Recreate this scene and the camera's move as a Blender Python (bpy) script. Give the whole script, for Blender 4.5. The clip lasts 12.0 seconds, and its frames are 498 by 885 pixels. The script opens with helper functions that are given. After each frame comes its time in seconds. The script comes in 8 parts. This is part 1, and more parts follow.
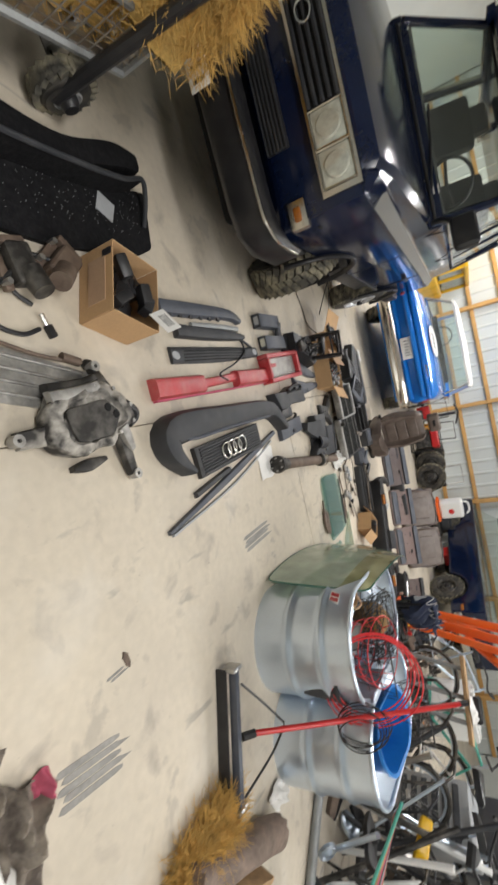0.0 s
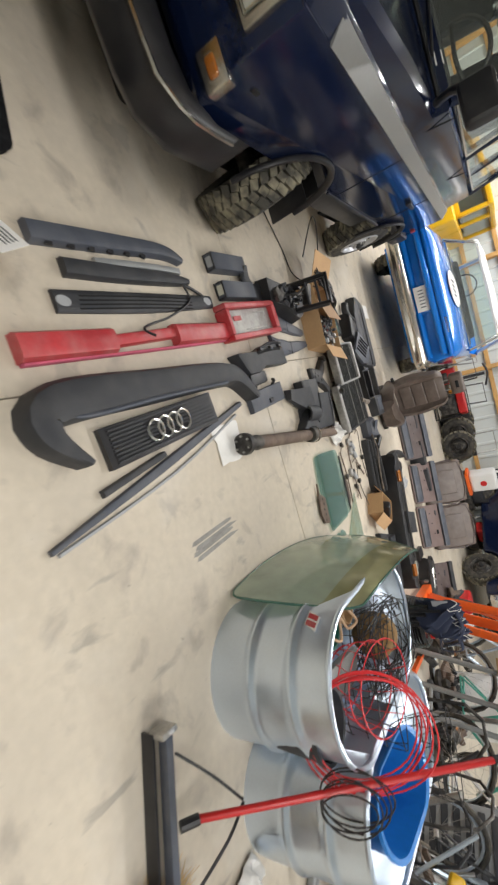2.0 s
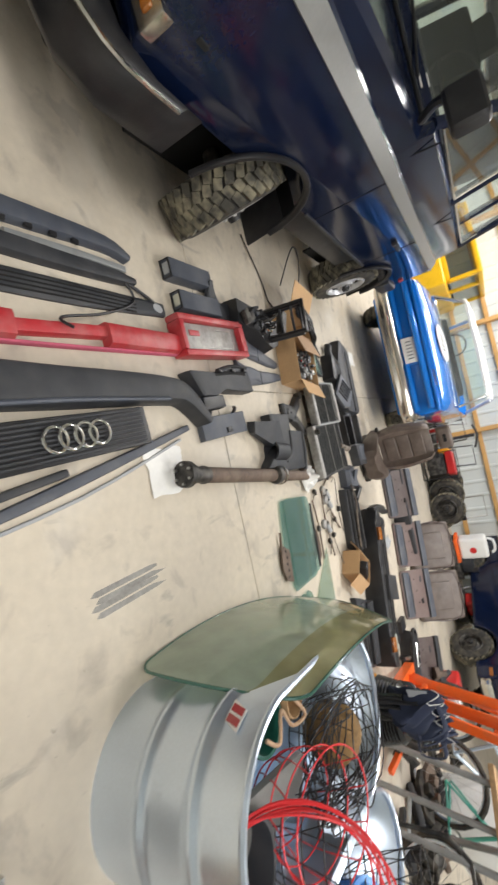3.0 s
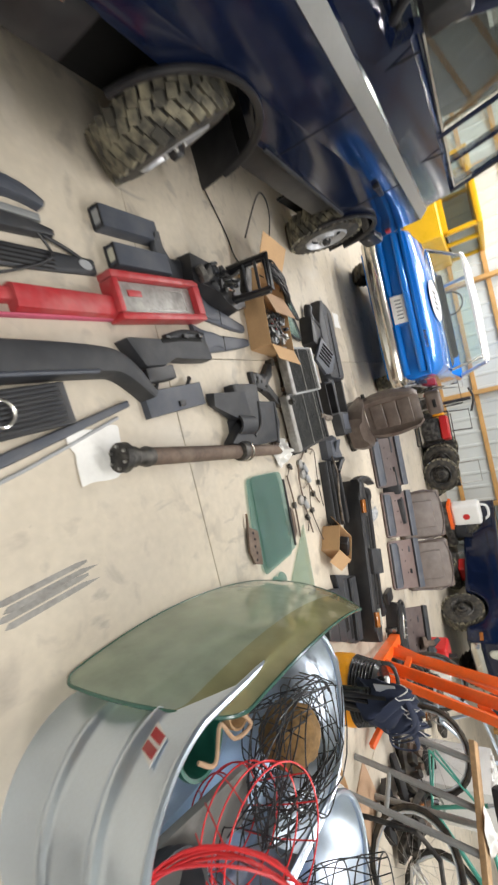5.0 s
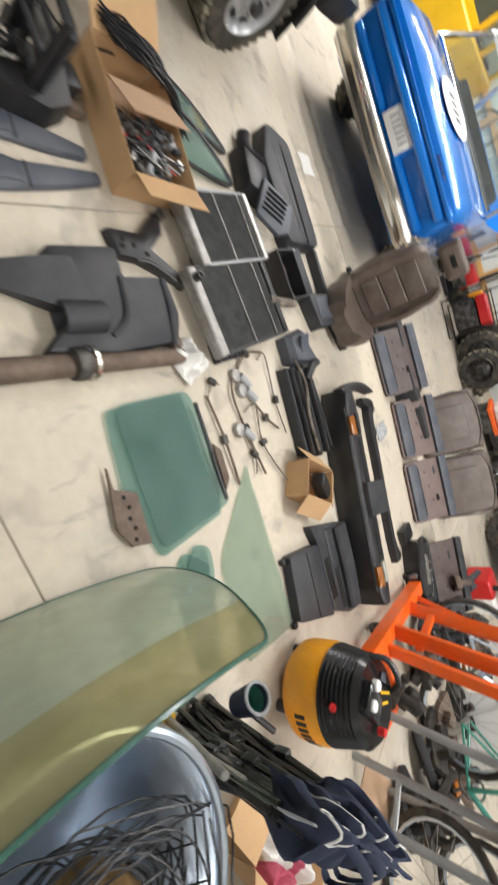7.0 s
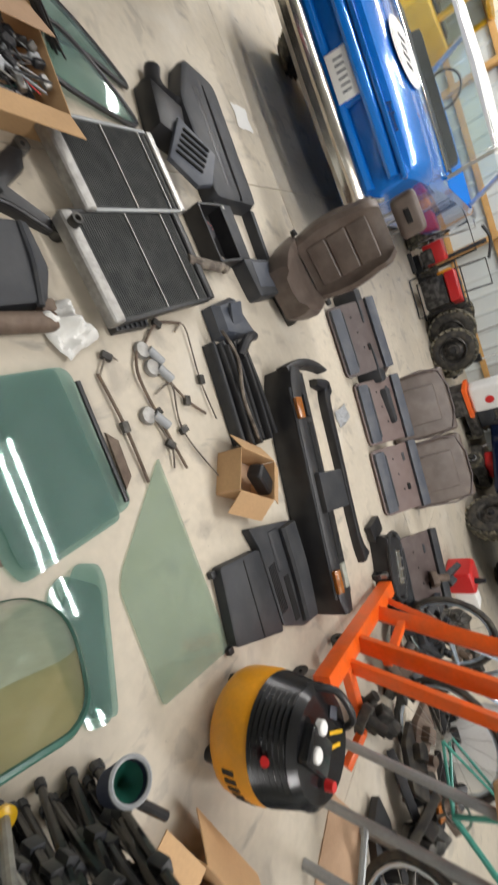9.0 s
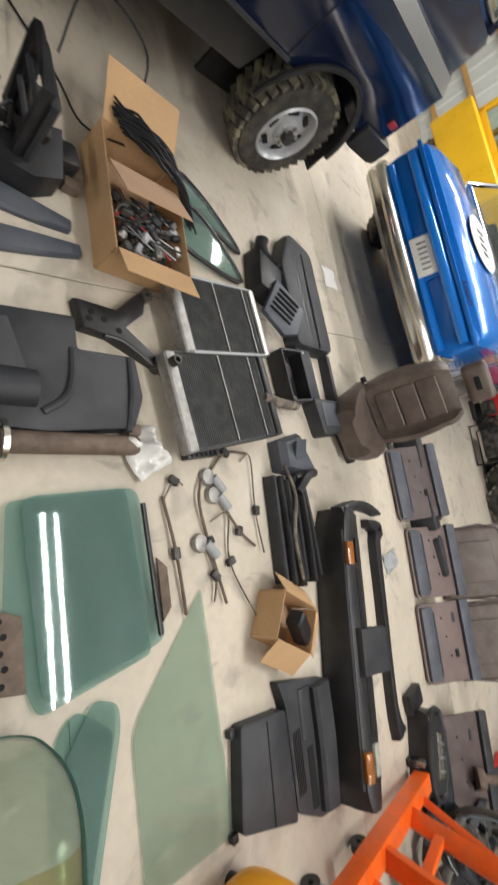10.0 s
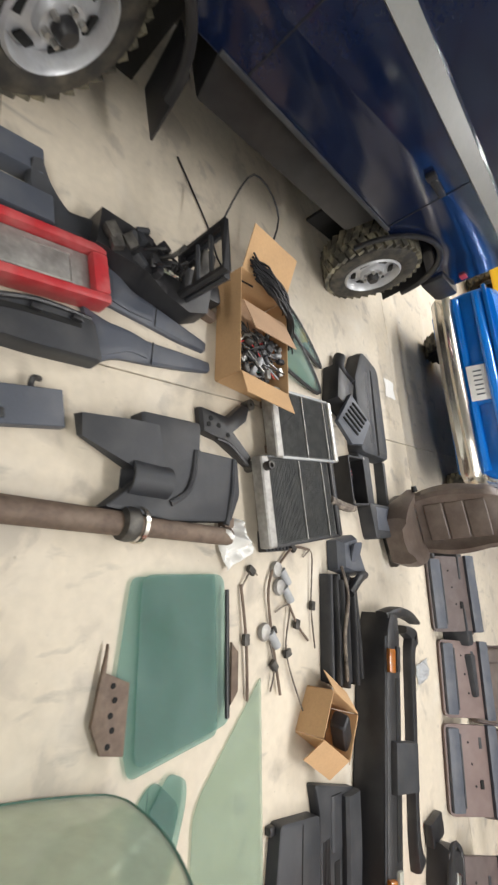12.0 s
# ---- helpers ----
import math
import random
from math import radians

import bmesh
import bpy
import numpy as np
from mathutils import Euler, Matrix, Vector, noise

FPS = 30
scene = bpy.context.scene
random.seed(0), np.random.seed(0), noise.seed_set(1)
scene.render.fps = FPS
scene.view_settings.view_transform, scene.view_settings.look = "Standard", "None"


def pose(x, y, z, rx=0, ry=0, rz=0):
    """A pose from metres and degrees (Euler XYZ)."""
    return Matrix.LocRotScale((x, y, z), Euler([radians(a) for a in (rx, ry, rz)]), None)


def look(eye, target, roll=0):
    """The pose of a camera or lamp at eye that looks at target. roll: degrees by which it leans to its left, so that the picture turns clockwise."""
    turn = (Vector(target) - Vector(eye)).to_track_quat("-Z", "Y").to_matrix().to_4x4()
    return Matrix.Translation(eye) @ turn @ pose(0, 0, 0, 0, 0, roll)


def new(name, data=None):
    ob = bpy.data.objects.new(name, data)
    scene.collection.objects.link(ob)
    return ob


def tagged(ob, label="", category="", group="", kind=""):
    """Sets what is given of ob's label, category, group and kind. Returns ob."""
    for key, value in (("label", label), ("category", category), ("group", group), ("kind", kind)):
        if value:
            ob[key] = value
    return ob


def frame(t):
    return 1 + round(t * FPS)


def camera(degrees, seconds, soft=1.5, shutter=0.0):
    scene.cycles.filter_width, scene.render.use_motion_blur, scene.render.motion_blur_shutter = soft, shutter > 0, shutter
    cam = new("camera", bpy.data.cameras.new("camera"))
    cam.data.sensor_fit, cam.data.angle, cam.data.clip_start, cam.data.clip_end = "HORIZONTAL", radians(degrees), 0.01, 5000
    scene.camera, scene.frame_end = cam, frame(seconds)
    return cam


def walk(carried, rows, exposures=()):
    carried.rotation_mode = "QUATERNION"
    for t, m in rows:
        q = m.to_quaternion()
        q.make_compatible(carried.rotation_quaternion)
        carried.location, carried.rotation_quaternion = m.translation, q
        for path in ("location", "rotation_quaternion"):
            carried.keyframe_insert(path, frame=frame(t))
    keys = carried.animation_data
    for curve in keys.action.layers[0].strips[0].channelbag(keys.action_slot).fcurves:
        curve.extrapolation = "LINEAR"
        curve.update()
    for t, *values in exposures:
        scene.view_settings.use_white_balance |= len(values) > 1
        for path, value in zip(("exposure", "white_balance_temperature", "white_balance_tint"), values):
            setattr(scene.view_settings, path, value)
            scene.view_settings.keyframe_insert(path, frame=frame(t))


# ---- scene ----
cam = camera(61.5, 12.0, 2.4, 0.5)
PATH = [
    (0, (0.258, 0.454, 1.355), (0.102, 2.202, 0.396), 79.0),
    (0.5, (0.245, 0.498, 1.298), (0.194, 2.212, 0.269), 79.2),
    (1, (0.314, 0.725, 1.282), (0.178, 2.405, 0.205), 78.0),
    (1.5, (0.304, 0.967, 1.318), (0.141, 2.649, 0.248), 76.8),
    (2, (0.304, 1.225, 1.36), (0.221, 2.904, 0.277), 76.7),
    (2.5, (0.385, 1.495, 1.315), (0.164, 3.145, 0.206), 75.5),
    (3, (0.424, 1.677, 1.316), (0.097, 3.377, 0.314), 76.4),
    (3.2, (0.446, 1.685, 1.345), (0.084, 3.401, 0.383), 76.3),
    (4.8, (0.408, 1.896, 1.439), (0.169, 3.588, 0.4), 76.6),
    (5, (0.382, 2.002, 1.396), (0.209, 3.704, 0.36), 77.6),
    (5.5, (0.427, 2.313, 1.398), (0.348, 3.993, 0.316), 77.0),
    (6, (0.476, 2.642, 1.367), (0.202, 4.23, 0.182), 74.0),
    (6.5, (0.434, 2.963, 1.316), (0.296, 4.546, 0.101), 77.0),
    (7, (0.539, 3.269, 1.353), (0.667, 4.821, 0.098), 76.7),
    (7.5, (0.705, 3.567, 1.279), (1.028, 5.107, 0.044), 76.5),
    (7.7, (0.734, 3.646, 1.284), (1.146, 5.177, 0.065), 77.3),
    (9.3, (0.682, 3.732, 1.338), (0.678, 5.318, 0.12), 73.7),
    (9.5, (0.628, 3.73, 1.34), (0.504, 5.303, 0.111), 73.4),
    (10, (0.529, 3.701, 1.319), (0.179, 5.223, 0.068), 73.1),
    (10.5, (0.515, 3.677, 1.319), (0.01, 5.131, 0.041), 72.3),
    (11, (0.484, 3.633, 1.316), (-0.118, 5.047, 0.036), 72.7),
    (11.5, (0.435, 3.542, 1.27), (-0.206, 4.932, -0.017), 73.4),
    (12, (0.394, 3.308, 1.306), (-0.243, 4.724, 0.045), 74.9),
]
walk(cam, [(t, look(eye, target, roll)) for t, eye, target, roll in PATH],
     [(0, 0.08), (1, 0.16), (2, 0.1), (3, 0.3), (5, 0.34), (5.5, 0.2), (6, 0.28), (7, 0.3), (7.5, 0.12), (9.5, -0.05), (10.5, 0.07), (11, 0.08), (11.5, 0.22), (12, 0.38)])

# ---- light ----
LAMP_W = 105
world = bpy.data.worlds.new("barn_air")
world.use_nodes = True
world.node_tree.nodes["Background"].inputs[0].default_value = (0.75, 0.82, 0.9, 1)
world.node_tree.nodes["Background"].inputs[1].default_value = 0.035
scene.world = world

# ---- materials ----


def mat(name, base, rough=0.6, metal=0.0, vary=0.25, scale=6.0, bump=0.1, fine=60.0, dust=None, dusty=0.0, coat=0.0):
    """A worn surface: colour varied at two scales, dust in patches, fine relief."""
    m = bpy.data.materials.new(name)
    m.use_nodes = True
    n, l = m.node_tree.nodes, m.node_tree.links
    b = n["Principled BSDF"]
    co = n.new("ShaderNodeTexCoord")
    info = n.new("ShaderNodeObjectInfo")
    shift = n.new("ShaderNodeVectorMath")
    shift.operation = "MULTIPLY_ADD"
    l.new(info.outputs["Random"], shift.inputs[0])
    shift.inputs[1].default_value = (7, 11, 5)
    l.new(co.outputs["Object"], shift.inputs[2])
    big = n.new("ShaderNodeTexNoise")
    big.inputs["Scale"].default_value, big.inputs["Detail"].default_value = scale, 5
    l.new(shift.outputs[0], big.inputs["Vector"])
    small = n.new("ShaderNodeTexNoise")
    small.inputs["Scale"].default_value, small.inputs["Detail"].default_value = fine, 4
    l.new(shift.outputs[0], small.inputs["Vector"])
    mixf = n.new("ShaderNodeMix")
    mixf.inputs[0].default_value = 0.4
    l.new(big.outputs["Fac"], mixf.inputs[2])
    l.new(small.outputs["Fac"], mixf.inputs[3])
    ramp = n.new("ShaderNodeValToRGB")
    lo, hi = 1 - vary, 1 + vary
    ramp.color_ramp.elements[0].position, ramp.color_ramp.elements[1].position = 0.32, 0.68
    ramp.color_ramp.elements[0].color = (*[min(1, c * lo) for c in base], 1)
    ramp.color_ramp.elements[1].color = (*[min(1, c * hi) for c in base], 1)
    l.new(mixf.outputs[0], ramp.inputs[0])
    out = ramp.outputs[0]
    if dust:
        patch = n.new("ShaderNodeTexNoise")
        patch.inputs["Scale"].default_value, patch.inputs["Detail"].default_value = scale * 1.7, 6
        l.new(shift.outputs[0], patch.inputs["Vector"])
        rg = n.new("ShaderNodeMapRange")
        rg.inputs[1].default_value, rg.inputs[2].default_value, rg.inputs[4].default_value = 0.42, 0.75, dusty
        l.new(patch.outputs["Fac"], rg.inputs[0])
        mx = n.new("ShaderNodeMix")
        mx.data_type = "RGBA"
        l.new(rg.outputs[0], mx.inputs[0])
        l.new(out, mx.inputs[6])
        mx.inputs[7].default_value = (*dust, 1)
        out = mx.outputs[2]
    l.new(out, b.inputs["Base Color"])
    rr = n.new("ShaderNodeMapRange")
    rr.inputs[3].default_value, rr.inputs[4].default_value = max(0.02, rough - 0.12), min(1, rough + 0.12)
    l.new(mixf.outputs[0], rr.inputs[0])
    l.new(rr.outputs[0], b.inputs["Roughness"])
    b.inputs["Metallic"].default_value = metal
    b.inputs["Coat Weight"].default_value = coat
    if bump:
        bp = n.new("ShaderNodeBump")
        bp.inputs["Strength"].default_value, bp.inputs["Distance"].default_value = bump, 0.004
        l.new(small.outputs["Fac"], bp.inputs["Height"])
        l.new(bp.outputs[0], b.inputs["Normal"])
    return m


def glass(name, tint, rough=0.03, thin=0.55, body=0.7):
    """Dusty tinted sheet glass: mirror-like gloss over a tinted see-through body."""
    m = bpy.data.materials.new(name)
    m.use_nodes = True
    n, l = m.node_tree.nodes, m.node_tree.links
    n.remove(n["Principled BSDF"])
    clear = n.new("ShaderNodeBsdfTransparent")
    clear.inputs[0].default_value = (*tint, 1)
    film = n.new("ShaderNodeBsdfDiffuse")
    film.inputs[0].default_value = (tint[0] * body, tint[1] * body, tint[2] * body, 1)
    co = n.new("ShaderNodeTexCoord")
    no = n.new("ShaderNodeTexNoise")
    no.inputs["Scale"].default_value, no.inputs["Detail"].default_value = 5, 6
    l.new(co.outputs["Object"], no.inputs["Vector"])
    rg = n.new("ShaderNodeMapRange")
    rg.inputs[1].default_value, rg.inputs[2].default_value = 0.3, 0.75
    rg.inputs[3].default_value, rg.inputs[4].default_value = (1 - thin) * 0.75, (1 - thin) * 1.35
    l.new(no.outputs["Fac"], rg.inputs[0])
    mix = n.new("ShaderNodeMixShader")
    l.new(rg.outputs[0], mix.inputs[0])
    l.new(clear.outputs[0], mix.inputs[1])
    back = n.new("ShaderNodeBsdfTranslucent")
    back.inputs[0].default_value = film.inputs[0].default_value
    both = n.new("ShaderNodeMixShader")
    both.inputs[0].default_value = 0.45
    l.new(film.outputs[0], both.inputs[1])
    l.new(back.outputs[0], both.inputs[2])
    l.new(both.outputs[0], mix.inputs[2])
    gloss = n.new("ShaderNodeBsdfGlossy")
    gloss.inputs["Roughness"].default_value = rough
    fr = n.new("ShaderNodeLayerWeight")
    fr.inputs[0].default_value = 0.5
    pw5 = n.new("ShaderNodeMath")
    pw5.operation = "POWER"
    pw5.inputs[1].default_value = 5
    l.new(fr.outputs["Facing"], pw5.inputs[0])
    sheen = n.new("ShaderNodeMath")
    sheen.operation = "MULTIPLY_ADD"
    sheen.inputs[1].default_value, sheen.inputs[2].default_value = 0.92, 0.045
    l.new(pw5.outputs[0], sheen.inputs[0])
    top = n.new("ShaderNodeMixShader")
    l.new(sheen.outputs[0], top.inputs[0])
    l.new(mix.outputs[0], top.inputs[1])
    l.new(gloss.outputs[0], top.inputs[2])
    l.new(top.outputs[0], n["Material Output"].inputs[0])
    return m


def concrete_mat():
    m = mat("concrete_floor", (0.565, 0.50, 0.40), 0.55, 0, 0.12, 0.9, 0.12, 25)
    n, l = m.node_tree.nodes, m.node_tree.links
    b = n["Principled BSDF"]
    old = b.inputs["Base Color"].links[0].from_socket
    geo = n.new("ShaderNodeNewGeometry")
    def layer(prev, scale, lo, hi, amount, colour, stretch=(1, 1, 1)):
        mp = n.new("ShaderNodeMapping")
        mp.inputs["Scale"].default_value = stretch
        l.new(geo.outputs["Position"], mp.inputs[0])
        no = n.new("ShaderNodeTexNoise")
        no.inputs["Scale"].default_value, no.inputs["Detail"].default_value, no.inputs["Distortion"].default_value = scale, 7, 0.4
        l.new(mp.outputs[0], no.inputs["Vector"])
        rg = n.new("ShaderNodeMapRange")
        rg.inputs[1].default_value, rg.inputs[2].default_value, rg.inputs[4].default_value = lo, hi, amount
        l.new(no.outputs["Fac"], rg.inputs[0])
        mx = n.new("ShaderNodeMix")
        mx.data_type = "RGBA"
        l.new(rg.outputs[0], mx.inputs[0])
        l.new(prev, mx.inputs[6])
        mx.inputs[7].default_value = (*colour, 1)
        return mx.outputs[2]
    o = layer(old, 1.3, 0.46, 0.75, 0.6, (0.42, 0.375, 0.31))
    o = layer(o, 5.5, 0.57, 0.70, 0.7, (0.34, 0.30, 0.25))
    o = layer(o, 2.2, 0.55, 0.75, 0.5, (0.66, 0.62, 0.55))
    o = layer(o, 9, 0.64, 0.72, 0.6, (0.27, 0.25, 0.22), (1, 0.35, 1))
    o = layer(o, 3.1, 0.62, 0.66, 0.45, (0.30, 0.27, 0.23))
    o = layer(o, 40, 0.70, 0.76, 0.5, (0.25, 0.22, 0.18))
    l.new(o, b.inputs["Base Color"])
    return m


M = {
    "concrete": concrete_mat(),
    "navy": mat("navy_paint", (0.004, 0.009, 0.032), 0.11, 0.0, 0.2, 3, 0, dust=(0.05, 0.055, 0.07), dusty=0.04),
    "blue": mat("metallic_blue_paint", (0.006, 0.20, 0.72), 0.16, 0.2, 0.12, 2, 0, coat=1.0),
    "white_paint": mat("white_paint", (0.74, 0.74, 0.72), 0.3, 0, 0.06, 4, 0.02),
    "yellow": mat("yellow_paint", (0.78, 0.46, 0.015), 0.3, 0, 0.1, 3, 0.03),
    "comp_yellow": mat("compressor_yellow_enamel", (0.80, 0.33, 0.01), 0.35, 0, 0.1, 5, 0.03, dust=(0.35, 0.25, 0.12), dusty=0.25),
    "orange": mat("orange_steel_paint", (0.85, 0.12, 0.008), 0.38, 0, 0.12, 6, 0.05, dust=(0.35, 0.16, 0.08), dusty=0.3),
    "red": mat("red_paint", (0.55, 0.02, 0.02), 0.35, 0, 0.12, 6, 0.03),
    "redlens": mat("faded_red_plastic", (0.42, 0.028, 0.035), 0.38, 0, 0.18, 6, 0.03, dust=(0.5, 0.28, 0.26), dusty=0.35),
    "amber": mat("amber_lens", (0.30, 0.095, 0.012), 0.2, 0, 0.3, 30, 0.15, 40, dust=(0.2, 0.14, 0.08), dusty=0.35),
    "tyre": mat("tyre_rubber", (0.028, 0.026, 0.024), 0.8, 0, 0.3, 8, 0.2, dust=(0.16, 0.14, 0.10), dusty=0.55),
    "tread": mat("tread_rubber", (0.06, 0.056, 0.045), 0.85, 0, 0.3, 8, 0.3, dust=(0.33, 0.295, 0.20), dusty=0.95),
    "rim": mat("silver_wheel_enamel", (0.50, 0.51, 0.53), 0.35, 0.35, 0.12, 8, 0.02, dust=(0.3, 0.28, 0.24), dusty=0.25),
    "chrome": mat("chrome", (0.78, 0.77, 0.75), 0.12, 1.0, 0.05, 6, 0.0),
    "oldchrome": mat("dull_chrome", (0.66, 0.62, 0.55), 0.24, 1.0, 0.15, 8, 0.02),
    "black": mat("black_plastic", (0.014, 0.014, 0.016), 0.42, 0, 0.25, 6, 0.12, 150, dust=(0.10, 0.095, 0.09), dusty=0.18),
    "charcoal": mat("charcoal_plastic", (0.025, 0.027, 0.032), 0.55, 0, 0.25, 5, 0.2, 200, dust=(0.12, 0.115, 0.11), dusty=0.25),
    "slate": mat("slate_blue_plastic", (0.060, 0.068, 0.088), 0.5, 0, 0.15, 5, 0.15, 200, dust=(0.17, 0.17, 0.17), dusty=0.3),
    "grey": mat("grey_metal_paint", (0.30, 0.31, 0.31), 0.45, 0.3, 0.15, 8, 0.05),
    "galv": mat("galvanised_steel", (0.64, 0.73, 0.84), 0.32, 0.88, 0.05, 4, 0.02, 120),
    "steel": mat("bare_steel", (0.45, 0.44, 0.42), 0.4, 0.9, 0.3, 12, 0.1),
    "rust": mat("rusty_brown_steel", (0.13, 0.092, 0.070), 0.65, 0.25, 0.35, 9, 0.35, 50, dust=(0.26, 0.20, 0.15), dusty=0.5),
    "greasy": mat("greasy_dark_metal", (0.028, 0.026, 0.024), 0.5, 0.4, 0.4, 9, 0.5, 40, dust=(0.28, 0.26, 0.23), dusty=0.5),
    "mottled": mat("dusty_mottled_casting", (0.03, 0.028, 0.026), 0.7, 0.1, 0.4, 6, 0.6, 45, dust=(0.50, 0.47, 0.42), dusty=1.6),
    "alloy": mat("cast_alloy", (0.36, 0.35, 0.33), 0.5, 0.6, 0.3, 10, 0.35, 45, dust=(0.12, 0.11, 0.10), dusty=0.5),
    "carton": mat("brown_cardboard", (0.54, 0.34, 0.175), 0.85, 0, 0.1, 5, 0.1, 90),
    "carton_in": mat("cardboard_inside", (0.50, 0.33, 0.21), 0.9, 0, 0.1, 5, 0.1, 90),
    "brown": mat("brown_leather", (0.105, 0.078, 0.064), 0.45, 0, 0.2, 7, 0.2, 120, dust=(0.22, 0.18, 0.15), dusty=0.4),
    "mauve": mat("mauve_brown_vinyl", (0.155, 0.108, 0.098), 0.5, 0, 0.15, 6, 0.15, 150, dust=(0.24, 0.19, 0.17), dusty=0.3),
    "brown_trim": mat("brown_vinyl_trim", (0.088, 0.064, 0.060), 0.5, 0, 0.18, 6, 0.15, 150, dust=(0.19, 0.16, 0.15), dusty=0.35),
    "girt": mat("pine_lumber", (0.62, 0.36, 0.13), 0.7, 0, 0.2, 3, 0.2, 40),
    "panelwhite": mat("white_wall_steel", (0.66, 0.70, 0.69), 0.5, 0, 0.06, 2, 0.03),
    "paper": mat("white_paper", (0.80, 0.79, 0.76), 0.8, 0, 0.05, 8, 0.1),
    "straw": mat("dry_straw", (0.62, 0.40, 0.12), 0.8, 0, 0.35, 12, 0.2),
    "wood": mat("split_firewood", (0.42, 0.27, 0.14), 0.8, 0, 0.35, 7, 0.4, 40),
    "bark": mat("weathered_bark", (0.20, 0.15, 0.12), 0.9, 0, 0.4, 9, 0.6, 40),
    "navycloth": mat("navy_canvas", (0.022, 0.030, 0.062), 0.85, 0, 0.25, 6, 0.3, 150),
    "cloth": mat("dirty_grey_rag", (0.11, 0.09, 0.075), 0.9, 0, 0.6, 9, 0.5, 60, dust=(0.36, 0.31, 0.25), dusty=0.9),
    "pink": mat("pink_cloth", (0.50, 0.10, 0.16), 0.9, 0, 0.2, 9, 0.2),
    "lime": mat("lime_green_plastic", (0.36, 0.52, 0.04), 0.4, 0, 0.1, 6, 0.02),
    "teal": mat("teal_paint", (0.08, 0.38, 0.30), 0.35, 0, 0.1, 6, 0.02),
    "bluetub": mat("blue_plastic_tub", (0.015, 0.19, 0.56), 0.35, 0, 0.1, 5, 0.02),
    "lamplens": mat("clear_ribbed_lens", (0.62, 0.63, 0.55), 0.12, 0.45, 0.15, 30, 0.25, 30),
    "fin": mat("radiator_fin", (0.038, 0.040, 0.040), 0.6, 0.5, 0.3, 9, 0.5, 220, dust=(0.13, 0.13, 0.12), dusty=0.5),
    # near-black stands in for the shade in gaps, holes and wheel wells
    "gap_shade": mat("painted_gap_shade", (0.006, 0.006, 0.006), 0.9, 0, 0.1, 5, 0),
    "joint": mat("floor_joint_dirt", (0.24, 0.205, 0.16), 0.9, 0, 0.2, 9, 0),
    "ink": mat("dark_ink", (0.02, 0.02, 0.025), 0.6, 0, 0.1, 9, 0),
    "mat_black": mat("black_floor_mat", (0.010, 0.010, 0.011), 0.9, 0, 0.3, 30, 0.6, 120, dust=(0.16, 0.155, 0.15), dusty=0.05),
    "tape": mat("grey_tape", (0.33, 0.34, 0.35), 0.5, 0, 0.1, 9, 0.05),
    "rubbed": mat("rubbed_floor_smear", (0.27, 0.26, 0.24), 0.7, 0, 0.3, 9, 0),
    "edge": mat("green_glass_edge", (0.05, 0.13, 0.10), 0.2, 0, 0.2, 9, 0),
    "coir": mat("coconut_fibre", (0.22, 0.13, 0.05), 0.95, 0, 0.4, 14, 0.6, 70),
    "darkgreen": mat("dark_green_plastic", (0.015, 0.10, 0.07), 0.4, 0, 0.1, 6, 0.02),
    "stripe": mat("grey_stripe_paint", (0.17, 0.17, 0.16), 0.35, 0, 0.1, 6, 0.02),
    "gloss": mat("gloss_black_plastic", (0.012, 0.012, 0.013), 0.2, 0, 0.2, 9, 0.03),
    "orangered": mat("red_hose", (0.70, 0.03, 0.035), 0.4, 0, 0.1, 9, 0.02),
    "greenglass": glass("green_door_glass", (0.66, 0.80, 0.775), 0.035, 0.84, 0.9),
    "wsglass": glass("dusty_windshield_glass", (0.77, 0.83, 0.72), 0.06, 0.52, 0.95),
    "paleglass": glass("pale_green_side_glass", (0.80, 0.87, 0.82), 0.025, 0.82, 0.95),
    "bandglass": glass("windshield_shade_band", (0.72, 0.70, 0.47), 0.06, 0.55, 0.95),
    "carglass": glass("car_window_glass", (0.92, 0.96, 0.93), 0.02, 0.97, 1.0),
}

M["mat_black"].node_tree.nodes["Principled BSDF"].inputs["Specular IOR Level"].default_value = 0.08

# ---- builders ----


def put(bm, geo_verts, m):
    bmesh.ops.transform(bm, matrix=m, verts=geo_verts)


def box(bm, sx, sy, sz, m=None, bev=0.0, seg=2):
    r = bmesh.ops.create_cube(bm, size=1)["verts"]
    put(bm, r, Matrix.Diagonal((sx, sy, sz, 1)))
    if bev:
        es = list({e for v in r for e in v.link_edges})
        out = bmesh.ops.bevel(bm, geom=es, offset=bev, segments=seg, affect="EDGES", profile=0.6)
        r = list({v for f in out["faces"] for v in f.verts} | {v for v in r if v.is_valid})
    if m is not None:
        put(bm, r, m)
    return r


def cyl(bm, r1, r2, h, m=None, n=24):
    """A capped cylinder or cone from z=0 to z=h."""
    r = bmesh.ops.create_cone(bm, cap_ends=True, segments=n, radius1=r1, radius2=r2, depth=h)["verts"]
    put(bm, r, Matrix.Translation((0, 0, h / 2)))
    if m is not None:
        put(bm, r, m)
    return r


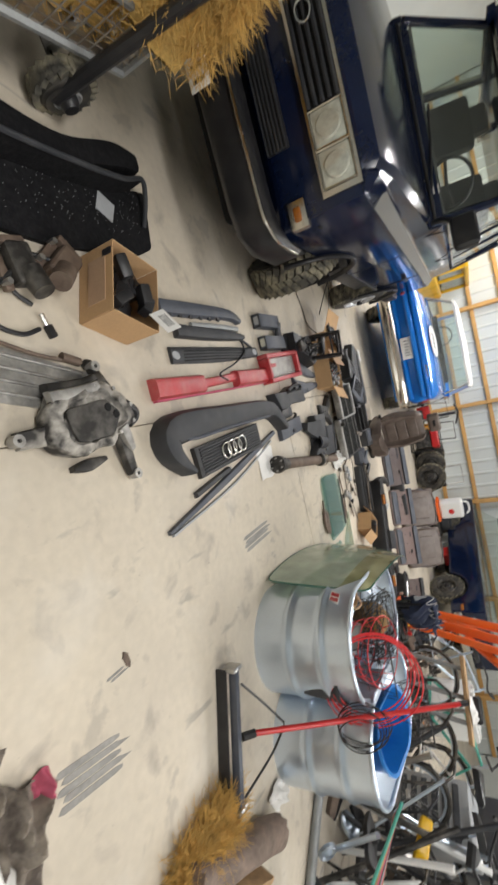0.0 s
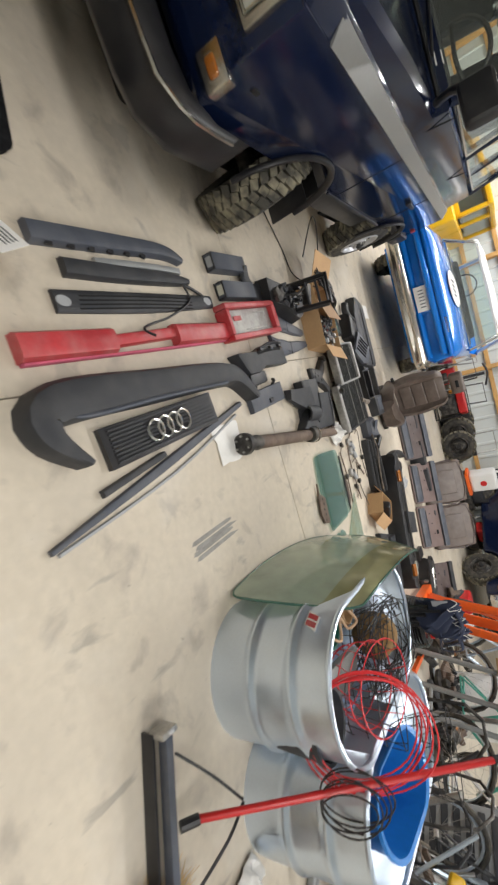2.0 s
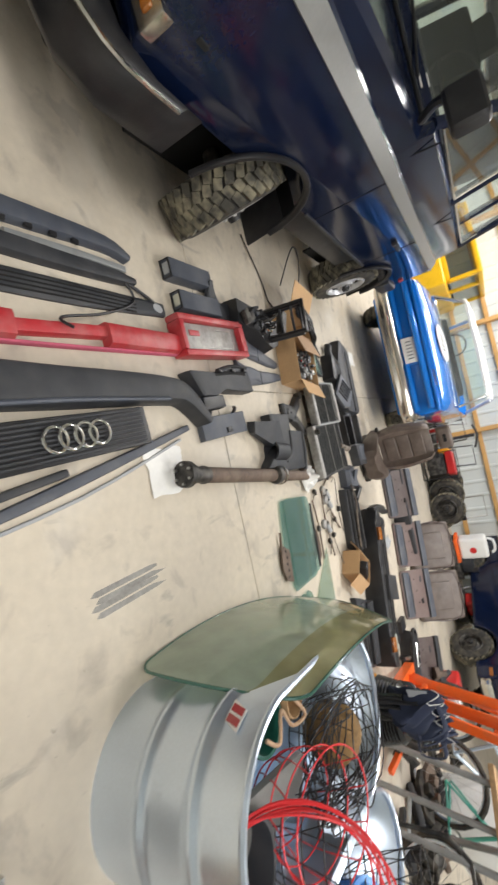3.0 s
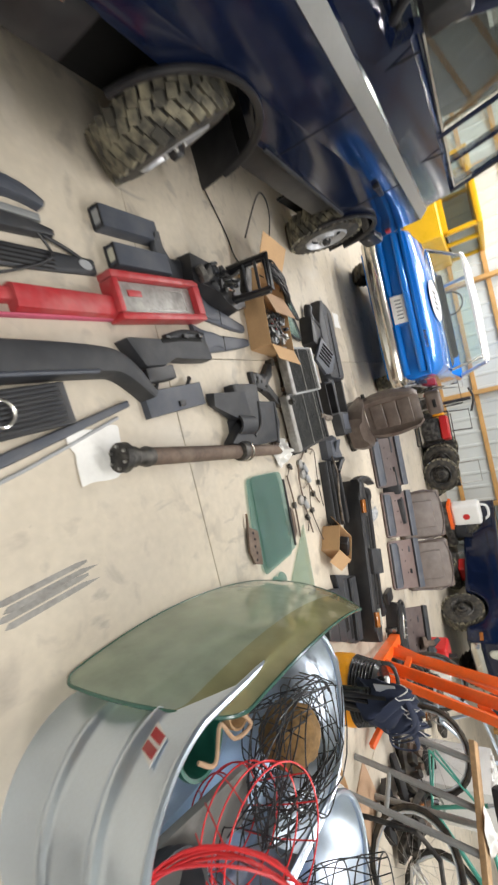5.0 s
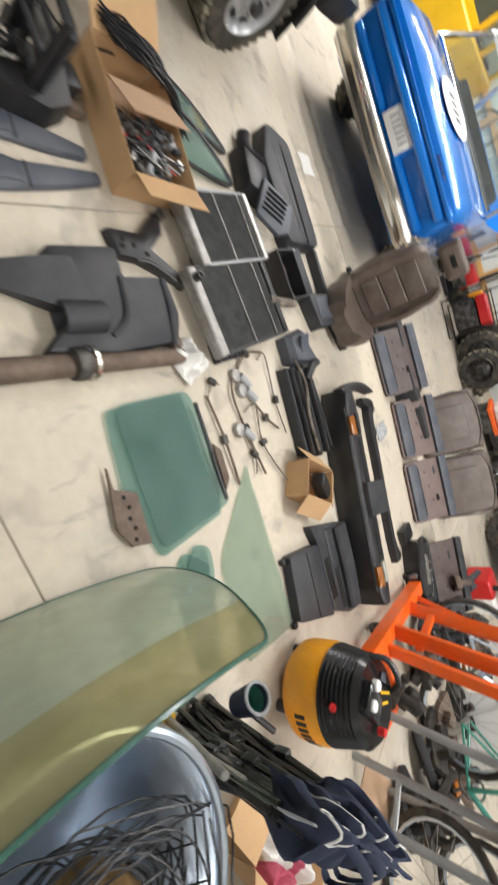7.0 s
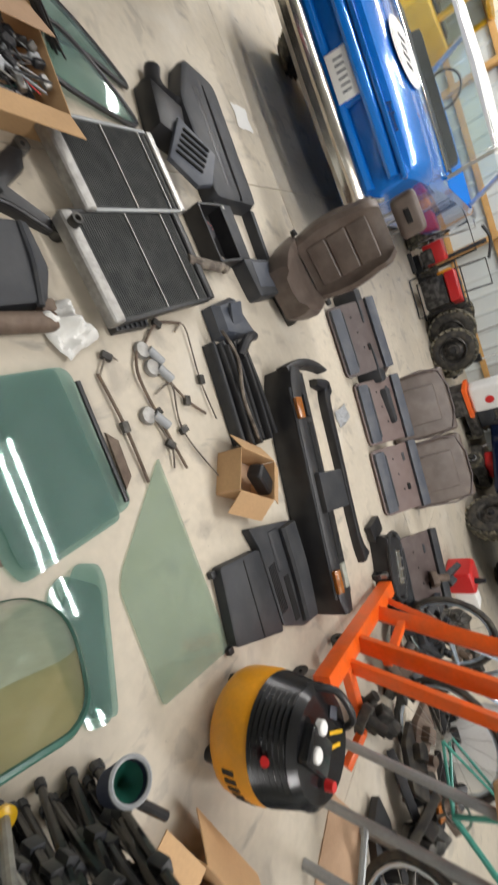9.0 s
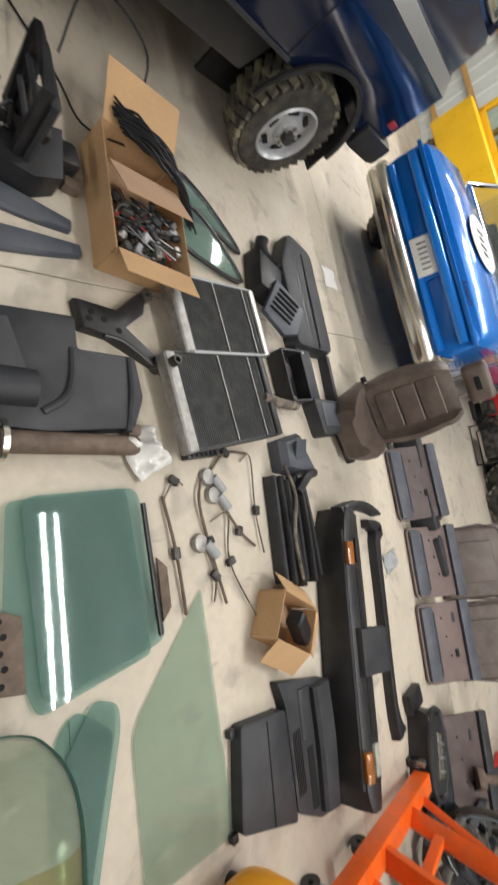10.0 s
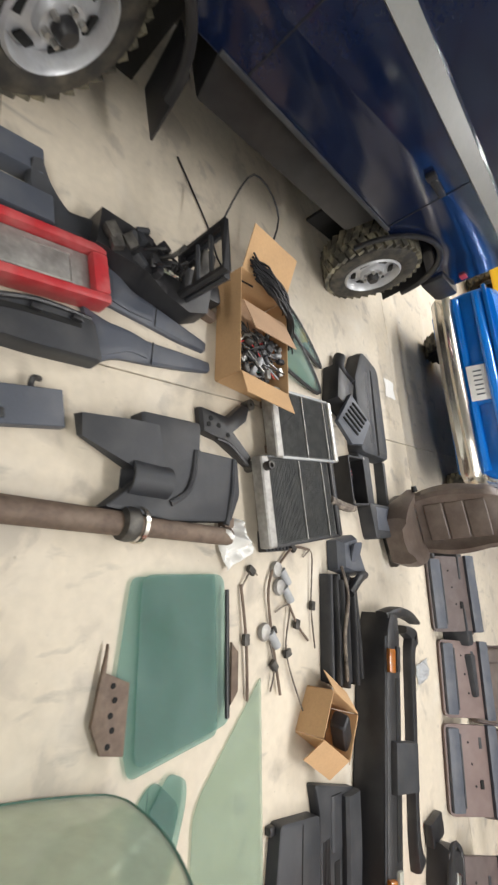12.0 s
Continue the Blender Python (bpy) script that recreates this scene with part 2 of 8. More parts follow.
def prism(bm, outline, z0, z1, m=None, bev=0.0, seg=2):
    """A flat outline made thick between two heights."""
    vs = [bm.verts.new((x, y, z0)) for x, y in outline]
    f = bm.faces.new(vs)
    up = bmesh.ops.extrude_face_region(bm, geom=[f])["geom"]
    tops = [g for g in up if isinstance(g, bmesh.types.BMVert)]
    bmesh.ops.translate(bm, vec=(0, 0, z1 - z0), verts=tops)
    r = vs + tops
    bmesh.ops.recalc_face_normals(bm, faces=list({f for v in r for f in v.link_faces}))
    if bev:
        es = [e for e in {e for v in r for e in v.link_edges} if len(e.link_faces) == 2 and e.calc_face_angle(0) > 0.6]
        out = bmesh.ops.bevel(bm, geom=es, offset=bev, segments=seg, affect="EDGES", profile=0.6, clamp_overlap=True)
        r = list({v for f in out["faces"] for v in f.verts} | {v for v in r if v.is_valid})
    if m is not None:
        put(bm, r, m)
    return r


def lathe(bm, profile, n=32, m=None, closed=False):
    """A profile of (radius, z) turned round z."""
    rings = []
    for r, z in profile:
        rings.append([bm.verts.new((r * math.cos(2 * math.pi * i / n), r * math.sin(2 * math.pi * i / n), z)) for i in range(n)])
    pairs = list(zip(rings, rings[1:])) + ([(rings[-1], rings[0])] if closed else [])
    for a, b in pairs:
        for i in range(n):
            bm.faces.new((a[i], a[(i + 1) % n], b[(i + 1) % n], b[i]))
    if not closed:
        for ring in (rings[0], rings[-1]):
            if (ring[0].co - ring[n // 2].co).length > 0.002:
                bm.faces.new(ring)
    r = [v for ring in rings for v in ring]
    bmesh.ops.recalc_face_normals(bm, faces=list({f for v in r for f in v.link_faces}))
    if m is not None:
        put(bm, r, m)
    return r


def smooth_path(points, steps=6, closed=False):
    P = [Vector(p) for p in points]
    out = []
    n = len(P)
    for i in range(n if closed else n - 1):
        if closed:
            a, b, c, d = P[i - 1], P[i], P[(i + 1) % n], P[(i + 2) % n]
        else:
            a, b, c, d = P[max(i - 1, 0)], P[i], P[i + 1], P[min(i + 2, n - 1)]
        for k in range(steps):
            t = k / steps
            out.append(0.5 * (2 * b + (c - a) * t + (2 * a - 5 * b + 4 * c - d) * t * t + (3 * b - a - 3 * c + d) * t ** 3))
    if not closed:
        out.append(P[-1])
    return out


def tube(bm, points, r, n=8, steps=5, closed=False, smooth=True, flat=1.0):
    """A round bar, hose or cable along a way."""
    P = smooth_path(points, steps, closed) if smooth and len(points) > 2 else [Vector(p) for p in points]
    rings, side = [], None
    for i, p in enumerate(P):
        t = (P[(i + 1) % len(P)] - P[i - 1]) if closed else (P[min(i + 1, len(P) - 1)] - P[max(i - 1, 0)])
        t.normalize()
        side = t.orthogonal().normalized() if side is None else (side - t * side.dot(t)).normalized()
        up = t.cross(side)
        rings.append([bm.verts.new(p + r * (math.cos(2 * math.pi * k / n) * side + flat * math.sin(2 * math.pi * k / n) * up)) for k in range(n)])
    for a, b in list(zip(rings, rings[1:])) + ([(rings[-1], rings[0])] if closed else []):
        for k in range(n):
            bm.faces.new((a[k], a[(k + 1) % n], b[(k + 1) % n], b[k]))
    if not closed:
        bm.faces.new(rings[0])
        bm.faces.new(rings[-1])


def loft(bm, sections, closed=True, caps=True):
    """Rings of points, one after another, skinned into a body."""
    rings = [[bm.verts.new(p) for p in s] for s in sections]
    n = len(rings[0])
    for a, b in zip(rings, rings[1:]):
        for k in range(n if closed else n - 1):
            bm.faces.new((a[k], a[(k + 1) % n], b[(k + 1) % n], b[k]))
    if caps and closed:
        bm.faces.new(rings[0])
        bm.faces.new(rings[-1])
    bmesh.ops.recalc_face_normals(bm, faces=bm.faces[:])


def finish(bm, name, material, sharp=0.62):
    bm.normal_update()
    for f in bm.faces:
        f.smooth = True
    for e in bm.edges:
        if len(e.link_faces) == 2 and e.calc_face_angle(0) > sharp:
            e.smooth = False
    me = bpy.data.meshes.new(name)
    bm.to_mesh(me)
    bm.free()
    me.materials.append(M[material])
    return me


def part(name, bm, material, parent, label="", sharp=0.62):
    ob = new(name, finish(bm, name, material, sharp))
    ob.parent = parent
    return tagged(ob, label)


def thing(name, m, label, category, group="", kind=""):
    ob = new(name)
    ob.matrix_basis = m
    ob.empty_display_size = 0.1
    return tagged(ob, label, category, group, kind)


def solid(name, bm, material, m, label, category, group="", kind="", sharp=0.62):
    ob = new(name, finish(bm, name, material, sharp))
    ob.matrix_basis = m
    return tagged(ob, label, category, group, kind)


def B():
    return bmesh.new()


def one(fn, *a, **k):
    bm = bmesh.new()
    fn(bm, *a, **k)
    return bm


T = Matrix.Translation


def arc(cx, cy, r, a0, a1, n):
    return [(cx + r * math.cos(radians(a0 + (a1 - a0) * i / n)), cy + r * math.sin(radians(a0 + (a1 - a0) * i / n))) for i in range(n + 1)]


# ---- barn ----
WALL_Y, X0, X1, Y0, CEIL = 12.4, -9.0, 8.0, -5.0, 4.2
solid("ceiling", one(box, X1 - X0 + 0.4, WALL_Y - Y0 + 0.4, 0.15, T(((X0 + X1) / 2, (Y0 + WALL_Y) / 2, CEIL + 0.075))), "panelwhite", Matrix(), "white steel barn ceiling above the shop floor", "ceiling", kind="structure")
for nm, sx, sy, x, y in (("wall_north", X1 - X0, 0.15, (X0 + X1) / 2, WALL_Y + 0.125), ("wall_south", X1 - X0, 0.15, (X0 + X1) / 2, Y0 - 0.075),
                         ("wall_west", 0.15, WALL_Y - Y0, X0 - 0.075, (Y0 + WALL_Y) / 2), ("wall_east", 0.15, WALL_Y - Y0, X1 + 0.075, (Y0 + WALL_Y) / 2)):
    solid(nm, one(box, sx, sy, CEIL, T((x, y, CEIL / 2))), "panelwhite", Matrix(), "white ribbed steel barn wall behind pine framing", "wall", kind="structure")
# ribs, posts and girts of the far wall
bm = B()
for i in range(56):
    x = X0 + 0.15 + i * 0.3
    prism(bm, [(x - 0.04, WALL_Y + 0.05), (x - 0.02, WALL_Y + 0.028), (x + 0.02, WALL_Y + 0.028), (x + 0.04, WALL_Y + 0.05)], 0.0, CEIL)
solid("wall_ribs", bm, "panelwhite", Matrix(), "white steel wall ribs", "wall panel", kind="structure")
for i in range(7):
    solid("wall_post", one(box, 0.09, 0.14, CEIL, T((-7.87 + i * 2.4, WALL_Y - 0.07, CEIL / 2)), 0.004), "girt", Matrix(), "yellow pine post of the barn wall", "post", "posts of the far wall", "structure")
for z in (0.32, 1.0, 1.68, 2.36, 3.04, 3.72):
    solid("wall_girt", one(box, X1 - X0, 0.04, 0.09, T(((X0 + X1) / 2, WALL_Y - 0.002, z)), 0.004), "girt", Matrix(), "yellow pine girt across the barn wall", "girt", "girts of the far wall", "structure")
# floor: poured slabs with sawn joints between them
floor = solid("floor", one(box, X1 - X0 + 0.4, WALL_Y - Y0 + 0.4, 0.1, T(((X0 + X1) / 2, (Y0 + WALL_Y) / 2, -0.062))), "joint", Matrix(), "pale beige concrete floor with stains and sawn joints", "floor", kind="structure")
TURN5 = pose(-0.30, 3.60, 0, 0, 0, 8.5)
SLAB = 3.3
slab_me = finish(one(box, SLAB - 0.004, SLAB - 0.004, 0.04, T((SLAB / 2, SLAB / 2, -0.02)), 0.003, 1), "slab", "concrete")
for i in range(-4, 4):
    for j in range(-4, 4):
        ob = new("slab", slab_me)
        ob.matrix_basis = TURN5 @ T((i * SLAB, j * SLAB, 0))
        ob.parent = floor

# ceiling strip lamps
for x, y in ((1.3, 6.12), (4.9, 5.95), (-3.6, 7.4), (0.7, 0.3), (4.6, 0.6), (-2.0, 9.3), (-4.4, 10.6)):
    fx = thing("strip_light", T((x, y, 0)), "white linear shop light fixture on the ceiling", "ceiling light", "ceiling strip lights")
    part("housing", one(box, 2.46, 0.28, 0.06, T((0, 0, CEIL - 0.032)), 0.01), "white_paint", fx)
    for dy in (-0.085, 0.085):
        la = bpy.data.lights.new("tube_light", "AREA")
        la.shape, la.size, la.size_y, la.energy, la.color = "RECTANGLE", 2.4, 0.026, LAMP_W / 2, (1.0, 0.98, 0.965)
        lo = new("tube_light", la)
        lo.matrix_basis = T((x, y + dy, CEIL - 0.075))

# ---- vehicles ----


def wheel(parent, m, r=0.36, w=0.24, rim_r=0.20, name="wheel", spokes=True, blocks=34, rim="rim"):
    """A wheel with a lugged tyre; its axle is local z, outer face up."""
    wh = new(name)
    wh.parent = parent
    wh.matrix_basis = m
    bm = B()
    s = 0.028
    lathe(bm, [(rim_r, 0), (rim_r + 0.03, 0.012), (r - 0.07, 0.012), (r - 0.03, 0), (r - s * 0.6, -0.03), (r - s * 0.6, -w + 0.03), (r - 0.03, -w), (rim_r, -w + 0.02)], 40, closed=True)
    ty = part("tyre", bm, "tyre", wh)
    bm = B()
    for i in range(blocks):
        a = 2 * math.pi * i / blocks
        for row in range(4):
            z = -0.035 - row * (w - 0.07) / 3
            off = (row % 2) * math.pi / blocks
            edge = row in (0, 3)
            mm = Matrix.Rotation(a + off, 4, "Z") @ T((r - s * 0.35, 0, z)) @ Matrix.Rotation(radians(22 if row < 2 else -22), 4, "X") @ Matrix.Rotation(radians(0), 4, "Z")
            box(bm, s, 2 * math.pi * r / blocks * 0.70, 0.052 if not edge else 0.06, mm)
    part("tread", bm, "tread", wh, "dusty lugged tread blocks")
    bm = B()
    lathe(bm, [(0.0, -0.075), (rim_r - 0.02, -0.075), (rim_r + 0.006, 0.006), (rim_r - 0.006, 0.016), (rim_r - 0.016, 0.004), (rim_r - 0.03, -0.045), (0.085, -0.02), (0.075, 0.005), (0.0, 0.006)], 36)
    part("rim", bm, rim, wh)
    if spokes:
        for i in range(6):
            a = 2 * math.pi * i / 6
            part("vent_slot", one(box, 0.034, 0.07, 0.012, Matrix.Rotation(a, 4, "Z") @ T((rim_r * 0.68, 0, -0.026)) @ Matrix.Rotation(radians(16), 4, "Y"), 0.005), "gap_shade", wh)
            part("lug_nut", one(cyl, 0.012, 0.011, 0.022, Matrix.Rotation(a + 0.5, 4, "Z") @ T((0.06, 0, 0.004)), 6), "steel", wh)
    part("hub_cap", one(lathe, [(0.04, 0.0), (0.04, 0.03), (0.03, 0.05), (0, 0.052)], 20), "black", wh)
    return wh


SX = 2.29
truck = thing("suv", pose(-1.69, 5.70, 0, 0, 0, -77.5), "dark navy two-door off-road wagon with black bumper, parked on the concrete", "car")
WD = 1.66


def arch_outline(x0, x1, zl, zt, r, wheels, zc):
    pts = [(x1, zt), (x0, zt), (x0, zl + 0.08), (x0 + 0.06, zl)]
    for wx in wheels:
        h = math.degrees(math.asin(min(1, (zl - zc) / r)))
        pts += arc(wx, zc, r, 180 - h, h, 12)
    pts += [(x1 - 0.05, zl), (x1, zl + 0.08)]
    return pts


# XZ outlines are extruded sideways; this turn lays them upright
UPR = Matrix(((1, 0, 0, 0), (0, 0, -1, 0), (0, 1, 0, 0), (0, 0, 0, 1)))
bm = B()
prism(bm, arch_outline(-0.72, 3.33, 0.60, 1.08, 0.42, (0.0, SX), 0.34), 0.0, WD, UPR, 0.012)
part("body", bm, "navy", truck)
# shoulder ledge, upper doors and hood as one lofted skin
bm = B()
secs = []
for x, zt, ins in ((-0.70, 1.38, 0.02), (-0.6, 1.40, 0.0), (0.5, 1.40, 0.0), (1.78, 1.39, 0.0), (1.80, 1.31, 0.0), (2.4, 1.28, 0.0), (3.1, 1.22, 0.01), (3.29, 1.17, 0.02), (3.33, 1.10, 0.03)):
    zb, yo = 1.07, -0.004
    half = [(yo, zb), (-0.045 - ins, min(1.145, zt)), (-0.065 - ins, min(1.16, zt)), (-0.085 - ins, zt - 0.03), (-0.125 - ins, zt)]
    secs.append([(x, y, z) for y, z in half] + [(x, -WD - y, z) for y, z in reversed(half)])
loft(bm, secs)
part("upper_body", bm, "navy", truck, "navy hood and upper doors", 0.35)
bm = B()
loft(bm, [[(x, 0.006, 1.078), (x, -0.041 - i, 1.149), (x, -0.047 - i, 1.142), (x, -0.004, 1.072)] for x, i in ((-0.70, 0.02), (-0.6, 0.0), (1.0, 0.0), (2.4, 0.0), (3.0, 0.01), (3.10, 0.02))])
part("side_stripe", bm, "stripe", truck, "wide pale grey stripe along the shoulder")
# greenhouse
for side in (-0.13, -WD + 0.13):
    s = 1 if side > -0.5 else -1
    for (xa, xb, w) in ((1.78, 1.32, 0.06), (0.62, 0.60, 0.07), (0.02, 0.02, 0.05), (-0.62, -0.56, 0.08)):
        part("window_pillar", one(tube, [(xa, side, 1.37), (xb, side - s * 0.09, 1.94)], w * 0.55, 6, smooth=False), "navy", truck)
    part("roof_rail", one(box, 2.3, 0.05, 0.06, T((0.38, side - s * 0.09, 1.93)), 0.01), "navy", truck)
bm = B()
box(bm, 2.2, WD - 0.36, 0.06, T((0.36, -WD / 2, 1.97)), 0.025)
part("roof", bm, "navy", truck)
for nm, pts in (("windshield", [(1.80, -0.14, 1.33), (1.80, -WD + 0.14, 1.33), (1.36, -WD + 0.24, 1.92), (1.36, -0.24, 1.92)]),
                ("door_window", [(1.72, -0.12, 1.41), (0.66, -0.12, 1.41), (0.64, -0.21, 1.90), (1.33, -0.21, 1.90)]),
                ("side_window", [(0.57, -0.12, 1.41), (-0.58, -0.12, 1.41), (-0.54, -0.21, 1.90), (0.57, -0.21, 1.90)]),
                ("far_door_window", [(1.72, -WD + 0.12, 1.41), (0.66, -WD + 0.12, 1.41), (0.64, -WD + 0.21, 1.90), (1.33, -WD + 0.21, 1.90)]),
                ("far_side_window", [(0.57, -WD + 0.12, 1.41), (-0.58, -WD + 0.12, 1.41), (-0.54, -WD + 0.21, 1.90), (0.57, -WD + 0.21, 1.90)])):
    c = sum((Vector(p) for p in pts), Vector()) / 4
    vs = [Vector(p) for p in pts]
    nrm = (vs[1] - vs[0]).cross(vs[3] - vs[0]).normalized() * 0.004
    bm = B()
    loft(bm, [[v - nrm for v in vs], [v + nrm for v in vs]])
    pane = part(nm, bm, "carglass", truck)
    pane.visible_shadow = False
    bm = B()
    tube(bm, vs, 0.013, 6, closed=True, smooth=False)
    part("window_trim", bm, "oldchrome" if nm != "windshield" else "black", truck, "thin bright window trim" if nm != "windshield" else "")
# cabin inside
for y in (-0.48, -1.18):
    bm = B()
    box(bm, 0.16, 0.46, 0.55, T((0.55, y, 1.5)) @ Matrix.Rotation(radians(-12), 4, "Y"), 0.05)
    box(bm, 0.10, 0.26, 0.16, T((0.47, y, 1.83)), 0.04)
    part("seat_back", bm, "charcoal", truck)
bm = B()
tube(bm, [(1.36 + 0.04 * math.cos(a), -0.48 + 0.19 * math.sin(a), 1.48 + 0.17 * math.cos(a)) for a in [k * math.pi / 8 for k in range(16)]], 0.014, 6, 2, True)
tube(bm, [(1.36, -0.66, 1.48), (1.38, -0.48, 1.46), (1.36, -0.30, 1.48)], 0.014, 6)
part("steering_wheel", bm, "black", truck)
part("dashboard", one(box, 0.3, WD - 0.3, 0.10, T((1.58, -WD / 2, 1.36)), 0.04), "charcoal", truck)
# side details
part("rocker_panel", one(prism, [(0.46, 0.60), (1.80, 0.60), (1.74, 0.40), (0.52, 0.40)], 0.06, WD - 0.06, UPR, 0.02), "black", truck, "dull black sill under the doors")
part("sill_trim", one(box, 1.42, 0.012, 0.022, T((1.12, 0.003, 0.615)), 0.004), "charcoal", truck)
for x in (0.44, 1.70):
    part("door_seam", one(box, 0.006, 0.006, 0.46, T((x, 0.0, 0.85))), "gap_shade", truck)
    part("door_seam", one(box, 0.006, 0.008, 0.24, T((x, -0.072, 1.27)) @ Matrix.Rotation(radians(-5), 4, "X")), "gap_shade", truck)
part("fender_seam", one(box, 0.05, 0.02, 0.02, T((3.16, -0.003, 0.80)), 0.004), "gap_shade", truck)
bm = B()
box(bm, 0.17, 0.03, 0.035, T((0.56, 0.018, 0.94)), 0.01)
box(bm, 0.05, 0.03, 0.05, T((0.66, 0.014, 0.94)), 0.01)
part("door_handle", bm, "black", truck)
for x in (0.0, SX):
    for yy, s in ((0.0, 1), (-WD, -1)):
        bm = B()
        tube(bm, [(x + 0.432 * math.cos(radians(a)), yy + 0.012 * s, 0.34 + 0.432 * math.sin(radians(a))) for a in range(8, 181, 12)], 0.022, 8, 2, flat=0.75)
        part("fender_flare", bm, "black", truck, "rounded black fender flare", 0.9)
part("mud_flap", one(box, 0.012, 0.25, 0.30, T((SX - 0.47, -0.13, 0.33)) @ Matrix.Rotation(radians(10), 4, "Y"), 0.004), "black", truck)
# rear flap made tall to cover lit floor showing behind the wheel
part("mud_flap", one(box, 0.012, 0.30, 0.46, T((-0.43, -0.16, 0.44)) @ Matrix.Rotation(radians(8), 4, "Y"), 0.004), "black", truck)
mir = new("door_mirror")
mir.parent = truck
bm = B()
box(bm, 0.09, 0.22, 0.16, T((2.24, 0.10, 1.49)) @ Matrix.Rotation(radians(-14), 4, "Z"), 0.035, 3)
part("mirror_shell", bm, "black", mir)
bm = B()
tube(bm, [(1.95, -0.09, 1.32), (2.12, -0.04, 1.40), (2.22, 0.03, 1.46)], 0.022, 8)
part("mirror_arm", bm, "black", mir)
# nose
FX = 3.335
part("grille_bezel", one(prism, [(-0.05, 0.885), (-WD + 0.05, 0.885), (-WD + 0.05, 1.085), (-0.05, 1.085)], FX - 0.03, FX + 0.018, Matrix(((0, 0, 1, 0), (1, 0, 0, 0), (0, 1, 0, 0), (0, 0, 0, 1))), 0.008), "oldchrome", truck, "bright metal surround of grille and lamps")
part("grille_back", one(box, 0.012, WD - 0.16, 0.165, T((FX + 0.016, -WD / 2, 0.985))), "gap_shade", truck)
for k in range(5):
    part("grille_slat", one(box, 0.022, 0.76, 0.014, T((FX + 0.026, -WD / 2, 0.915 + k * 0.035)) @ Matrix.Rotation(radians(20), 4, "Y"), 0.003), "charcoal", truck)
bm = B()
tube(bm, [(FX + 0.045, -WD / 2 + 0.05 * math.cos(a), 0.985 + 0.035 * math.sin(a)) for a in [k * math.pi / 6 for k in range(12)]], 0.007, 6, 2, True)
part("emblem_ring", bm, "chrome", truck)
for k, y in enumerate((-0.17, -0.35, -WD + 0.35, -WD + 0.17)):
    hl = part("headlight", one(box, 0.03, 0.165, 0.155, T((FX + 0.012, y, 0.985)), 0.012), "lamplens", truck, "rectangular sealed-beam headlight with ribbed clear lens")
    bm = B()
    lathe(bm, [(0.062, 0), (0.055, 0.008), (0.02, 0.012), (0, 0.012)], 20, T((FX + 0.026, y, 0.985)) @ Matrix.Rotation(radians(90), 4, "Y"))
    part("lens_dome", bm, "lamplens", hl)
    bm = B()
    tube(bm, [(FX + 0.026, y + a * 0.086, 0.985 + b * 0.081) for a, b in ((1, 1), (-1, 1), (-1, -1), (1, -1))], 0.007, 6, closed=True, smooth=False)
    part("lamp_bezel", bm, "oldchrome", hl)
for y in (-0.04, -WD + 0.04):
    mk = part("marker_lamp", one(box, 0.05, 0.075, 0.04, T((FX - 0.004, y, 0.745)), 0.014, 3), "amber", truck, "amber corner marker lamp")
    part("marker_bezel", one(box, 0.05, 0.14, 0.095, T((FX - 0.014, y, 0.745)), 0.01), "oldchrome", mk)
part("lower_grille", one(box, 0.02, 0.95, 0.12, T((FX + 0.002, -WD / 2, 0.72)), 0.006), "black", truck)
for k in range(6):
    part("lower_slat", one(box, 0.02, 0.95, 0.008, T((FX + 0.014, -WD / 2, 0.67 + k * 0.02))), "charcoal", truck)
bm = B()
P = [(3.05, 0.045), (3.30, 0.04), (3.43, -0.03), (3.47, -0.16), (3.49, -WD / 2), (3.47, -WD + 0.16), (3.43, -WD + 0.03), (3.30, -WD - 0.04), (3.05, -WD - 0.045)]
loft(bm, [[(x - 0.0, y, 0.64), (x + 0.03, y + (0.02 if y > -0.3 else -0.02 if y < -1.3 else 0), 0.62), (x + 0.035, y + (0.02 if y > -0.3 else -0.02 if y < -1.3 else 0), 0.48), (x - 0.01, y, 0.43), (x - 0.09, y, 0.43), (x - 0.09, y, 0.64)] for x, y in P])
fb = part("front_bumper", bm, "black", truck, "deep black front bumper", 0.8)
bm = B()
tube(bm, [(x + 0.035, y + (0.02 if y > -0.3 else -0.02 if y < -1.3 else 0), 0.62) for x, y in P], 0.009, 6, 2)
part("bumper_strip", bm, "oldchrome", fb, "bright rub strip")
pl = part("number_plate", one(box, 0.006, 0.32, 0.11, T((3.562, -WD / 2, 0.495)), 0.003), "paper", truck, "white number plate")
for k in range(5):
    part("plate_bar", one(box, 0.003, 0.022, 0.065, T((3.5655, -WD / 2 - 0.12 + k * 0.06, 0.495))), "ink", pl)
# near-black box added for the shade under the nose
part("chin", one(box, 0.5, WD - 0.3, 0.18, T((3.12, -WD / 2, 0.44)), 0.03), "gap_shade", truck)
part("chassis", one(box, 3.6, 0.9, 0.16, T((1.2, -WD / 2, 0.46)), 0.03), "greasy", truck)
for x in (0.0, SX):
    part("axle", one(cyl, 0.05, 0.05, WD - 0.3, T((x, -0.15, 0.325)) @ Matrix.Rotation(radians(90), 4, "X"), 14), "greasy", truck)
part("windshield_wiper", one(tube, [(1.85, -0.35, 1.35), (1.78, -0.7, 1.40), (1.74, -0.95, 1.43)], 0.008, 6), "black", truck)
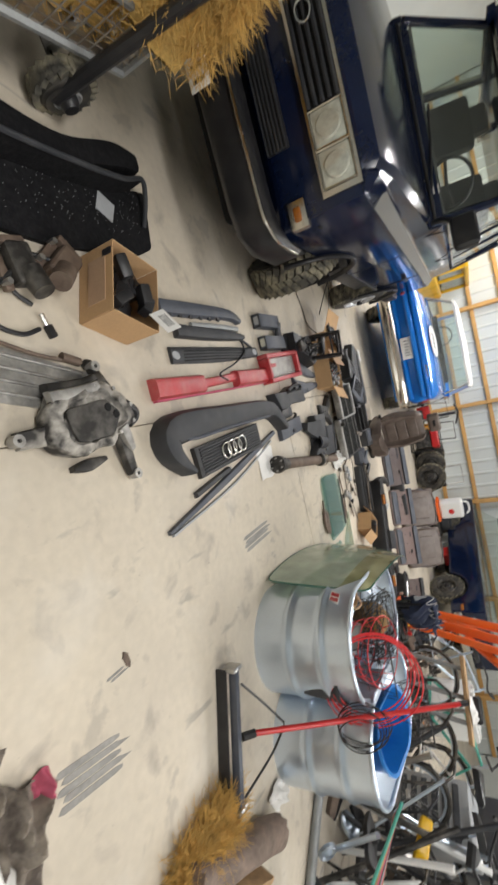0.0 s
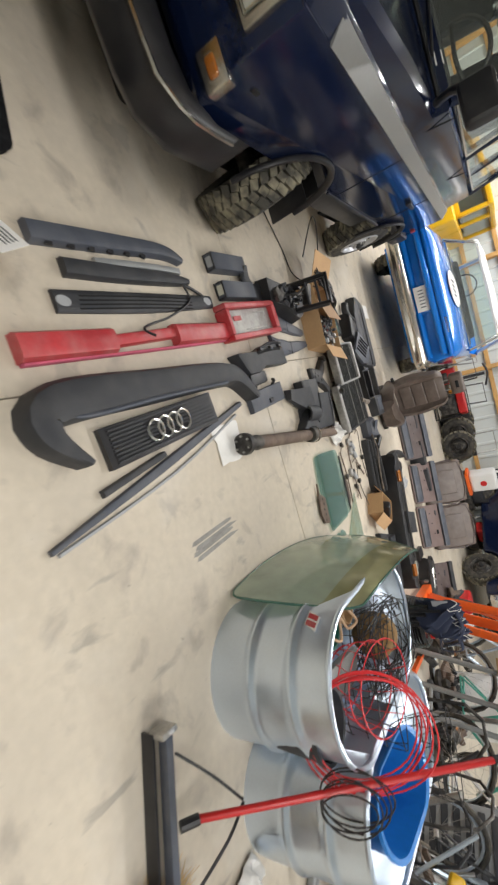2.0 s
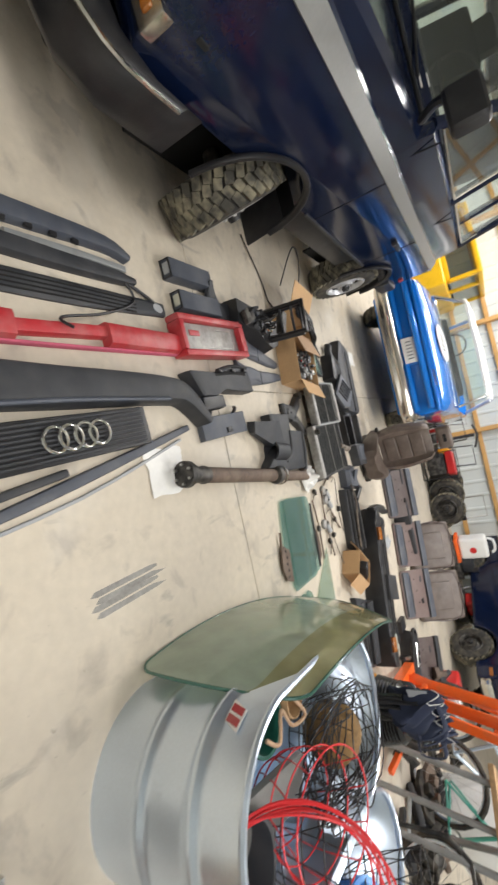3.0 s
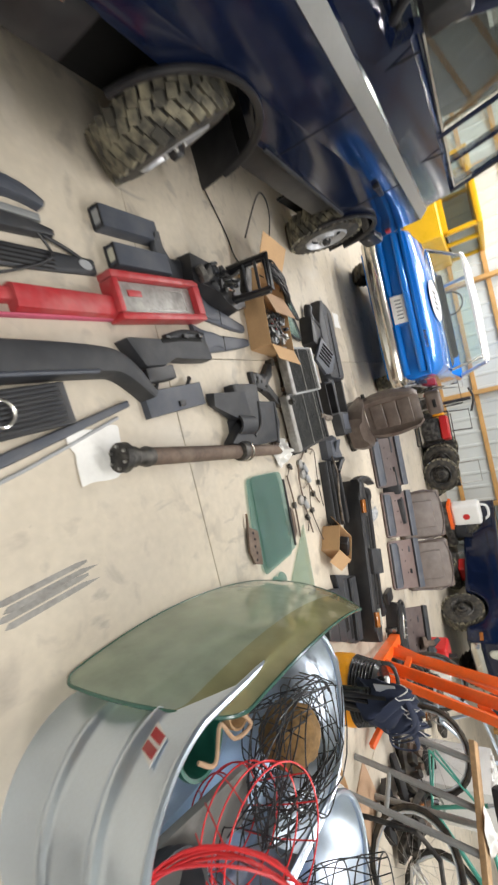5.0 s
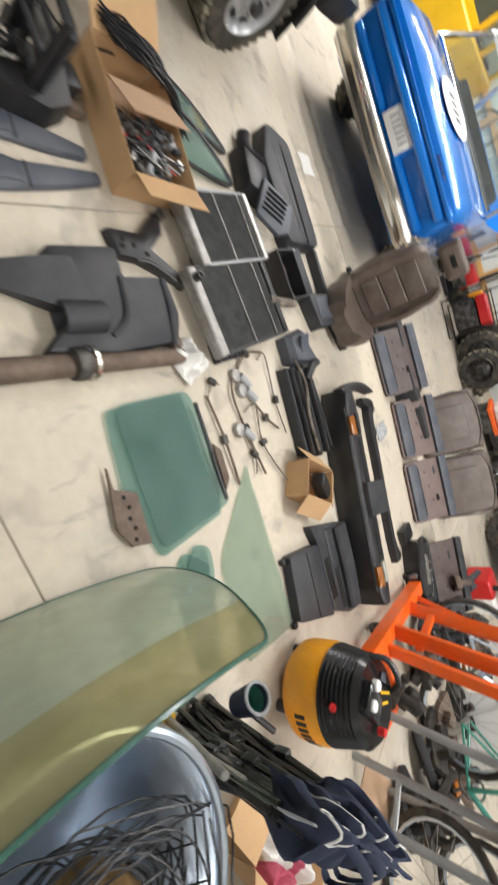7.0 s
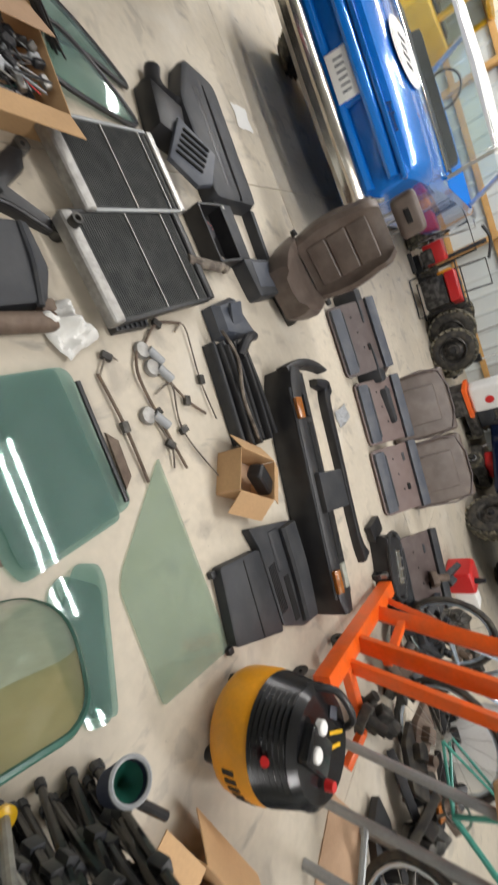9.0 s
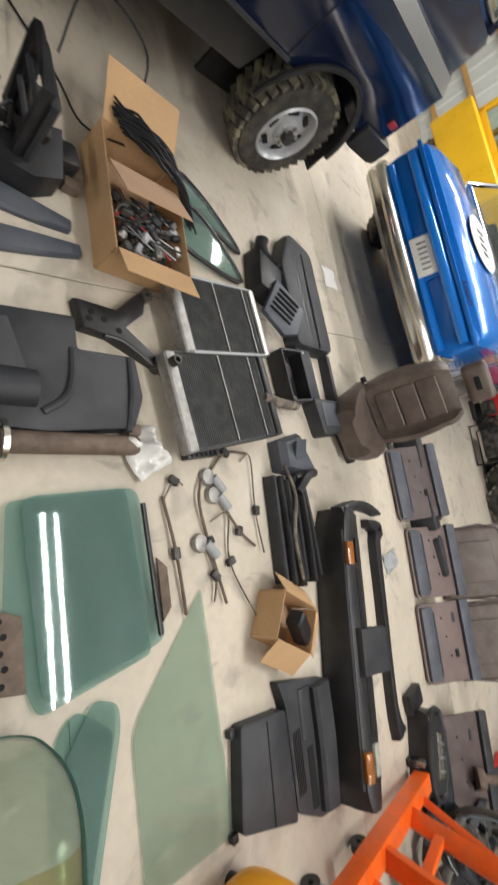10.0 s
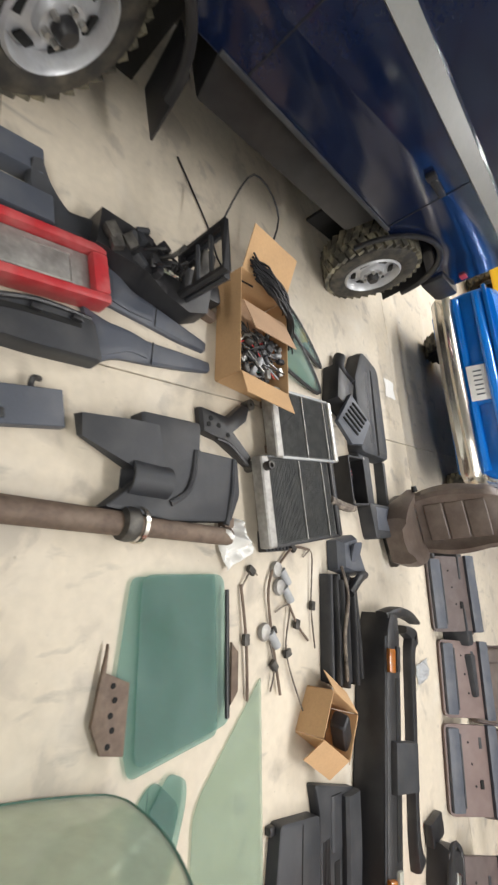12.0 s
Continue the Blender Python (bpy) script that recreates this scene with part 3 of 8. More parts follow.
part("inspection_sticker", one(box, 0.004, 0.07, 0.05, T((1.775, -0.36, 1.375)) @ Matrix.Rotation(radians(-37), 4, "Y")), "paper", truck, "pale inspection sticker inside the windshield")
# flat near-black sheets stand for the shade inside the wheel arches
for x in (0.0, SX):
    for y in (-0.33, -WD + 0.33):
        part("wheel_well", one(box, 0.94, 0.02, 0.80, T((x, y, 0.53)), 0.004), "gap_shade", truck, "near-black sheet put in for the shade inside the wheel well")
# rear corner
bm = B()
box(bm, 0.16, WD + 0.04, 0.17, T((-0.80, -WD / 2, 0.60)), 0.04)
box(bm, 0.36, 0.06, 0.17, T((-0.62, -0.0, 0.60)), 0.025)
part("rear_bumper", bm, "black", truck)
part("red_reflector", one(box, 0.08, 0.012, 0.045, T((-0.62, 0.006, 0.78)), 0.003), "redlens", truck, "red side reflector")
part("tail_lamp", one(box, 0.03, 0.12, 0.28, T((-0.725, -0.10, 0.95)), 0.008), "redlens", truck)
for x, steer in ((0.0, 0), (SX, 30)):
    st = Matrix.Rotation(radians(steer), 4, "Z")
    wheel(truck, T((x, -0.12, 0.328)) @ st @ T((0, 0.12, 0)) @ Matrix.Rotation(radians(-90), 4, "X"), 0.33, 0.22, 0.19)
    wheel(truck, T((x, -WD + 0.12, 0.328)) @ st @ T((0, -0.12, 0)) @ Matrix.Rotation(radians(90), 4, "X"), 0.33, 0.22, 0.19)


# ---- blue coupe ----
coupe = thing("coupe", pose(-1.30, 6.97, 0, 0, 0, 5), "bright blue classic coupe, white roof, chrome bumper, round white decal", "car")


def csec(y, hw, zl, zs, zt, crown, flat):
    """Half-rounded body section at distance y: width, sill, shoulder, top."""
    h = [(hw - 0.10, zl), (hw - 0.02, zl + 0.10), (hw, (zl + zs) / 2), (hw - 0.015, zs - 0.04), (hw - 0.05, zs), (hw * flat, zt), (hw * flat * 0.5, zt + crown)]
    return [(x, y, z) for x, z in h] + [(-x, y, z) for x, z in reversed(h)]


bm = B()
loft(bm, [csec(0.10, 0.84, 0.44, 0.80, 0.81, 0.004, 0.86), csec(0.12, 0.86, 0.38, 0.84, 0.85, 0.006, 0.86), csec(0.22, 0.875, 0.30, 0.875, 0.905, 0.012, 0.86), csec(0.6, 0.88, 0.28, 0.90, 0.95, 0.02, 0.86),
          csec(0.98, 0.88, 0.28, 0.92, 0.96, 0.008, 0.86), csec(1.2, 0.88, 0.26, 0.93, 0.80, 0.0, 0.9), csec(2.9, 0.88, 0.26, 0.93, 0.80, 0.0, 0.9), csec(3.08, 0.88, 0.26, 0.93, 0.95, 0.01, 0.9), csec(4.3, 0.86, 0.3, 0.88, 0.90, 0.02, 0.88), csec(4.6, 0.80, 0.4, 0.80, 0.82, 0.01, 0.86)])
part("body", bm, "blue", coupe, "", 0.5)
part("tail_panel", one(box, 1.56, 0.03, 0.22, T((0, 0.118, 0.63)), 0.02), "blue", coupe, "recessed blue tail panel")
for zz, th in ((0.735, 0.05), (0.555, 0.04)):
    part("tail_fold", one(tube, [(-0.80, 0.085, zz), (0, 0.06, zz), (0.80, 0.085, zz)], th, 10, 4, flat=0.6), "blue", coupe, "rounded fold of the tail")
bm = B()
box(bm, 1.70, 0.05, 0.035, T((0, 0.085, 0.80)) , 0.012)
part("deck_lip", bm, "blue", coupe, "rounded blue lip of the trunk lid")
part("trunk_seam", one(box, 1.5, 0.008, 0.006, T((0, 0.10, 0.772))), "gap_shade", coupe)
bm = B()
bp = [(-0.86, 0.42), (-0.90, 0.12), (-0.80, 0.0), (-0.4, -0.045), (0, -0.06), (0.4, -0.045), (0.80, 0.0), (0.90, 0.12), (0.86, 0.42)]
loft(bm, [[(x, y + 0.05, 0.53), (x * 1.01, y, 0.515), (x * 1.02, y - 0.02, 0.47), (x * 1.01, y, 0.445), (x * 1.015, y - 0.012, 0.40), (x, y + 0.03, 0.36), (x * 0.97, y + 0.06, 0.37), (x * 0.97, y + 0.06, 0.52)] for x, y in bp])
part("rear_bumper", bm, "oldchrome", coupe, "chrome rear bumper", 0.9)
bm = B()
tube(bm, [(0.80, 0.10, 0.50), (0.87, 0.06, 0.56), (0.88, 0.15, 0.60)], 0.02, 8)
part("bumper_guard", bm, "chrome", coupe)
lp = part("license_plate", one(box, 0.32, 0.008, 0.16, T((0.05, 0.035, 0.63)) @ Matrix.Rotation(radians(-14), 4, "X"), 0.004), "paper", coupe, "white license plate with dark figures")
for k in range(6):
    part("plate_bar", one(box, 0.011, 0.004, 0.065, T((-0.055 + k * 0.042, 0.0285, 0.63)) @ Matrix.Rotation(radians(-14), 4, "X")), "slate", lp)
part("plate_recess", one(box, 0.38, 0.03, 0.21, T((0.05, 0.07, 0.63)), 0.01), "blue", coupe)
for x in (0.80, -0.80):
    tl = part("tail_lamp", one(box, 0.05, 0.04, 0.05, T((x * 1.02, 0.125, 0.60)), 0.014), "redlens", coupe, "red tail lamp in chrome bezel")
    part("lamp_bezel", one(box, 0.07, 0.04, 0.07, T((x * 1.02, 0.135, 0.60)), 0.014), "chrome", tl)
bm = B()
lathe(bm, [(0.25, 0), (0.25, 0.003), (0.0, 0.003)], 40, T((-0.02, 0.52, 0.972)) @ Matrix.Rotation(radians(6), 4, "X"))
dc = part("round_decal", bm, "white_paint", coupe, "white round door-number decal on the trunk lid")
for k in range(4):
    part("decal_bar", one(box, 0.022, 0.12 - 0.02 * (k % 2), 0.003, T((-0.12 + 0.065 * k, 0.52, 0.977)) @ Matrix.Rotation(radians(6), 4, "X") @ Matrix.Rotation(radians(-12), 4, "Z")), "ink", dc)
for k in range(9):
    part("script_bar", one(box, 0.014, 0.004, 0.035 if k in (0, 3) else 0.02, T((0.36 + k * 0.022, 0.10, 0.835)) @ Matrix.Rotation(radians(20), 4, "Y")), "chrome", coupe)
# cabin
for s in (1, -1):
    part("roof_pillar", one(tube, [(s * 0.80, 0.98, 0.95), (s * 0.70, 1.42, 1.33)], 0.018, 8, smooth=False), "chrome", coupe)
    part("windshield_pillar", one(tube, [(s * 0.70, 2.55, 1.35), (s * 0.78, 3.05, 0.95)], 0.03, 8, smooth=False), "white_paint", coupe)
bm = B()
loft(bm, [[(-0.74, y, z - 0.02), (-0.66, y, z), (0, y, z + 0.02), (0.66, y, z), (0.74, y, z - 0.02)] for y, z in ((1.38, 1.33), (1.46, 1.37), (2.0, 1.40), (2.5, 1.37))])
part("roof", bm, "white_paint", coupe, "white hardtop roof")
bm = B()
tube(bm, [(-0.76, 0.98, 0.968), (0.76, 0.98, 0.968), (0.67, 1.40, 1.335), (-0.67, 1.40, 1.335)], 0.013, 8, closed=True, smooth=False)
part("rear_window_trim", bm, "chrome", coupe)
bm = B()
loft(bm, [[(-0.76, 0.98, 0.968), (0.76, 0.98, 0.968), (0.67, 1.40, 1.335), (-0.67, 1.40, 1.335)], [(-0.76, 0.99, 0.96), (0.76, 0.99, 0.96), (0.67, 1.41, 1.327), (-0.67, 1.41, 1.327)]])
part("rear_window", bm, "carglass", coupe).visible_shadow = False
bm = B()
loft(bm, [[(-0.74, 3.05, 0.955), (0.74, 3.05, 0.955), (0.66, 2.58, 1.30), (-0.66, 2.58, 1.30)], [(-0.74, 3.06, 0.957), (0.74, 3.06, 0.957), (0.66, 2.59, 1.302), (-0.66, 2.59, 1.302)]])
part("windshield", bm, "carglass", coupe).visible_shadow = False
part("rear_seat", one(box, 1.2, 0.16, 0.35, T((0, 1.6, 0.86)) @ Matrix.Rotation(radians(-15), 4, "X"), 0.05), "charcoal", coupe, "dark grey rear seat")
part("parcel_shelf", one(box, 1.40, 0.36, 0.02, T((0, 1.20, 0.965)), 0.008), "charcoal", coupe)
bm = B()
tube(bm, [(-0.36 + 0.18 * math.cos(a), 2.55, 1.02 + 0.18 * math.sin(a)) for a in [k * math.pi / 8 for k in range(16)]], 0.012, 6, 2, True)
part("steering_wheel", bm, "black", coupe)
for x, s in ((0.86, 1), (-0.86, -1)):
    for y in (0.95, 3.7):
        wheel(coupe, T((x, y, 0.32)) @ Matrix.Rotation(radians(90 * s), 4, "Y"), 0.32, 0.18, 0.19, blocks=24, spokes=False)

# ---- vehicles farther off ----
yv = thing("yellow_truck", pose(-4.2, 10.3, 0, 0, 0, 5), "bright yellow vintage off-road truck parked by the wall", "car")
bm = B()
box(bm, 1.6, 3.6, 0.62, T((0, 1.8, 0.78)), 0.06, 3)
part("body", bm, "yellow", yv)
bm = B()
for x in (-0.68, 0.68):
    for y in (0.35, 1.05, 2.1):
        box(bm, 0.08, 0.10, 0.62, T((x, y, 1.38)), 0.02)
box(bm, 1.46, 1.9, 0.10, T((0, 1.22, 1.70)), 0.04)
box(bm, 1.44, 0.06, 0.12, T((0, 0.33, 1.12)), 0.02)
part("cab_frame", bm, "yellow", yv)
for y, dx in ((0.70, 0.62), (1.58, 0.98)):
    for x in (-0.68, 0.68):
        part("side_window", one(box, 0.008, dx, 0.5, T((x, y, 1.38))), "carglass", yv)
part("rear_window", one(box, 1.28, 0.008, 0.46, T((0, 0.35, 1.40))), "carglass", yv)
# dark slab put in for the shade within the cab
part("cab_shadow_trim", one(box, 1.2, 1.5, 0.05, T((0, 1.2, 1.12)), 0.02), "charcoal", yv, "charcoal slab standing for the shaded cab interior")
for x, s in ((0.78, 1), (-0.78, -1)):
    for y in (0.7, 2.9):
        wheel(yv, T((x, y, 0.36)) @ Matrix.Rotation(radians(90 * s), 4, "Y"), 0.36, 0.22, 0.2, blocks=24, spokes=False)

nv = thing("compact_car", pose(2.80, 9.50, 0, 0, 0, -62), "dark blue compact car with amber marker, parked by the wall", "car")
bm = B()
prism(bm, arch_outline(-2.6, 0.85, 0.36, 0.92, 0.36, (-1.9, 0.2), 0.31), 0.0, 1.5, T((0, 1.5, 0)) @ UPR, 0.04, 3)
bmesh.ops.recalc_face_normals(bm, faces=bm.faces[:])
part("body", bm, "navy", nv)
bm = B()
loft(bm, [[(-2.4, 0.08, 0.9), (-2.4, 1.42, 0.9), (-0.15, 1.42, 0.9), (-0.15, 0.08, 0.9)], [(-2.0, 0.2, 1.36), (-2.0, 1.3, 1.36), (-0.75, 1.3, 1.36), (-0.75, 0.2, 1.36)]])
part("cabin", bm, "carglass", nv)
part("roof", one(box, 1.3, 1.1, 0.05, T((-1.37, 0.75, 1.38)), 0.02), "navy", nv)
part("front_bumper", one(box, 0.12, 1.5, 0.14, T((0.90, 0.75, 0.48)), 0.03), "oldchrome", nv)
part("headlight", one(lathe, [(0.09, 0), (0.08, 0.02), (0, 0.03)], 20, T((0.85, 0.22, 0.70)) @ Matrix.Rotation(radians(90), 4, "Y")), "lamplens", nv)
part("marker_lamp", one(box, 0.14, 0.012, 0.05, T((0.74, -0.004, 0.56)), 0.004), "amber", nv)
for x in (0.2, -1.9):
    for y, s in ((0.02, 1), (1.48, -1)):
        wheel(nv, T((x, y, 0.31)) @ Matrix.Rotation(radians(90 * s), 4, "X"), 0.31, 0.17, 0.17, blocks=22, spokes=False, rim="greasy")

# ---- car parts laid out on the floor ----


def pad(bm, outline, h, inset=0.9, z0=0.0, m=None):
    """A moulded sheet: upright rim, rounded over to a slightly smaller top."""
    cx, cy = sum(p[0] for p in outline) / len(outline), sum(p[1] for p in outline) / len(outline)
    b2 = bmesh.new()
    k = (1 + inset) / 2
    loft(b2, [[(x, y, z0) for x, y in outline], [(x, y, z0 + 0.6 * h) for x, y in outline], [(cx + (x - cx) * (k + 0.02), cy + (y - cy) * (k + 0.02), z0 + 0.92 * h) for x, y in outline],
              [(cx + (x - cx) * inset, cy + (y - cy) * inset, z0 + h) for x, y in outline]])
    if m is not None:
        bmesh.ops.transform(b2, matrix=m, verts=b2.verts[:])
    me = bpy.data.meshes.new("t")
    b2.to_mesh(me)
    b2.free()
    bm.from_mesh(me)
    bpy.data.meshes.remove(me)


def strip(bm, pts, w, h, steps=4, lean=0.0):
    """A moulded bar along a way on the floor; w may change point by point."""
    ws = w if isinstance(w, (list, tuple)) else [w] * len(pts)
    P = smooth_path([(x, y, z) for x, y, z in pts], steps) if len(pts) > 2 else [Vector(p) for p in pts]
    W = smooth_path([(v, 0, 0) for v in ws], steps) if len(pts) > 2 else [Vector((v, 0, 0)) for v in ws]
    secs = []
    for i, p in enumerate(P):
        t = P[min(i + 1, len(P) - 1)] - P[max(i - 1, 0)]
        t.z = 0
        t.normalize()
        n = Vector((-t.y, t.x, 0))
        hw = W[i].x / 2
        secs.append([p + n * (s * hw) + Vector((0, 0, z * h)) + n * (lean * z) for s, z in ((-1, 0), (-1, 0.6), (-0.8, 0.93), (-0.5, 1), (0.5, 1), (0.8, 0.93), (1, 0.6), (1, 0))])
    loft(bm, secs)


def rc(pts, r=0.03, n=4):
    """Round an outline's corners."""
    out = []
    for i, p in enumerate(pts):
        a, b, c = Vector(pts[i - 1]), Vector(p), Vector(pts[(i + 1) % len(pts)])
        u, v = (a - b).normalized() * r, (c - b).normalized() * r
        for k in range(n + 1):
            t = k / n
            q = (b + u) * (1 - t) ** 2 + 2 * b * t * (1 - t) + (b + v) * t * t
            out.append((q.x, q.y))
    return out


rnd = random.Random(5)

# black trunk liner with a folded edge
tl = thing("trunk_liner", Matrix(), "black carpeted trunk liner with lint specks and grey tape patch", "car carpet")
part("liner_base", one(pad, rc([(-0.70, 1.10), (-0.76, 1.54), (-0.91, 2.02), (-0.99, 2.13), (-1.30, 2.13), (-1.14, 1.70), (-1.02, 1.10)], 0.03), 0.03, 0.98), "mat_black", tl)
fold = [(-0.99, 1.10, 0.13), (-1.01, 1.28, 0.145), (-1.075, 1.55, 0.145), (-1.17, 1.85, 0.14), (-1.255, 2.0, 0.13)]
part("folded_edge", one(loft, [[(x + 0.02, y, 0.02), (x + 0.012, y, z), (x - 0.012, y, z), (x - 0.05, y, 0.02)] for x, y, z in fold]), "mat_black", tl)
part("edge_binding", one(tube, fold + [(-1.20, 2.06, 0.09), (-1.08, 2.08, 0.04)], 0.012, 8), "charcoal", tl)
part("tape_patch", one(box, 0.10, 0.10, 0.003, T((-1.07, 1.83, 0.033)) @ Matrix.Rotation(radians(-15), 4, "Z")), "tape", tl, "grey tape patch")
solid("carpet_roll", one(strip, [(-1.12, 1.08, 0), (-1.11, 1.32, 0), (-1.16, 1.58, 0), (-1.31, 1.86, 0), (-1.35, 2.0, 0)], [0.13, 0.13, 0.12, 0.13, 0.10], 0.12, 5), "mat_black", Matrix(), "rolled black felt carpet beside the trunk liner", "car carpet")


def carton(m, sx, sy, sz, label, flaps, w=0.004):
    """An open carton: four walls, a bottom, and flaps of (side, length, tilt outwards)."""
    c = thing("cardboard_box", m, label, "box")
    part("bottom", one(box, sx - 0.01, sy - 0.01, w, T((0, 0, 0.003))), "carton_in", c)
    for side in range(4):
        L, D = (sx, sy) if side % 2 == 0 else (sy, sx)
        rm = Matrix.Rotation(radians(90 * side), 4, "Z")
        wl = part("side_wall", one(box, L - (0.0 if side % 2 == 0 else 2 * w + 0.001), w, sz, rm @ T((0, -D / 2, sz / 2 + 0.002)), 0.001, 1), "carton", c)
        for fs, fl, tilt in flaps:
            if fs == side:
                part("flap", one(box, L - 0.012, w, fl, rm @ T((0, -D / 2, sz + 0.002)) @ Matrix.Rotation(radians(tilt), 4, "X") @ T((0, 0, fl / 2))), "carton", wl)
    return c


bx = carton(pose(-0.60, 1.78, 0, 0, 0, -8), 0.31, 0.26, 0.20, "open brown cardboard box holding black plastic parts and a white note", ())
part("print_block", one(box, 0.20, 0.003, 0.10, T((0, -0.133, 0.11))), "carton_in", bx)
part("print_mark", one(box, 0.03, 0.003, 0.05, T((-0.11, -0.134, 0.17))), "ink", bx)
bm = B()
for k in range(16):
    box(bm, 0.07 + 0.05 * rnd.random(), 0.05, 0.06, T((rnd.uniform(-0.09, 0.09), rnd.uniform(-0.07, 0.07), 0.05 + 0.009 * k)) @ Matrix.Rotation(rnd.uniform(0, 3), 4, "Z") @ Matrix.Rotation(rnd.uniform(-0.6, 0.6), 4, "X"), 0.012)
solid("plastic_parts", bm, "black", pose(-0.60, 1.80, 0, 0, 0, -8), "jumble of black plastic brackets inside the cardboard box", "car parts", kind="stuff")
nt = thing("paper_note", pose(-0.475, 1.90, 0.235, 14, -32, 20), "white paper note with lines of print in the box", "paper")
part("sheet", one(box, 0.12, 0.09, 0.0015), "paper", nt)
for k in range(4):
    part("text_bar", one(box, 0.07, 0.004, 0.0008, T((0, 0.025 - k * 0.012, 0.0012))), "ink", nt)

# brake calipers with hoses
for k, (x, y, a) in enumerate(((-0.60, 1.36, 20), (-0.66, 1.54, -35))):
    ca = thing("brake_caliper", pose(x, y, 0, 0, 0, a), "rusty old brake caliper on the concrete" if k else "greasy dark brake caliper with coupling on the concrete", "brake caliper", "brake calipers")
    bm = B()
    box(bm, 0.15, 0.10, 0.07, T((0, 0, 0.05)), 0.02, 3)
    cyl(bm, 0.045, 0.04, 0.09, T((0.03, 0.01, 0.07)) @ Matrix.Rotation(radians(70), 4, "Y"), 18)
    part("housing", bm, "rust" if k else "greasy", ca)
    bm = B()
    box(bm, 0.17, 0.035, 0.03, T((0, -0.07, 0.03)), 0.008)
    box(bm, 0.03, 0.12, 0.05, T((-0.08, -0.02, 0.05)), 0.01)
    part("bracket", bm, "rust", ca)
    for dx in (-0.05, 0.06):
        part("bolt", one(cyl, 0.012, 0.012, 0.04, T((dx, -0.08, 0.03)), 6), "steel", ca)
    part("brake_hose", one(tube, [(0.02, -0.04, 0.05), (0.08, -0.13, 0.02), (0.18, -0.16, 0.012), (0.23, -0.08, 0.012), (0.22, 0.0, 0.014)], 0.009, 8), "black", ca)
sn = thing("sensor_plug", pose(-0.41, 1.47, 0, 0, 0, 30), "small black sensor plug with a metal tip", "sensor")
part("plug_body", one(box, 0.05, 0.03, 0.026, T((0.02, 0, 0.014)), 0.006), "black", sn)
part("metal_tip", one(cyl, 0.011, 0.008, 0.05, T((-0.05, 0, 0.013)) @ Matrix.Rotation(radians(90), 4, "Y"), 12), "chrome", sn)
tr = thing("tie_rod", T((-0.27, 1.5, 0)), "thin rusty tie rod with a ball end", "tie rod")
part("rod", one(tube, [(-0.06, -0.34, 0.015), (-0.02, -0.1, 0.015), (-0.02, 0.10, 0.018)], 0.008, 8), "rust", tr)
part("ball_end", one(lathe, [(0.0, 0), (0.022, 0.006), (0.026, 0.02), (0.018, 0.035), (0, 0.04)], 16, T((-0.015, 0.13, 0))), "greasy", tr)
part("sleeve", one(tube, [(-0.03, 0.01, 0.018), (-0.02, 0.09, 0.019)], 0.018, 10, smooth=False), "rust", tr)
hs = thing("heat_shield", pose(-0.19, 1.43, 0, 0, 0, -4), "flat dull aluminium heat shield with pressed ribs", "heat shield")
part("sheet", one(pad, [(-0.10, -0.28), (0.10, -0.28), (0.10, 0.2), (-0.08, 0.21)], 0.008, 0.97), "steel", hs)
for k in range(4):
    part("pressed_rib", one(tube, [(-0.07 + 0.045 * k, -0.26, 0.009), (-0.07 + 0.045 * k, 0.17, 0.009)], 0.007, 8, smooth=False), "alloy", hs)

# gearbox cradle
gb = thing("gearbox_cradle", T((-0.05, 1.61, 0)), "greasy cast gearbox housing with mounting arms and pale dust", "gearbox")
rim_ = rc([(-0.09, -0.20), (-0.13, -0.06), (-0.16, 0.03), (-0.13, 0.10), (-0.07, 0.18), (0.0, 0.19), (0.04, 0.11), (0.10, 0.06), (0.11, 0.0), (0.15, -0.10), (0.14, -0.18), (0.10, -0.24), (-0.02, -0.23)], 0.025, 3)
bm = B()
secs = []
for sc, z in ((0.92, 0.0), (1.0, 0.03), (1.0, 0.075), (0.94, 0.09), (0.72, 0.10), (0.64, 0.075), (0.3, 0.07), (0.1, 0.07)):
    secs.append([(0.01 + (x - 0.01) * sc + 0.012 * noise.noise(Vector((x * 14, y * 14, z * 30))), -0.03 + (y + 0.03) * sc + 0.012 * noise.noise(Vector((x * 13, y * 15, z * 30 + 7))), z * (1 + 0.25 * noise.noise(Vector((x * 16, y * 16, 2))))) for x, y in rim_])
loft(bm, secs)
part("casting", bm, "mottled", gb, "", 0.8)
part("cover_plate", one(pad, rc([(-0.02, -0.17), (-0.08, 0.02), (-0.03, 0.10), (0.07, 0.05), (0.10, -0.12), (0.05, -0.15)], 0.02), 0.012, 0.92, 0.082), "greasy", gb, "dark flat web plate")
part("dusty_flange", one(strip, [(-0.06, -0.22, 0.06), (-0.10, -0.09, 0.07), (-0.13, 0.0, 0.06)], [0.05, 0.04, 0.05], 0.035), "alloy", gb, "pale dusty flange")
part("dark_flange", one(strip, [(-0.10, -0.20, 0.01), (-0.14, -0.06, 0.02), (-0.17, 0.0, 0.03)], [0.05, 0.04, 0.03], 0.05), "greasy", gb)
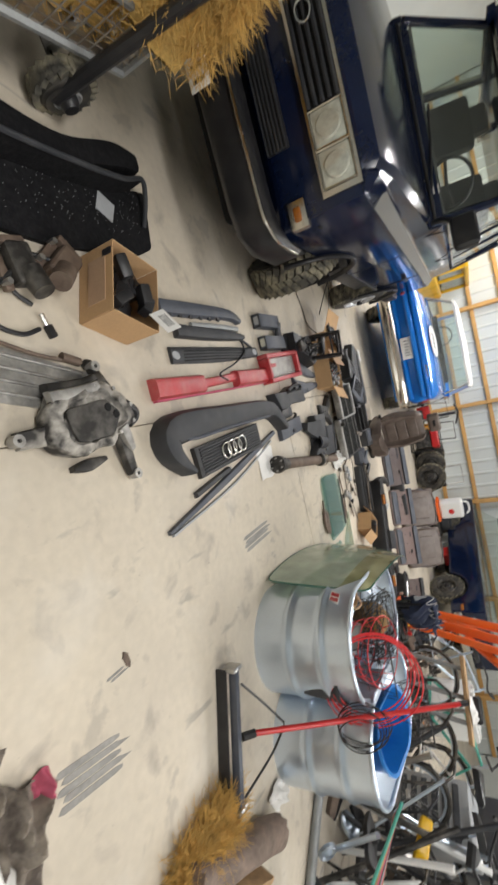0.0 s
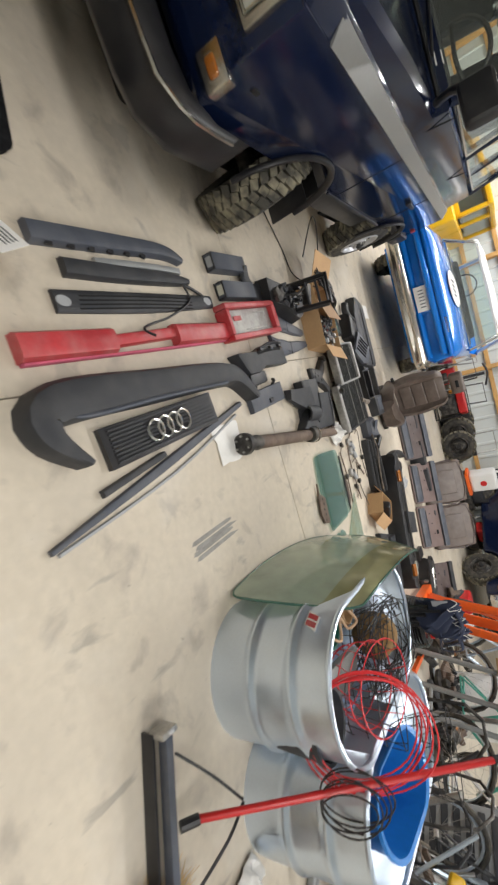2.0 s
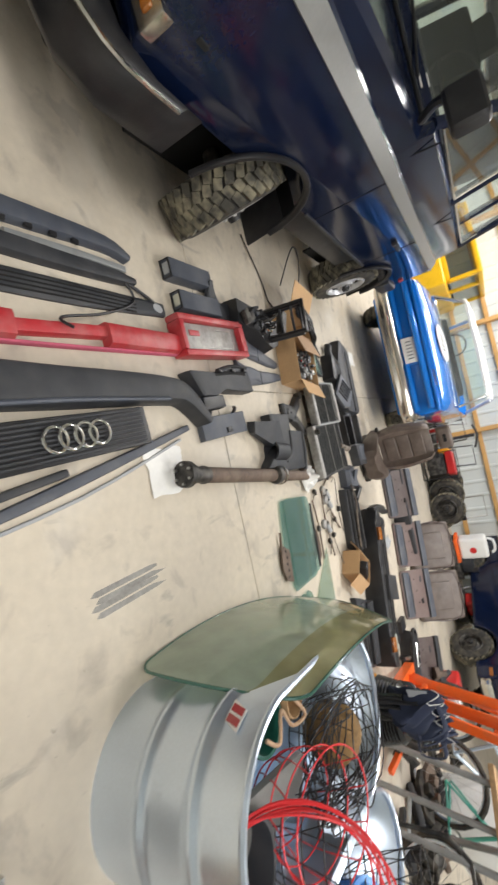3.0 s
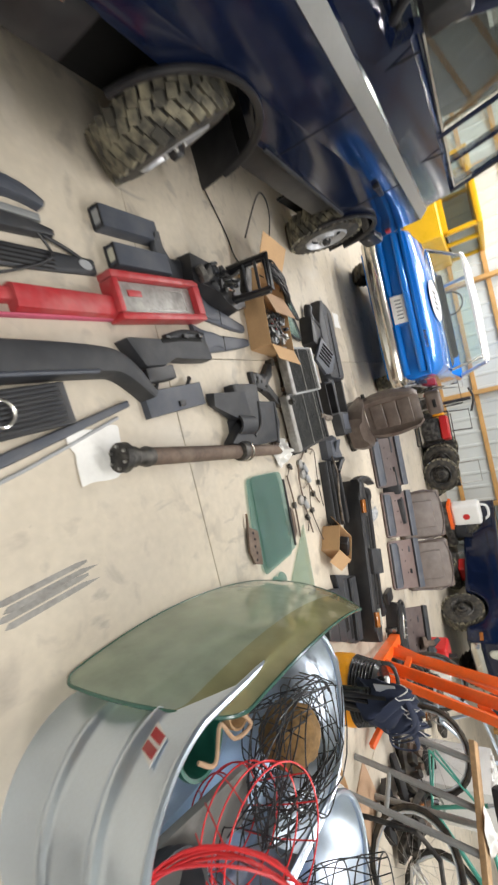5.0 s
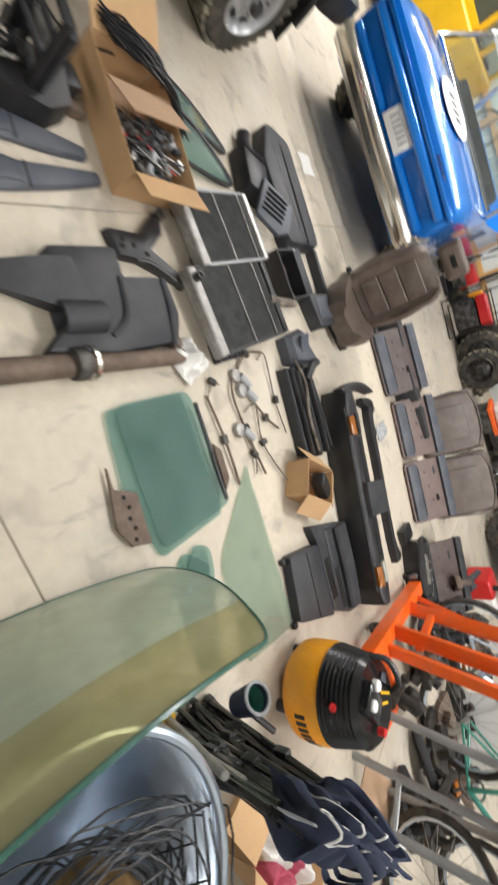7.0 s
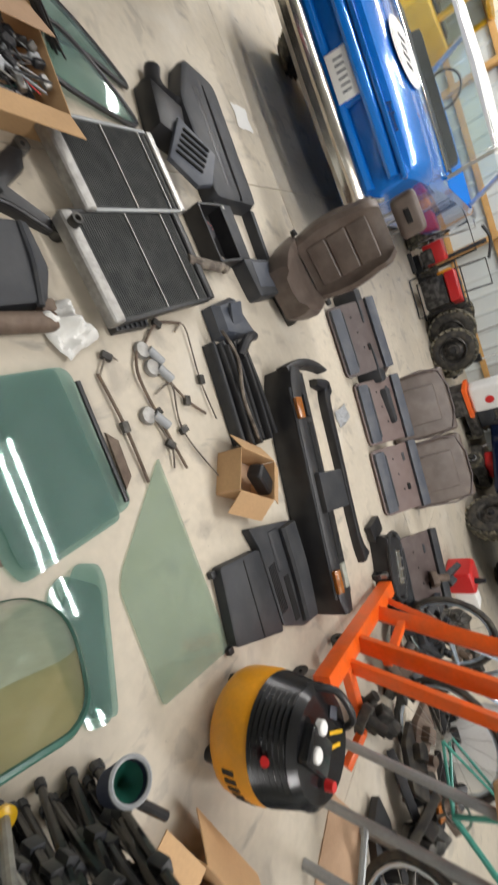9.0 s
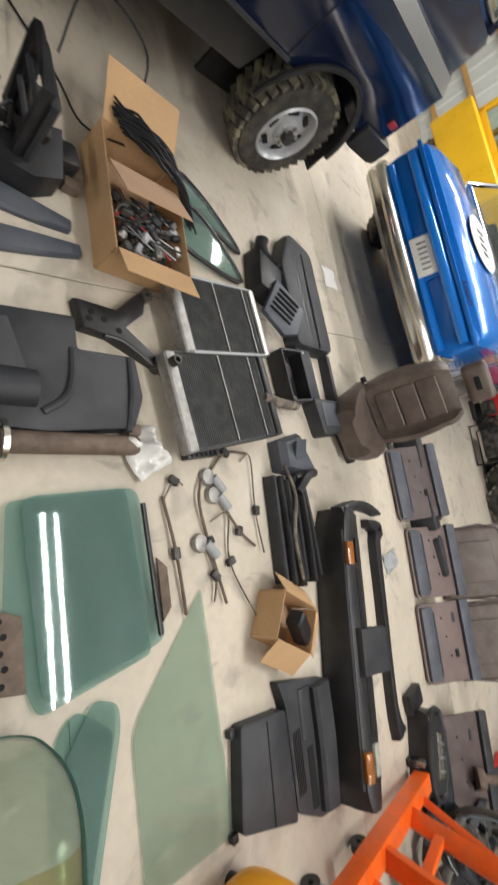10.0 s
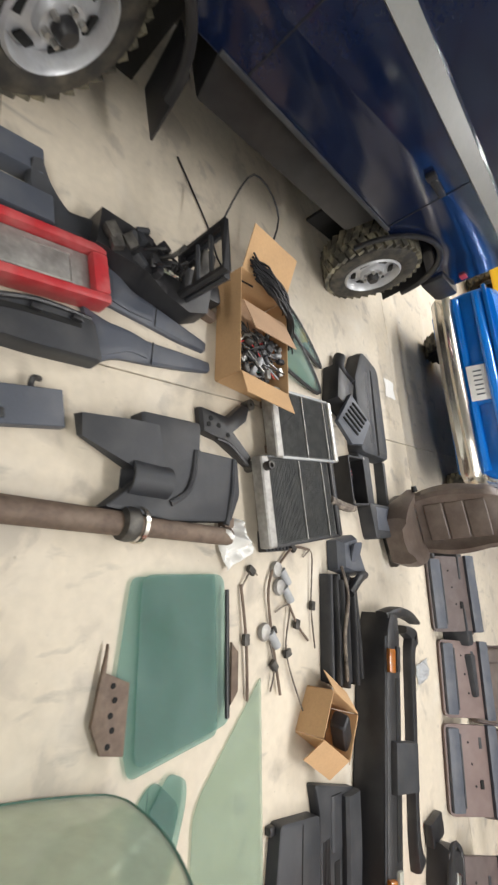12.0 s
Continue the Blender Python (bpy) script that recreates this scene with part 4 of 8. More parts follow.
for pts, ww, mt in (([(-0.12, 0.06, 0.04), (-0.17, 0.03, 0.04), (-0.22, 0.02, 0.02)], [0.075, 0.05, 0.04], "greasy"), ([(0.04, 0.11, 0.05), (0.13, 0.145, 0.03), (0.22, 0.19, 0.01)], [0.08, 0.06, 0.045], "greasy"), ([(0.05, -0.14, 0.05), (0.07, -0.24, 0.03), (0.085, -0.32, 0.01)], [0.10, 0.07, 0.06], "mottled"), ([(0.19, -0.11, 0.0), (0.175, -0.03, 0.0), (0.15, 0.05, 0.0)], [0.02, 0.05, 0.02], "greasy"), ([(0.03, 0.10, 0.07), (0.08, 0.13, 0.06), (0.12, 0.17, 0.04)], [0.05, 0.05, 0.03], "alloy")):
    part("mounting_arm", one(strip, pts, ww, 0.035), mt, gb)
part("hose_loop", one(tube, [(-0.08, 0.15, 0.07), (-0.05, 0.215, 0.06), (-0.02, 0.22, 0.05), (0.01, 0.18, 0.05)], 0.016, 8), "black", gb)
for x, y, z in ((-0.22, 0.02, 0.045), (0.225, 0.195, 0.035), (0.085, -0.325, 0.035)):
    part("bushing", one(lathe, [(0.008, -0.02), (0.022, -0.02), (0.022, 0.02), (0.008, 0.02)], 18, T((x, y, z)), True), "alloy", gb)
for x, y in ((-0.02, 0.07), (-0.045, 0.03)):
    part("web_hole", one(lathe, [(0.018, 0), (0.014, 0.004), (0, 0.004)], 16, T((x, y, 0.0935))), "gap_shade", gb)
for k in range(8):
    x, y = rim_[k * 5 + 2]
    part("bolt", one(cyl, 0.009, 0.009, 0.014, T((x * 0.9, y * 0.9, 0.085)), 6), "steel", gb)

# mouldings and strips
a = thing("bumper_moulding", T((0, 0, 0)), "dark navy-black bumper moulding lying on its side", "trim strip", "loose trim strips")
bm = B()
strip(bm, [(-0.68, 2.12, 0), (-0.76, 2.5, 0), (-0.83, 2.85, 0), (-0.815, 2.99, 0)], [0.085, 0.085, 0.07, 0.035], 0.045)
part("moulding", bm, "slate", a)
for k in range(6):
    part("clip", one(box, 0.02, 0.03, 0.012, T((-0.655 - 0.02 * k, 2.2 + 0.1 * k, 0.03))), "black", a)
b_ = thing("rain_strip", T((0, 0, 0)), "thin grey window rain strip", "trim strip", "loose trim strips")
part("strip", one(strip, [(-0.655, 2.42, 0), (-0.72, 2.72, 0), (-0.765, 2.98, 0)], 0.035, 0.02), "grey", b_)
c_ = thing("sill_moulding", T((0, 0, 0)), "charcoal sill moulding with a curled end", "trim strip", "loose trim strips")
part("moulding", one(strip, [(-0.58, 2.25, 0), (-0.63, 2.55, 0), (-0.69, 2.88, 0), (-0.71, 3.02, 0)], [0.075, 0.075, 0.06, 0.03], 0.04), "charcoal", c_)
part("wire_tail", one(tube, [(-0.69, 2.95, 0.03), (-0.60, 3.0, 0.03), (-0.48, 2.82, 0.03), (-0.38, 2.60, 0.05), (-0.33, 2.62, 0.09)], 0.006, 6), "black", c_)
part("end_hook", one(tube, [(-0.69, 2.98, 0.02), (-0.67, 3.12, 0.015), (-0.63, 3.22, 0.012)], 0.014, 8, flat=0.6), "charcoal", c_)
d_ = thing("vent_strip", T((0, 0, 0)), "dark slotted cowl vent strip with two lamp holes", "vent", "loose trim strips")
part("strip", one(strip, [(-0.43, 2.19, 0), (-0.53, 2.7, 0), (-0.645, 3.22, 0)], [0.09, 0.095, 0.07], 0.022), "charcoal", d_)
for k in range(4):
    part("slot", one(tube, [(-0.425 - 0.018 * (k - 1.5) - 0.02, 2.30, 0.022), (-0.505 - 0.018 * (k - 1.5) - 0.02, 2.68, 0.022), (-0.57 - 0.018 * (k - 1.5) - 0.02, 3.02, 0.022)], 0.004, 5), "gap_shade", d_)
for x, y in ((-0.435, 2.225), (-0.635, 3.17)):
    part("end_hole", one(lathe, [(0.022, 0), (0.022, 0.004), (0, 0.004)], 16, T((x, y, 0.0205)) @ Matrix.Diagonal((1, 1.5, 1, 1))), "tape", d_)
e_ = thing("lamp_bar", T((0, 0, 0)), "faded red plastic reflector bar with stepped ends", "tail light", "red lamp parts")
bm = B()
strip(bm, [(-0.22, 2.0, 0), (-0.30, 2.42, 0)], 0.105, 0.06)
strip(bm, [(-0.30, 2.42, 0), (-0.40, 2.83, 0)], 0.055, 0.04)
strip(bm, [(-0.385, 2.82, 0), (-0.475, 3.30, 0)], 0.105, 0.06)
part("reflector", bm, "redlens", e_)
part("lower_seal", one(strip, [(-0.165, 2.02, 0), (-0.31, 2.75, 0), (-0.42, 3.28, 0)], 0.012, 0.03), "pink", e_)

# big rear bumper cover and slatted grille with four rings
f_ = thing("bumper_cover", T((0, 0, 0)), "large charcoal plastic bumper cover with turned-in ends", "bumper")
bm = B()
strip(bm, [(0.20, 2.17, 0), (0.09, 2.04, 0), (-0.02, 2.09, 0), (-0.11, 2.6, 0), (-0.19, 3.10, 0), (-0.18, 3.26, 0), (-0.07, 3.41, 0)], [0.03, 0.11, 0.16, 0.15, 0.13, 0.10, 0.05], 0.10, 5)
part("cover", bm, "charcoal", f_)
part("edge_lip", one(tube, [(0.03, 2.14, 0.085), (0.02, 2.25, 0.09), (-0.05, 2.6, 0.095), (-0.135, 3.1, 0.095)], 0.010, 8), "slate", f_)
g_ = thing("slatted_grille", pose(0.07, 2.63, 0.012, 2, 0, 13.5), "black slatted front grille with four chrome rings", "grille")
bm = B()
pad(bm, [(-0.085, -0.36), (0.085, -0.36), (0.085, 0.36), (-0.075, 0.36)], 0.035, 0.97)
part("frame", bm, "black", g_)
for k in range(9):
    part("slat", one(box, 0.010, 0.66, 0.012, T((-0.066 + 0.0165 * k, 0, 0.038)), 0.002, 1), "charcoal", g_)
for k in range(4):
    part("ring", one(tube, [(-0.0 + 0.045 * math.cos(q), -0.0 + (k - 1.5) * 0.062 + 0.045 * math.sin(q), 0.05) for q in [i * math.pi / 8 for i in range(16)]], 0.007, 8, 2, True), "chrome", g_, "chrome ring")
h_ = thing("window_channel", T((0, 0, 0)), "long thin black window channel strip", "trim strip", "loose window channels")
part("channel", one(strip, [(0.475, 2.0, 0), (0.24, 2.62, 0), (-0.035, 3.30, 0)], [0.02, 0.045, 0.03], 0.025), "slate", h_)
h2 = thing("window_channel", T((0, 0, 0)), "short black window channel strip under another", "trim strip", "loose window channels")
part("channel", one(strip, [(0.32, 2.24, 0), (0.2, 2.6, 0)], 0.03, 0.03), "charcoal", h2)
h3 = thing("window_channel", T((0, 0, 0)), "thin bright-edged window channel strip", "trim strip", "loose window channels")
part("channel", one(strip, [(0.49, 2.03, 0), (0.29, 2.66, 0), (0.03, 3.24, 0)], 0.014, 0.015), "tape", h3)

# pair of dark vent boxes
for k, (x, y) in enumerate(((-0.93, 3.44), (-0.77, 3.50))):
    v = thing("vent_box", pose(x, y, 0, 0, 0, 12), "dark slate plastic vent box, its lit open end painted as a pale pad", "vent box", "pair of vent boxes")
    part("shell", one(pad, [(-0.05, -0.19), (0.055, -0.19), (0.055, 0.19), (-0.05, 0.19)], 0.07, 0.94), "slate", v)
    # pale flush pad paints the light in the open end
    part("end_opening", one(box, 0.06, 0.006, 0.04, T((0, -0.191, 0.035)), 0.002), "lamplens" if k else "tape", v)
    part("end_frame", one(tube, [(-0.045, -0.195, 0.008), (0.05, -0.195, 0.008), (0.05, -0.195, 0.062), (-0.045, -0.195, 0.062)], 0.006, 6, closed=True, smooth=False), "black", v)

# red tail-light housing
r_ = thing("tail_light", pose(-0.585, 3.58, 0, 0, 0, 13.5), "red tail light housing with a dusty grey inner panel", "tail light", "red lamp parts")
for nm, sx, sy, x, y in (("frame_side", 0.035, 0.66, -0.095, 0), ("frame_side", 0.035, 0.66, 0.095, 0), ("frame_end", 0.155, 0.06, 0, 0.30), ("frame_end", 0.155, 0.035, 0, -0.312)):
    part(nm, one(box, sx, sy, 0.09, T((x, y, 0.045)), 0.01), "redlens", r_)
part("inner_panel", one(box, 0.15, 0.56, 0.05, T((0, -0.01, 0.03)), 0.005), "alloy", r_)
part("red_tab", one(box, 0.03, 0.09, 0.006, T((-0.02, -0.18, 0.058)), 0.002), "redlens", r_)
part("pressed_outline", one(tube, [(0.055, -0.1, 0.055), (0.055, 0.2, 0.055), (-0.05, 0.2, 0.055), (-0.05, 0.05, 0.055)], 0.004, 6, smooth=False), "steel", r_)

# long under-dash panel and two pillar trims
u = thing("dash_undertray", T((-0.33, 3.66, 0)), "black under-dash tray with ribs and openings", "car trim")
bm = B()
pad(bm, rc([(0.01, -0.38), (-0.03, -0.14), (-0.10, 0.01), (-0.13, 0.22), (0.01, 0.27), (0.045, 0.05), (0.055, -0.06), (0.11, -0.15), (0.13, -0.27)], 0.015, 2), 0.085, 0.93)
part("tray", bm, "charcoal", u)
part("pocket", one(box, 0.07, 0.20, 0.07, T((0.145, -0.17, 0.04)) @ Matrix.Rotation(radians(14), 4, "Z"), 0.008), "black", u)
part("pocket_mouth", one(box, 0.004, 0.17, 0.045, T((0.182, -0.165, 0.045)) @ Matrix.Rotation(radians(14), 4, "Z")), "gap_shade", u)
part("rear_slot", one(strip, [(-0.015, -0.15, 0.08), (-0.055, 0.0, 0.08), (-0.085, 0.17, 0.08)], 0.022, 0.008), "gap_shade", u)
for y in (-0.12, 0.02, 0.15):
    part("clip", one(box, 0.02, 0.035, 0.03, T((-0.065 - 0.22 * y, y, 0.09)), 0.005), "black", u)
part("upper_edge", one(tube, [(-0.04, -0.13, 0.085), (-0.10, 0.02, 0.088), (-0.128, 0.20, 0.08)], 0.010, 8), "black", u)
for way, ws_, lab in (([(-0.69, 3.87), (-0.66, 3.97), (-0.65, 4.13), (-0.64, 4.28), (-0.635, 4.43)], [0.20, 0.13, 0.105, 0.085, 0.05], "dark grey windshield pillar trim with a flared end"), ([(-0.43, 3.88), (-0.455, 3.98), (-0.475, 4.13), (-0.51, 4.30), (-0.545, 4.46)], [0.23, 0.14, 0.10, 0.08, 0.05], "dark grey pillar trim with a flared foot")):
    q = thing("pillar_trim", T((*way[2], 0)), lab, "pillar trim", "pair of pillar trims")
    bm = B()
    strip(bm, [(x - way[2][0], y - way[2][1], 0.0) for x, y in way], ws_, 0.03, 6)
    part("trim", bm, "slate", q)
    part("seam_line", one(box, 0.10, 0.004, 0.003, T((0.0, 0.02, 0.0305))), "gap_shade", q)
    part("upper_layer", one(strip, [(way[0][0] - way[2][0], way[0][1] - way[2][1] + 0.02, 0.027), (0, -0.10, 0.027), (0, 0.0, 0.027)], [0.15, 0.09, 0.07], 0.012), "slate", q)

# centre console
co = thing("center_console", T((-0.80, 4.10, 0)), "black center console with switch wiring and a tilted radio frame", "car console")
bm = B()
strip(bm, [(-0.15, -0.50, 0.05), (-0.08, -0.46, 0.02), (-0.02, -0.36, 0.0), (-0.05, -0.24, 0.0)], [0.04, 0.10, 0.13, 0.14], 0.035, 6)
part("rear_tongue", bm, "charcoal", co)
bm = B()
loft(bm, [[(-0.13, -0.27, 0), (0.05, -0.27, 0), (0.04, -0.27, 0.10), (-0.12, -0.27, 0.10)], [(-0.10, -0.08, 0), (0.09, -0.08, 0), (0.07, -0.08, 0.14), (-0.09, -0.08, 0.14)], [(-0.08, 0.04, 0), (0.11, 0.04, 0), (0.09, 0.04, 0.11), (-0.07, 0.04, 0.11)], [(-0.11, 0.17, 0), (0.12, 0.17, 0), (0.10, 0.17, 0.10), (-0.10, 0.17, 0.13)], [(-0.14, 0.27, 0), (0.05, 0.28, 0), (0.04, 0.28, 0.09), (-0.13, 0.27, 0.13)]])
part("tunnel", bm, "black", co, "", 0.8)
for k in range(14):
    part("switch", one(box, rnd.uniform(0.02, 0.06), rnd.uniform(0.02, 0.06), 0.04, T((rnd.uniform(-0.09, 0.05), rnd.uniform(-0.24, 0.0), 0.125 + 0.02 * rnd.random())) @ Matrix.Rotation(rnd.uniform(0, 3), 4, "Z") @ Matrix.Rotation(rnd.uniform(-0.5, 0.5), 4, "X"), 0.008), ("black", "charcoal", "greasy")[k % 3], co)
for k in range(5):
    part("switch_cable", one(tube, [(rnd.uniform(-0.1, 0.05), -0.1 + 0.03 * k, 0.14), (rnd.uniform(-0.1, 0.05), -0.05 + 0.03 * k, 0.20), (rnd.uniform(-0.1, 0.05), 0.0 + 0.02 * k, 0.13)], 0.006, 6), "black", co)
part("gear_lever", one(tube, [(-0.02, -0.04, 0.13), (-0.03, 0.0, 0.19), (-0.06, 0.02, 0.24)], 0.010, 8), "greasy", co)
part("hand_lever", one(tube, [(0.02, -0.03, 0.14), (0.03, 0.03, 0.16), (0.02, 0.07, 0.15)], 0.009, 8), "chrome", co)
FQ = [Vector(p) for p in ((-0.11, 0.07, 0.40), (0.09, 0.09, 0.40), (0.05, 0.11, 0.11), (-0.15, 0.10, 0.11))]
part("radio_frame", one(tube, FQ, 0.020, 6, 1, True, False), "black", co, "tilted black radio frame")
part("frame_lip", one(tube, [p + Vector((0.0, 0.035, -0.035)) for p in FQ], 0.016, 6, 1, True, False), "charcoal", co)
for f in (0.3, 0.6):
    part("frame_bar", one(tube, [FQ[0].lerp(FQ[3], f), FQ[1].lerp(FQ[2], f)], 0.010, 6, smooth=False), "charcoal", co)
part("radio_cage", one(box, 0.16, 0.07, 0.05, T((-0.05, 0.15, 0.20)) @ Matrix.Rotation(radians(10), 4, "Y"), 0.008), "greasy", co)
part("frame_leg", one(tube, [(-0.12, 0.14, 0.16), (-0.14, 0.16, 0.01)], 0.014, 6, smooth=False), "black", co)
part("front_bracket", one(box, 0.10, 0.09, 0.10, T((-0.08, 0.30, 0.055)) @ Matrix.Rotation(radians(12), 4, "Z"), 0.02), "black", co)
part("foot_bracket", one(box, 0.05, 0.07, 0.05, T((-0.01, 0.34, 0.026)), 0.015), "rust", co)

# glove-box lid
gl = thing("glove_box_lid", pose(-0.08, 3.62, 0, 0, 0, 13), "slate blue glove box lid with black latch and hinges", "glove box")
part("lid", one(pad, [(-0.062, -0.225), (0.062, -0.225), (0.062, 0.225), (-0.062, 0.225)], 0.04, 0.95), "slate", gl)
part("latch", one(box, 0.03, 0.05, 0.012, T((0.03, 0.02, 0.043)), 0.004), "black", gl)
for y in (-0.13, 0.13):
    part("hinge", one(tube, [(-0.06, y, 0.02), (-0.085, y, 0.045), (-0.095, y + 0.03, 0.02)], 0.01, 8), "black", gl)

# knee cover
kc = thing("knee_cover", T((0.0, 4.26, 0)), "charcoal plastic knee cover with a round column opening", "car trim")
bm = B()
pad(bm, rc([(-0.20, -0.16), (-0.235, 0.13), (-0.115, 0.13), (-0.13, 0.36), (0.03, 0.38), (0.15, 0.33), (0.18, 0.02), (0.165, -0.26), (0.0, -0.08), (-0.06, -0.13)], 0.015, 2), 0.075, 0.95)
part("panel", bm, "charcoal", kc)
part("raised_wing", one(loft, [[(-0.13, -0.38, 0.02), (-0.06, -0.36, 0.02), (-0.05, -0.36, 0.06), (-0.12, -0.38, 0.08)], [(-0.14, -0.22, 0.03), (0.02, -0.18, 0.03), (0.02, -0.18, 0.09), (-0.13, -0.22, 0.13)], [(-0.15, -0.10, 0.05), (0.0, -0.05, 0.05), (0.0, -0.05, 0.10), (-0.15, -0.10, 0.11)]]), "charcoal", kc)
bm = B()
lathe(bm, [(0.05, 0.0), (0.06, 0.0), (0.065, 0.16), (0.052, 0.16)], 24, T((0.05, -0.02, 0.07)) @ Matrix.Rotation(radians(95), 4, "X"), True)
part("column_collar", bm, "charcoal", kc)
part("ridge", one(tube, [(-0.11, 0.11, 0.072), (0.0, 0.10, 0.076), (0.07, 0.07, 0.076), (0.12, 0.0, 0.072)], 0.014, 8), "charcoal", kc)
part("end_tab", one(box, 0.05, 0.06, 0.05, T((0.15, 0.34, 0.03)), 0.015), "rust", kc)
part("edge_roll", one(tube, [(-0.12, 0.33, 0.07), (0.02, 0.325, 0.075), (0.165, 0.30, 0.07)], 0.014, 8), "charcoal", kc)

# drive shaft
ds = thing("drive_shaft", T((0.21, 3.30, 0)), "rusty brown drive shaft with joint and centre bearing", "drive shaft")
part("front_tube", one(cyl, 0.041, 0.041, 0.72, T((0, 0.06, 0.048)) @ Matrix.Rotation(radians(-90), 4, "X"), 24), "rust", ds)
part("rear_tube", one(cyl, 0.036, 0.036, 0.46, T((0.0, 0.84, 0.045)) @ Matrix.Rotation(radians(-90), 4, "X"), 24), "rust", ds)
part("flange", one(lathe, [(0.02, -0.03), (0.062, -0.03), (0.064, 0.0), (0.045, 0.012), (0.045, 0.05), (0.03, 0.06)], 28, T((0, -0.10, 0.064)) @ Matrix.Rotation(radians(-90), 4, "X")), "greasy", ds)
part("joint_yoke", one(lathe, [(0.03, 0), (0.044, 0.01), (0.036, 0.05), (0.047, 0.09), (0.042, 0.12)], 20, T((0, -0.06, 0.052)) @ Matrix.Rotation(radians(-90), 4, "X")), "greasy", ds)
for k in range(6):
    part("flange_bolt", one(cyl, 0.007, 0.007, 0.012, T((0.045 * math.cos(k * 1.047), -0.13, 0.064 + 0.045 * math.sin(k * 1.047))) @ Matrix.Rotation(radians(90), 4, "X"), 6), "steel", ds)
part("centre_bearing", one(lathe, [(0.035, -0.03), (0.056, -0.025), (0.06, 0), (0.056, 0.025), (0.035, 0.03)], 26, T((0, 0.80, 0.058)) @ Matrix.Rotation(radians(-90), 4, "X")), "greasy", ds)
part("bearing_band", one(lathe, [(0.058, -0.008), (0.064, -0.008), (0.064, 0.008), (0.058, 0.008)], 26, T((0, 0.84, 0.06)) @ Matrix.Rotation(radians(-90), 4, "X"), True), "oldchrome", ds)


def crumple(name, cx, cy, sx, sy, h, seed, ang, label, material="paper", cat="paper"):
    """A crumpled sheet lying on the floor."""
    r = random.Random(seed)
    bm = bmesh.new()
    bmesh.ops.create_grid(bm, x_segments=26, y_segments=26, size=0.5)
    off = Vector((r.uniform(0, 50), r.uniform(0, 50), 0))
    for v in bm.verts:
        q = Vector((v.co.x, v.co.y, 0)) * 5 + off
        e = max(0, 1 - (max(abs(v.co.x), abs(v.co.y)) * 1.9) ** 2)
        wob = 1 + 0.22 * noise.noise(q * 0.35 + Vector((9, 3, 0)))
        lift = (0.5 + noise.noise(q * 0.7)) * 0.9 + 0.30 * abs(noise.noise(q * 1.6)) + 0.25
        v.co = Vector((v.co.x * sx * wob + 0.06 * sx * noise.noise(q * 0.8), v.co.y * sy * wob + 0.06 * sy * noise.noise(q * 0.7 + Vector((4, 4, 4))), 0.003 + h * (0.12 + e) * lift))
    top = bmesh.ops.extrude_face_region(bm, geom=bm.faces[:])["geom"]
    bmesh.ops.translate(bm, vec=(0, 0, 0.002), verts=[g for g in top if isinstance(g, bmesh.types.BMVert)])
    bmesh.ops.recalc_face_normals(bm, faces=bm.faces[:])
    return solid(name, bm, material, pose(cx, cy, 0, 0, 0, ang), label, cat)


crumple("paper_towel", 0.185, 3.13, 0.20, 0.24, 0.012, 3, 10, "white paper towel under the drive shaft flange", cat="paper towel")
crumple("paper_towel", 0.225, 4.65, 0.18, 0.17, 0.11, 8, 30, "crumpled white paper towel wrapped on the shaft end", cat="paper towel")

# control arm
ar = thing("control_arm", T((-0.26, 4.58, 0)), "black pressed-steel suspension control arm", "control arm")
bm = B()
pad(bm, [(-0.07, -0.17), (0.04, -0.15), (0.05, -0.04), (0.13, 0.15), (0.10, 0.17), (0.0, 0.03), (-0.09, 0.13), (-0.17, 0.15), (-0.17, 0.10), (-0.07, 0.0)], 0.045, 0.85)
part("arm_plate", bm, "black", ar)
for x, y in ((-0.18, 0.15), (0.125, 0.18)):
    part("bushing", one(lathe, [(0.010, 0), (0.026, 0), (0.028, 0.05), (0.010, 0.05)], 18, T((x, y, 0)), True), "greasy", ar)
for x, y in ((-0.03, -0.11), (-0.01, -0.06), (0.0, -0.12), (0.02, 0.0)):
    part("hole", one(lathe, [(0.012, 0), (0.012, 0.003), (0, 0.003)], 14, T((x, y, 0.0445))), "gap_shade", ar)
part("rim", one(tube, [(0.05, -0.06, 0.035), (0.06, 0.02, 0.04), (0.13, 0.15, 0.035)], 0.010, 8), "black", ar)

# carton of wiring
WM = pose(-0.79, 4.70, 0, 0, 0, 1)
wb = carton(WM, 0.56, 0.36, 0.165, "open cardboard box full of wiring and switches", ((1, 0.12, 72), (3, 0.23, 68)))
part("divider_flap", one(box, 0.18, 0.34, 0.004, T((-0.03, 0.01, 0.195)) @ Matrix.Rotation(radians(-20), 4, "Y") @ Matrix.Rotation(radians(6), 4, "Z")), "carton_in", wb, "bent pinkish inner flap")
for mt, n in (("black", 14), ("greasy", 10), ("steel", 6), ("orangered", 1), ("darkgreen", 1), ("tape", 4)):
    bm = B()
    for k in range(n):
        p = [(rnd.uniform(0.0, 0.25), rnd.uniform(-0.15, 0.15), 0.08 + 0.09 * rnd.random()) for _ in range(4)]
        tube(bm, p, rnd.uniform(0.002, 0.005), 5, 4)
        box(bm, 0.045, 0.03, 0.025, T(p[2]) @ Matrix.Rotation(rnd.uniform(0, 3), 4, "Z") @ Matrix.Rotation(rnd.uniform(0, 2), 4, "X"), 0.005, 1)
    solid("wiring", bm, mt, WM, "tangled wiring and switches inside the cardboard box", "wiring", "wiring in the box", "stuff")
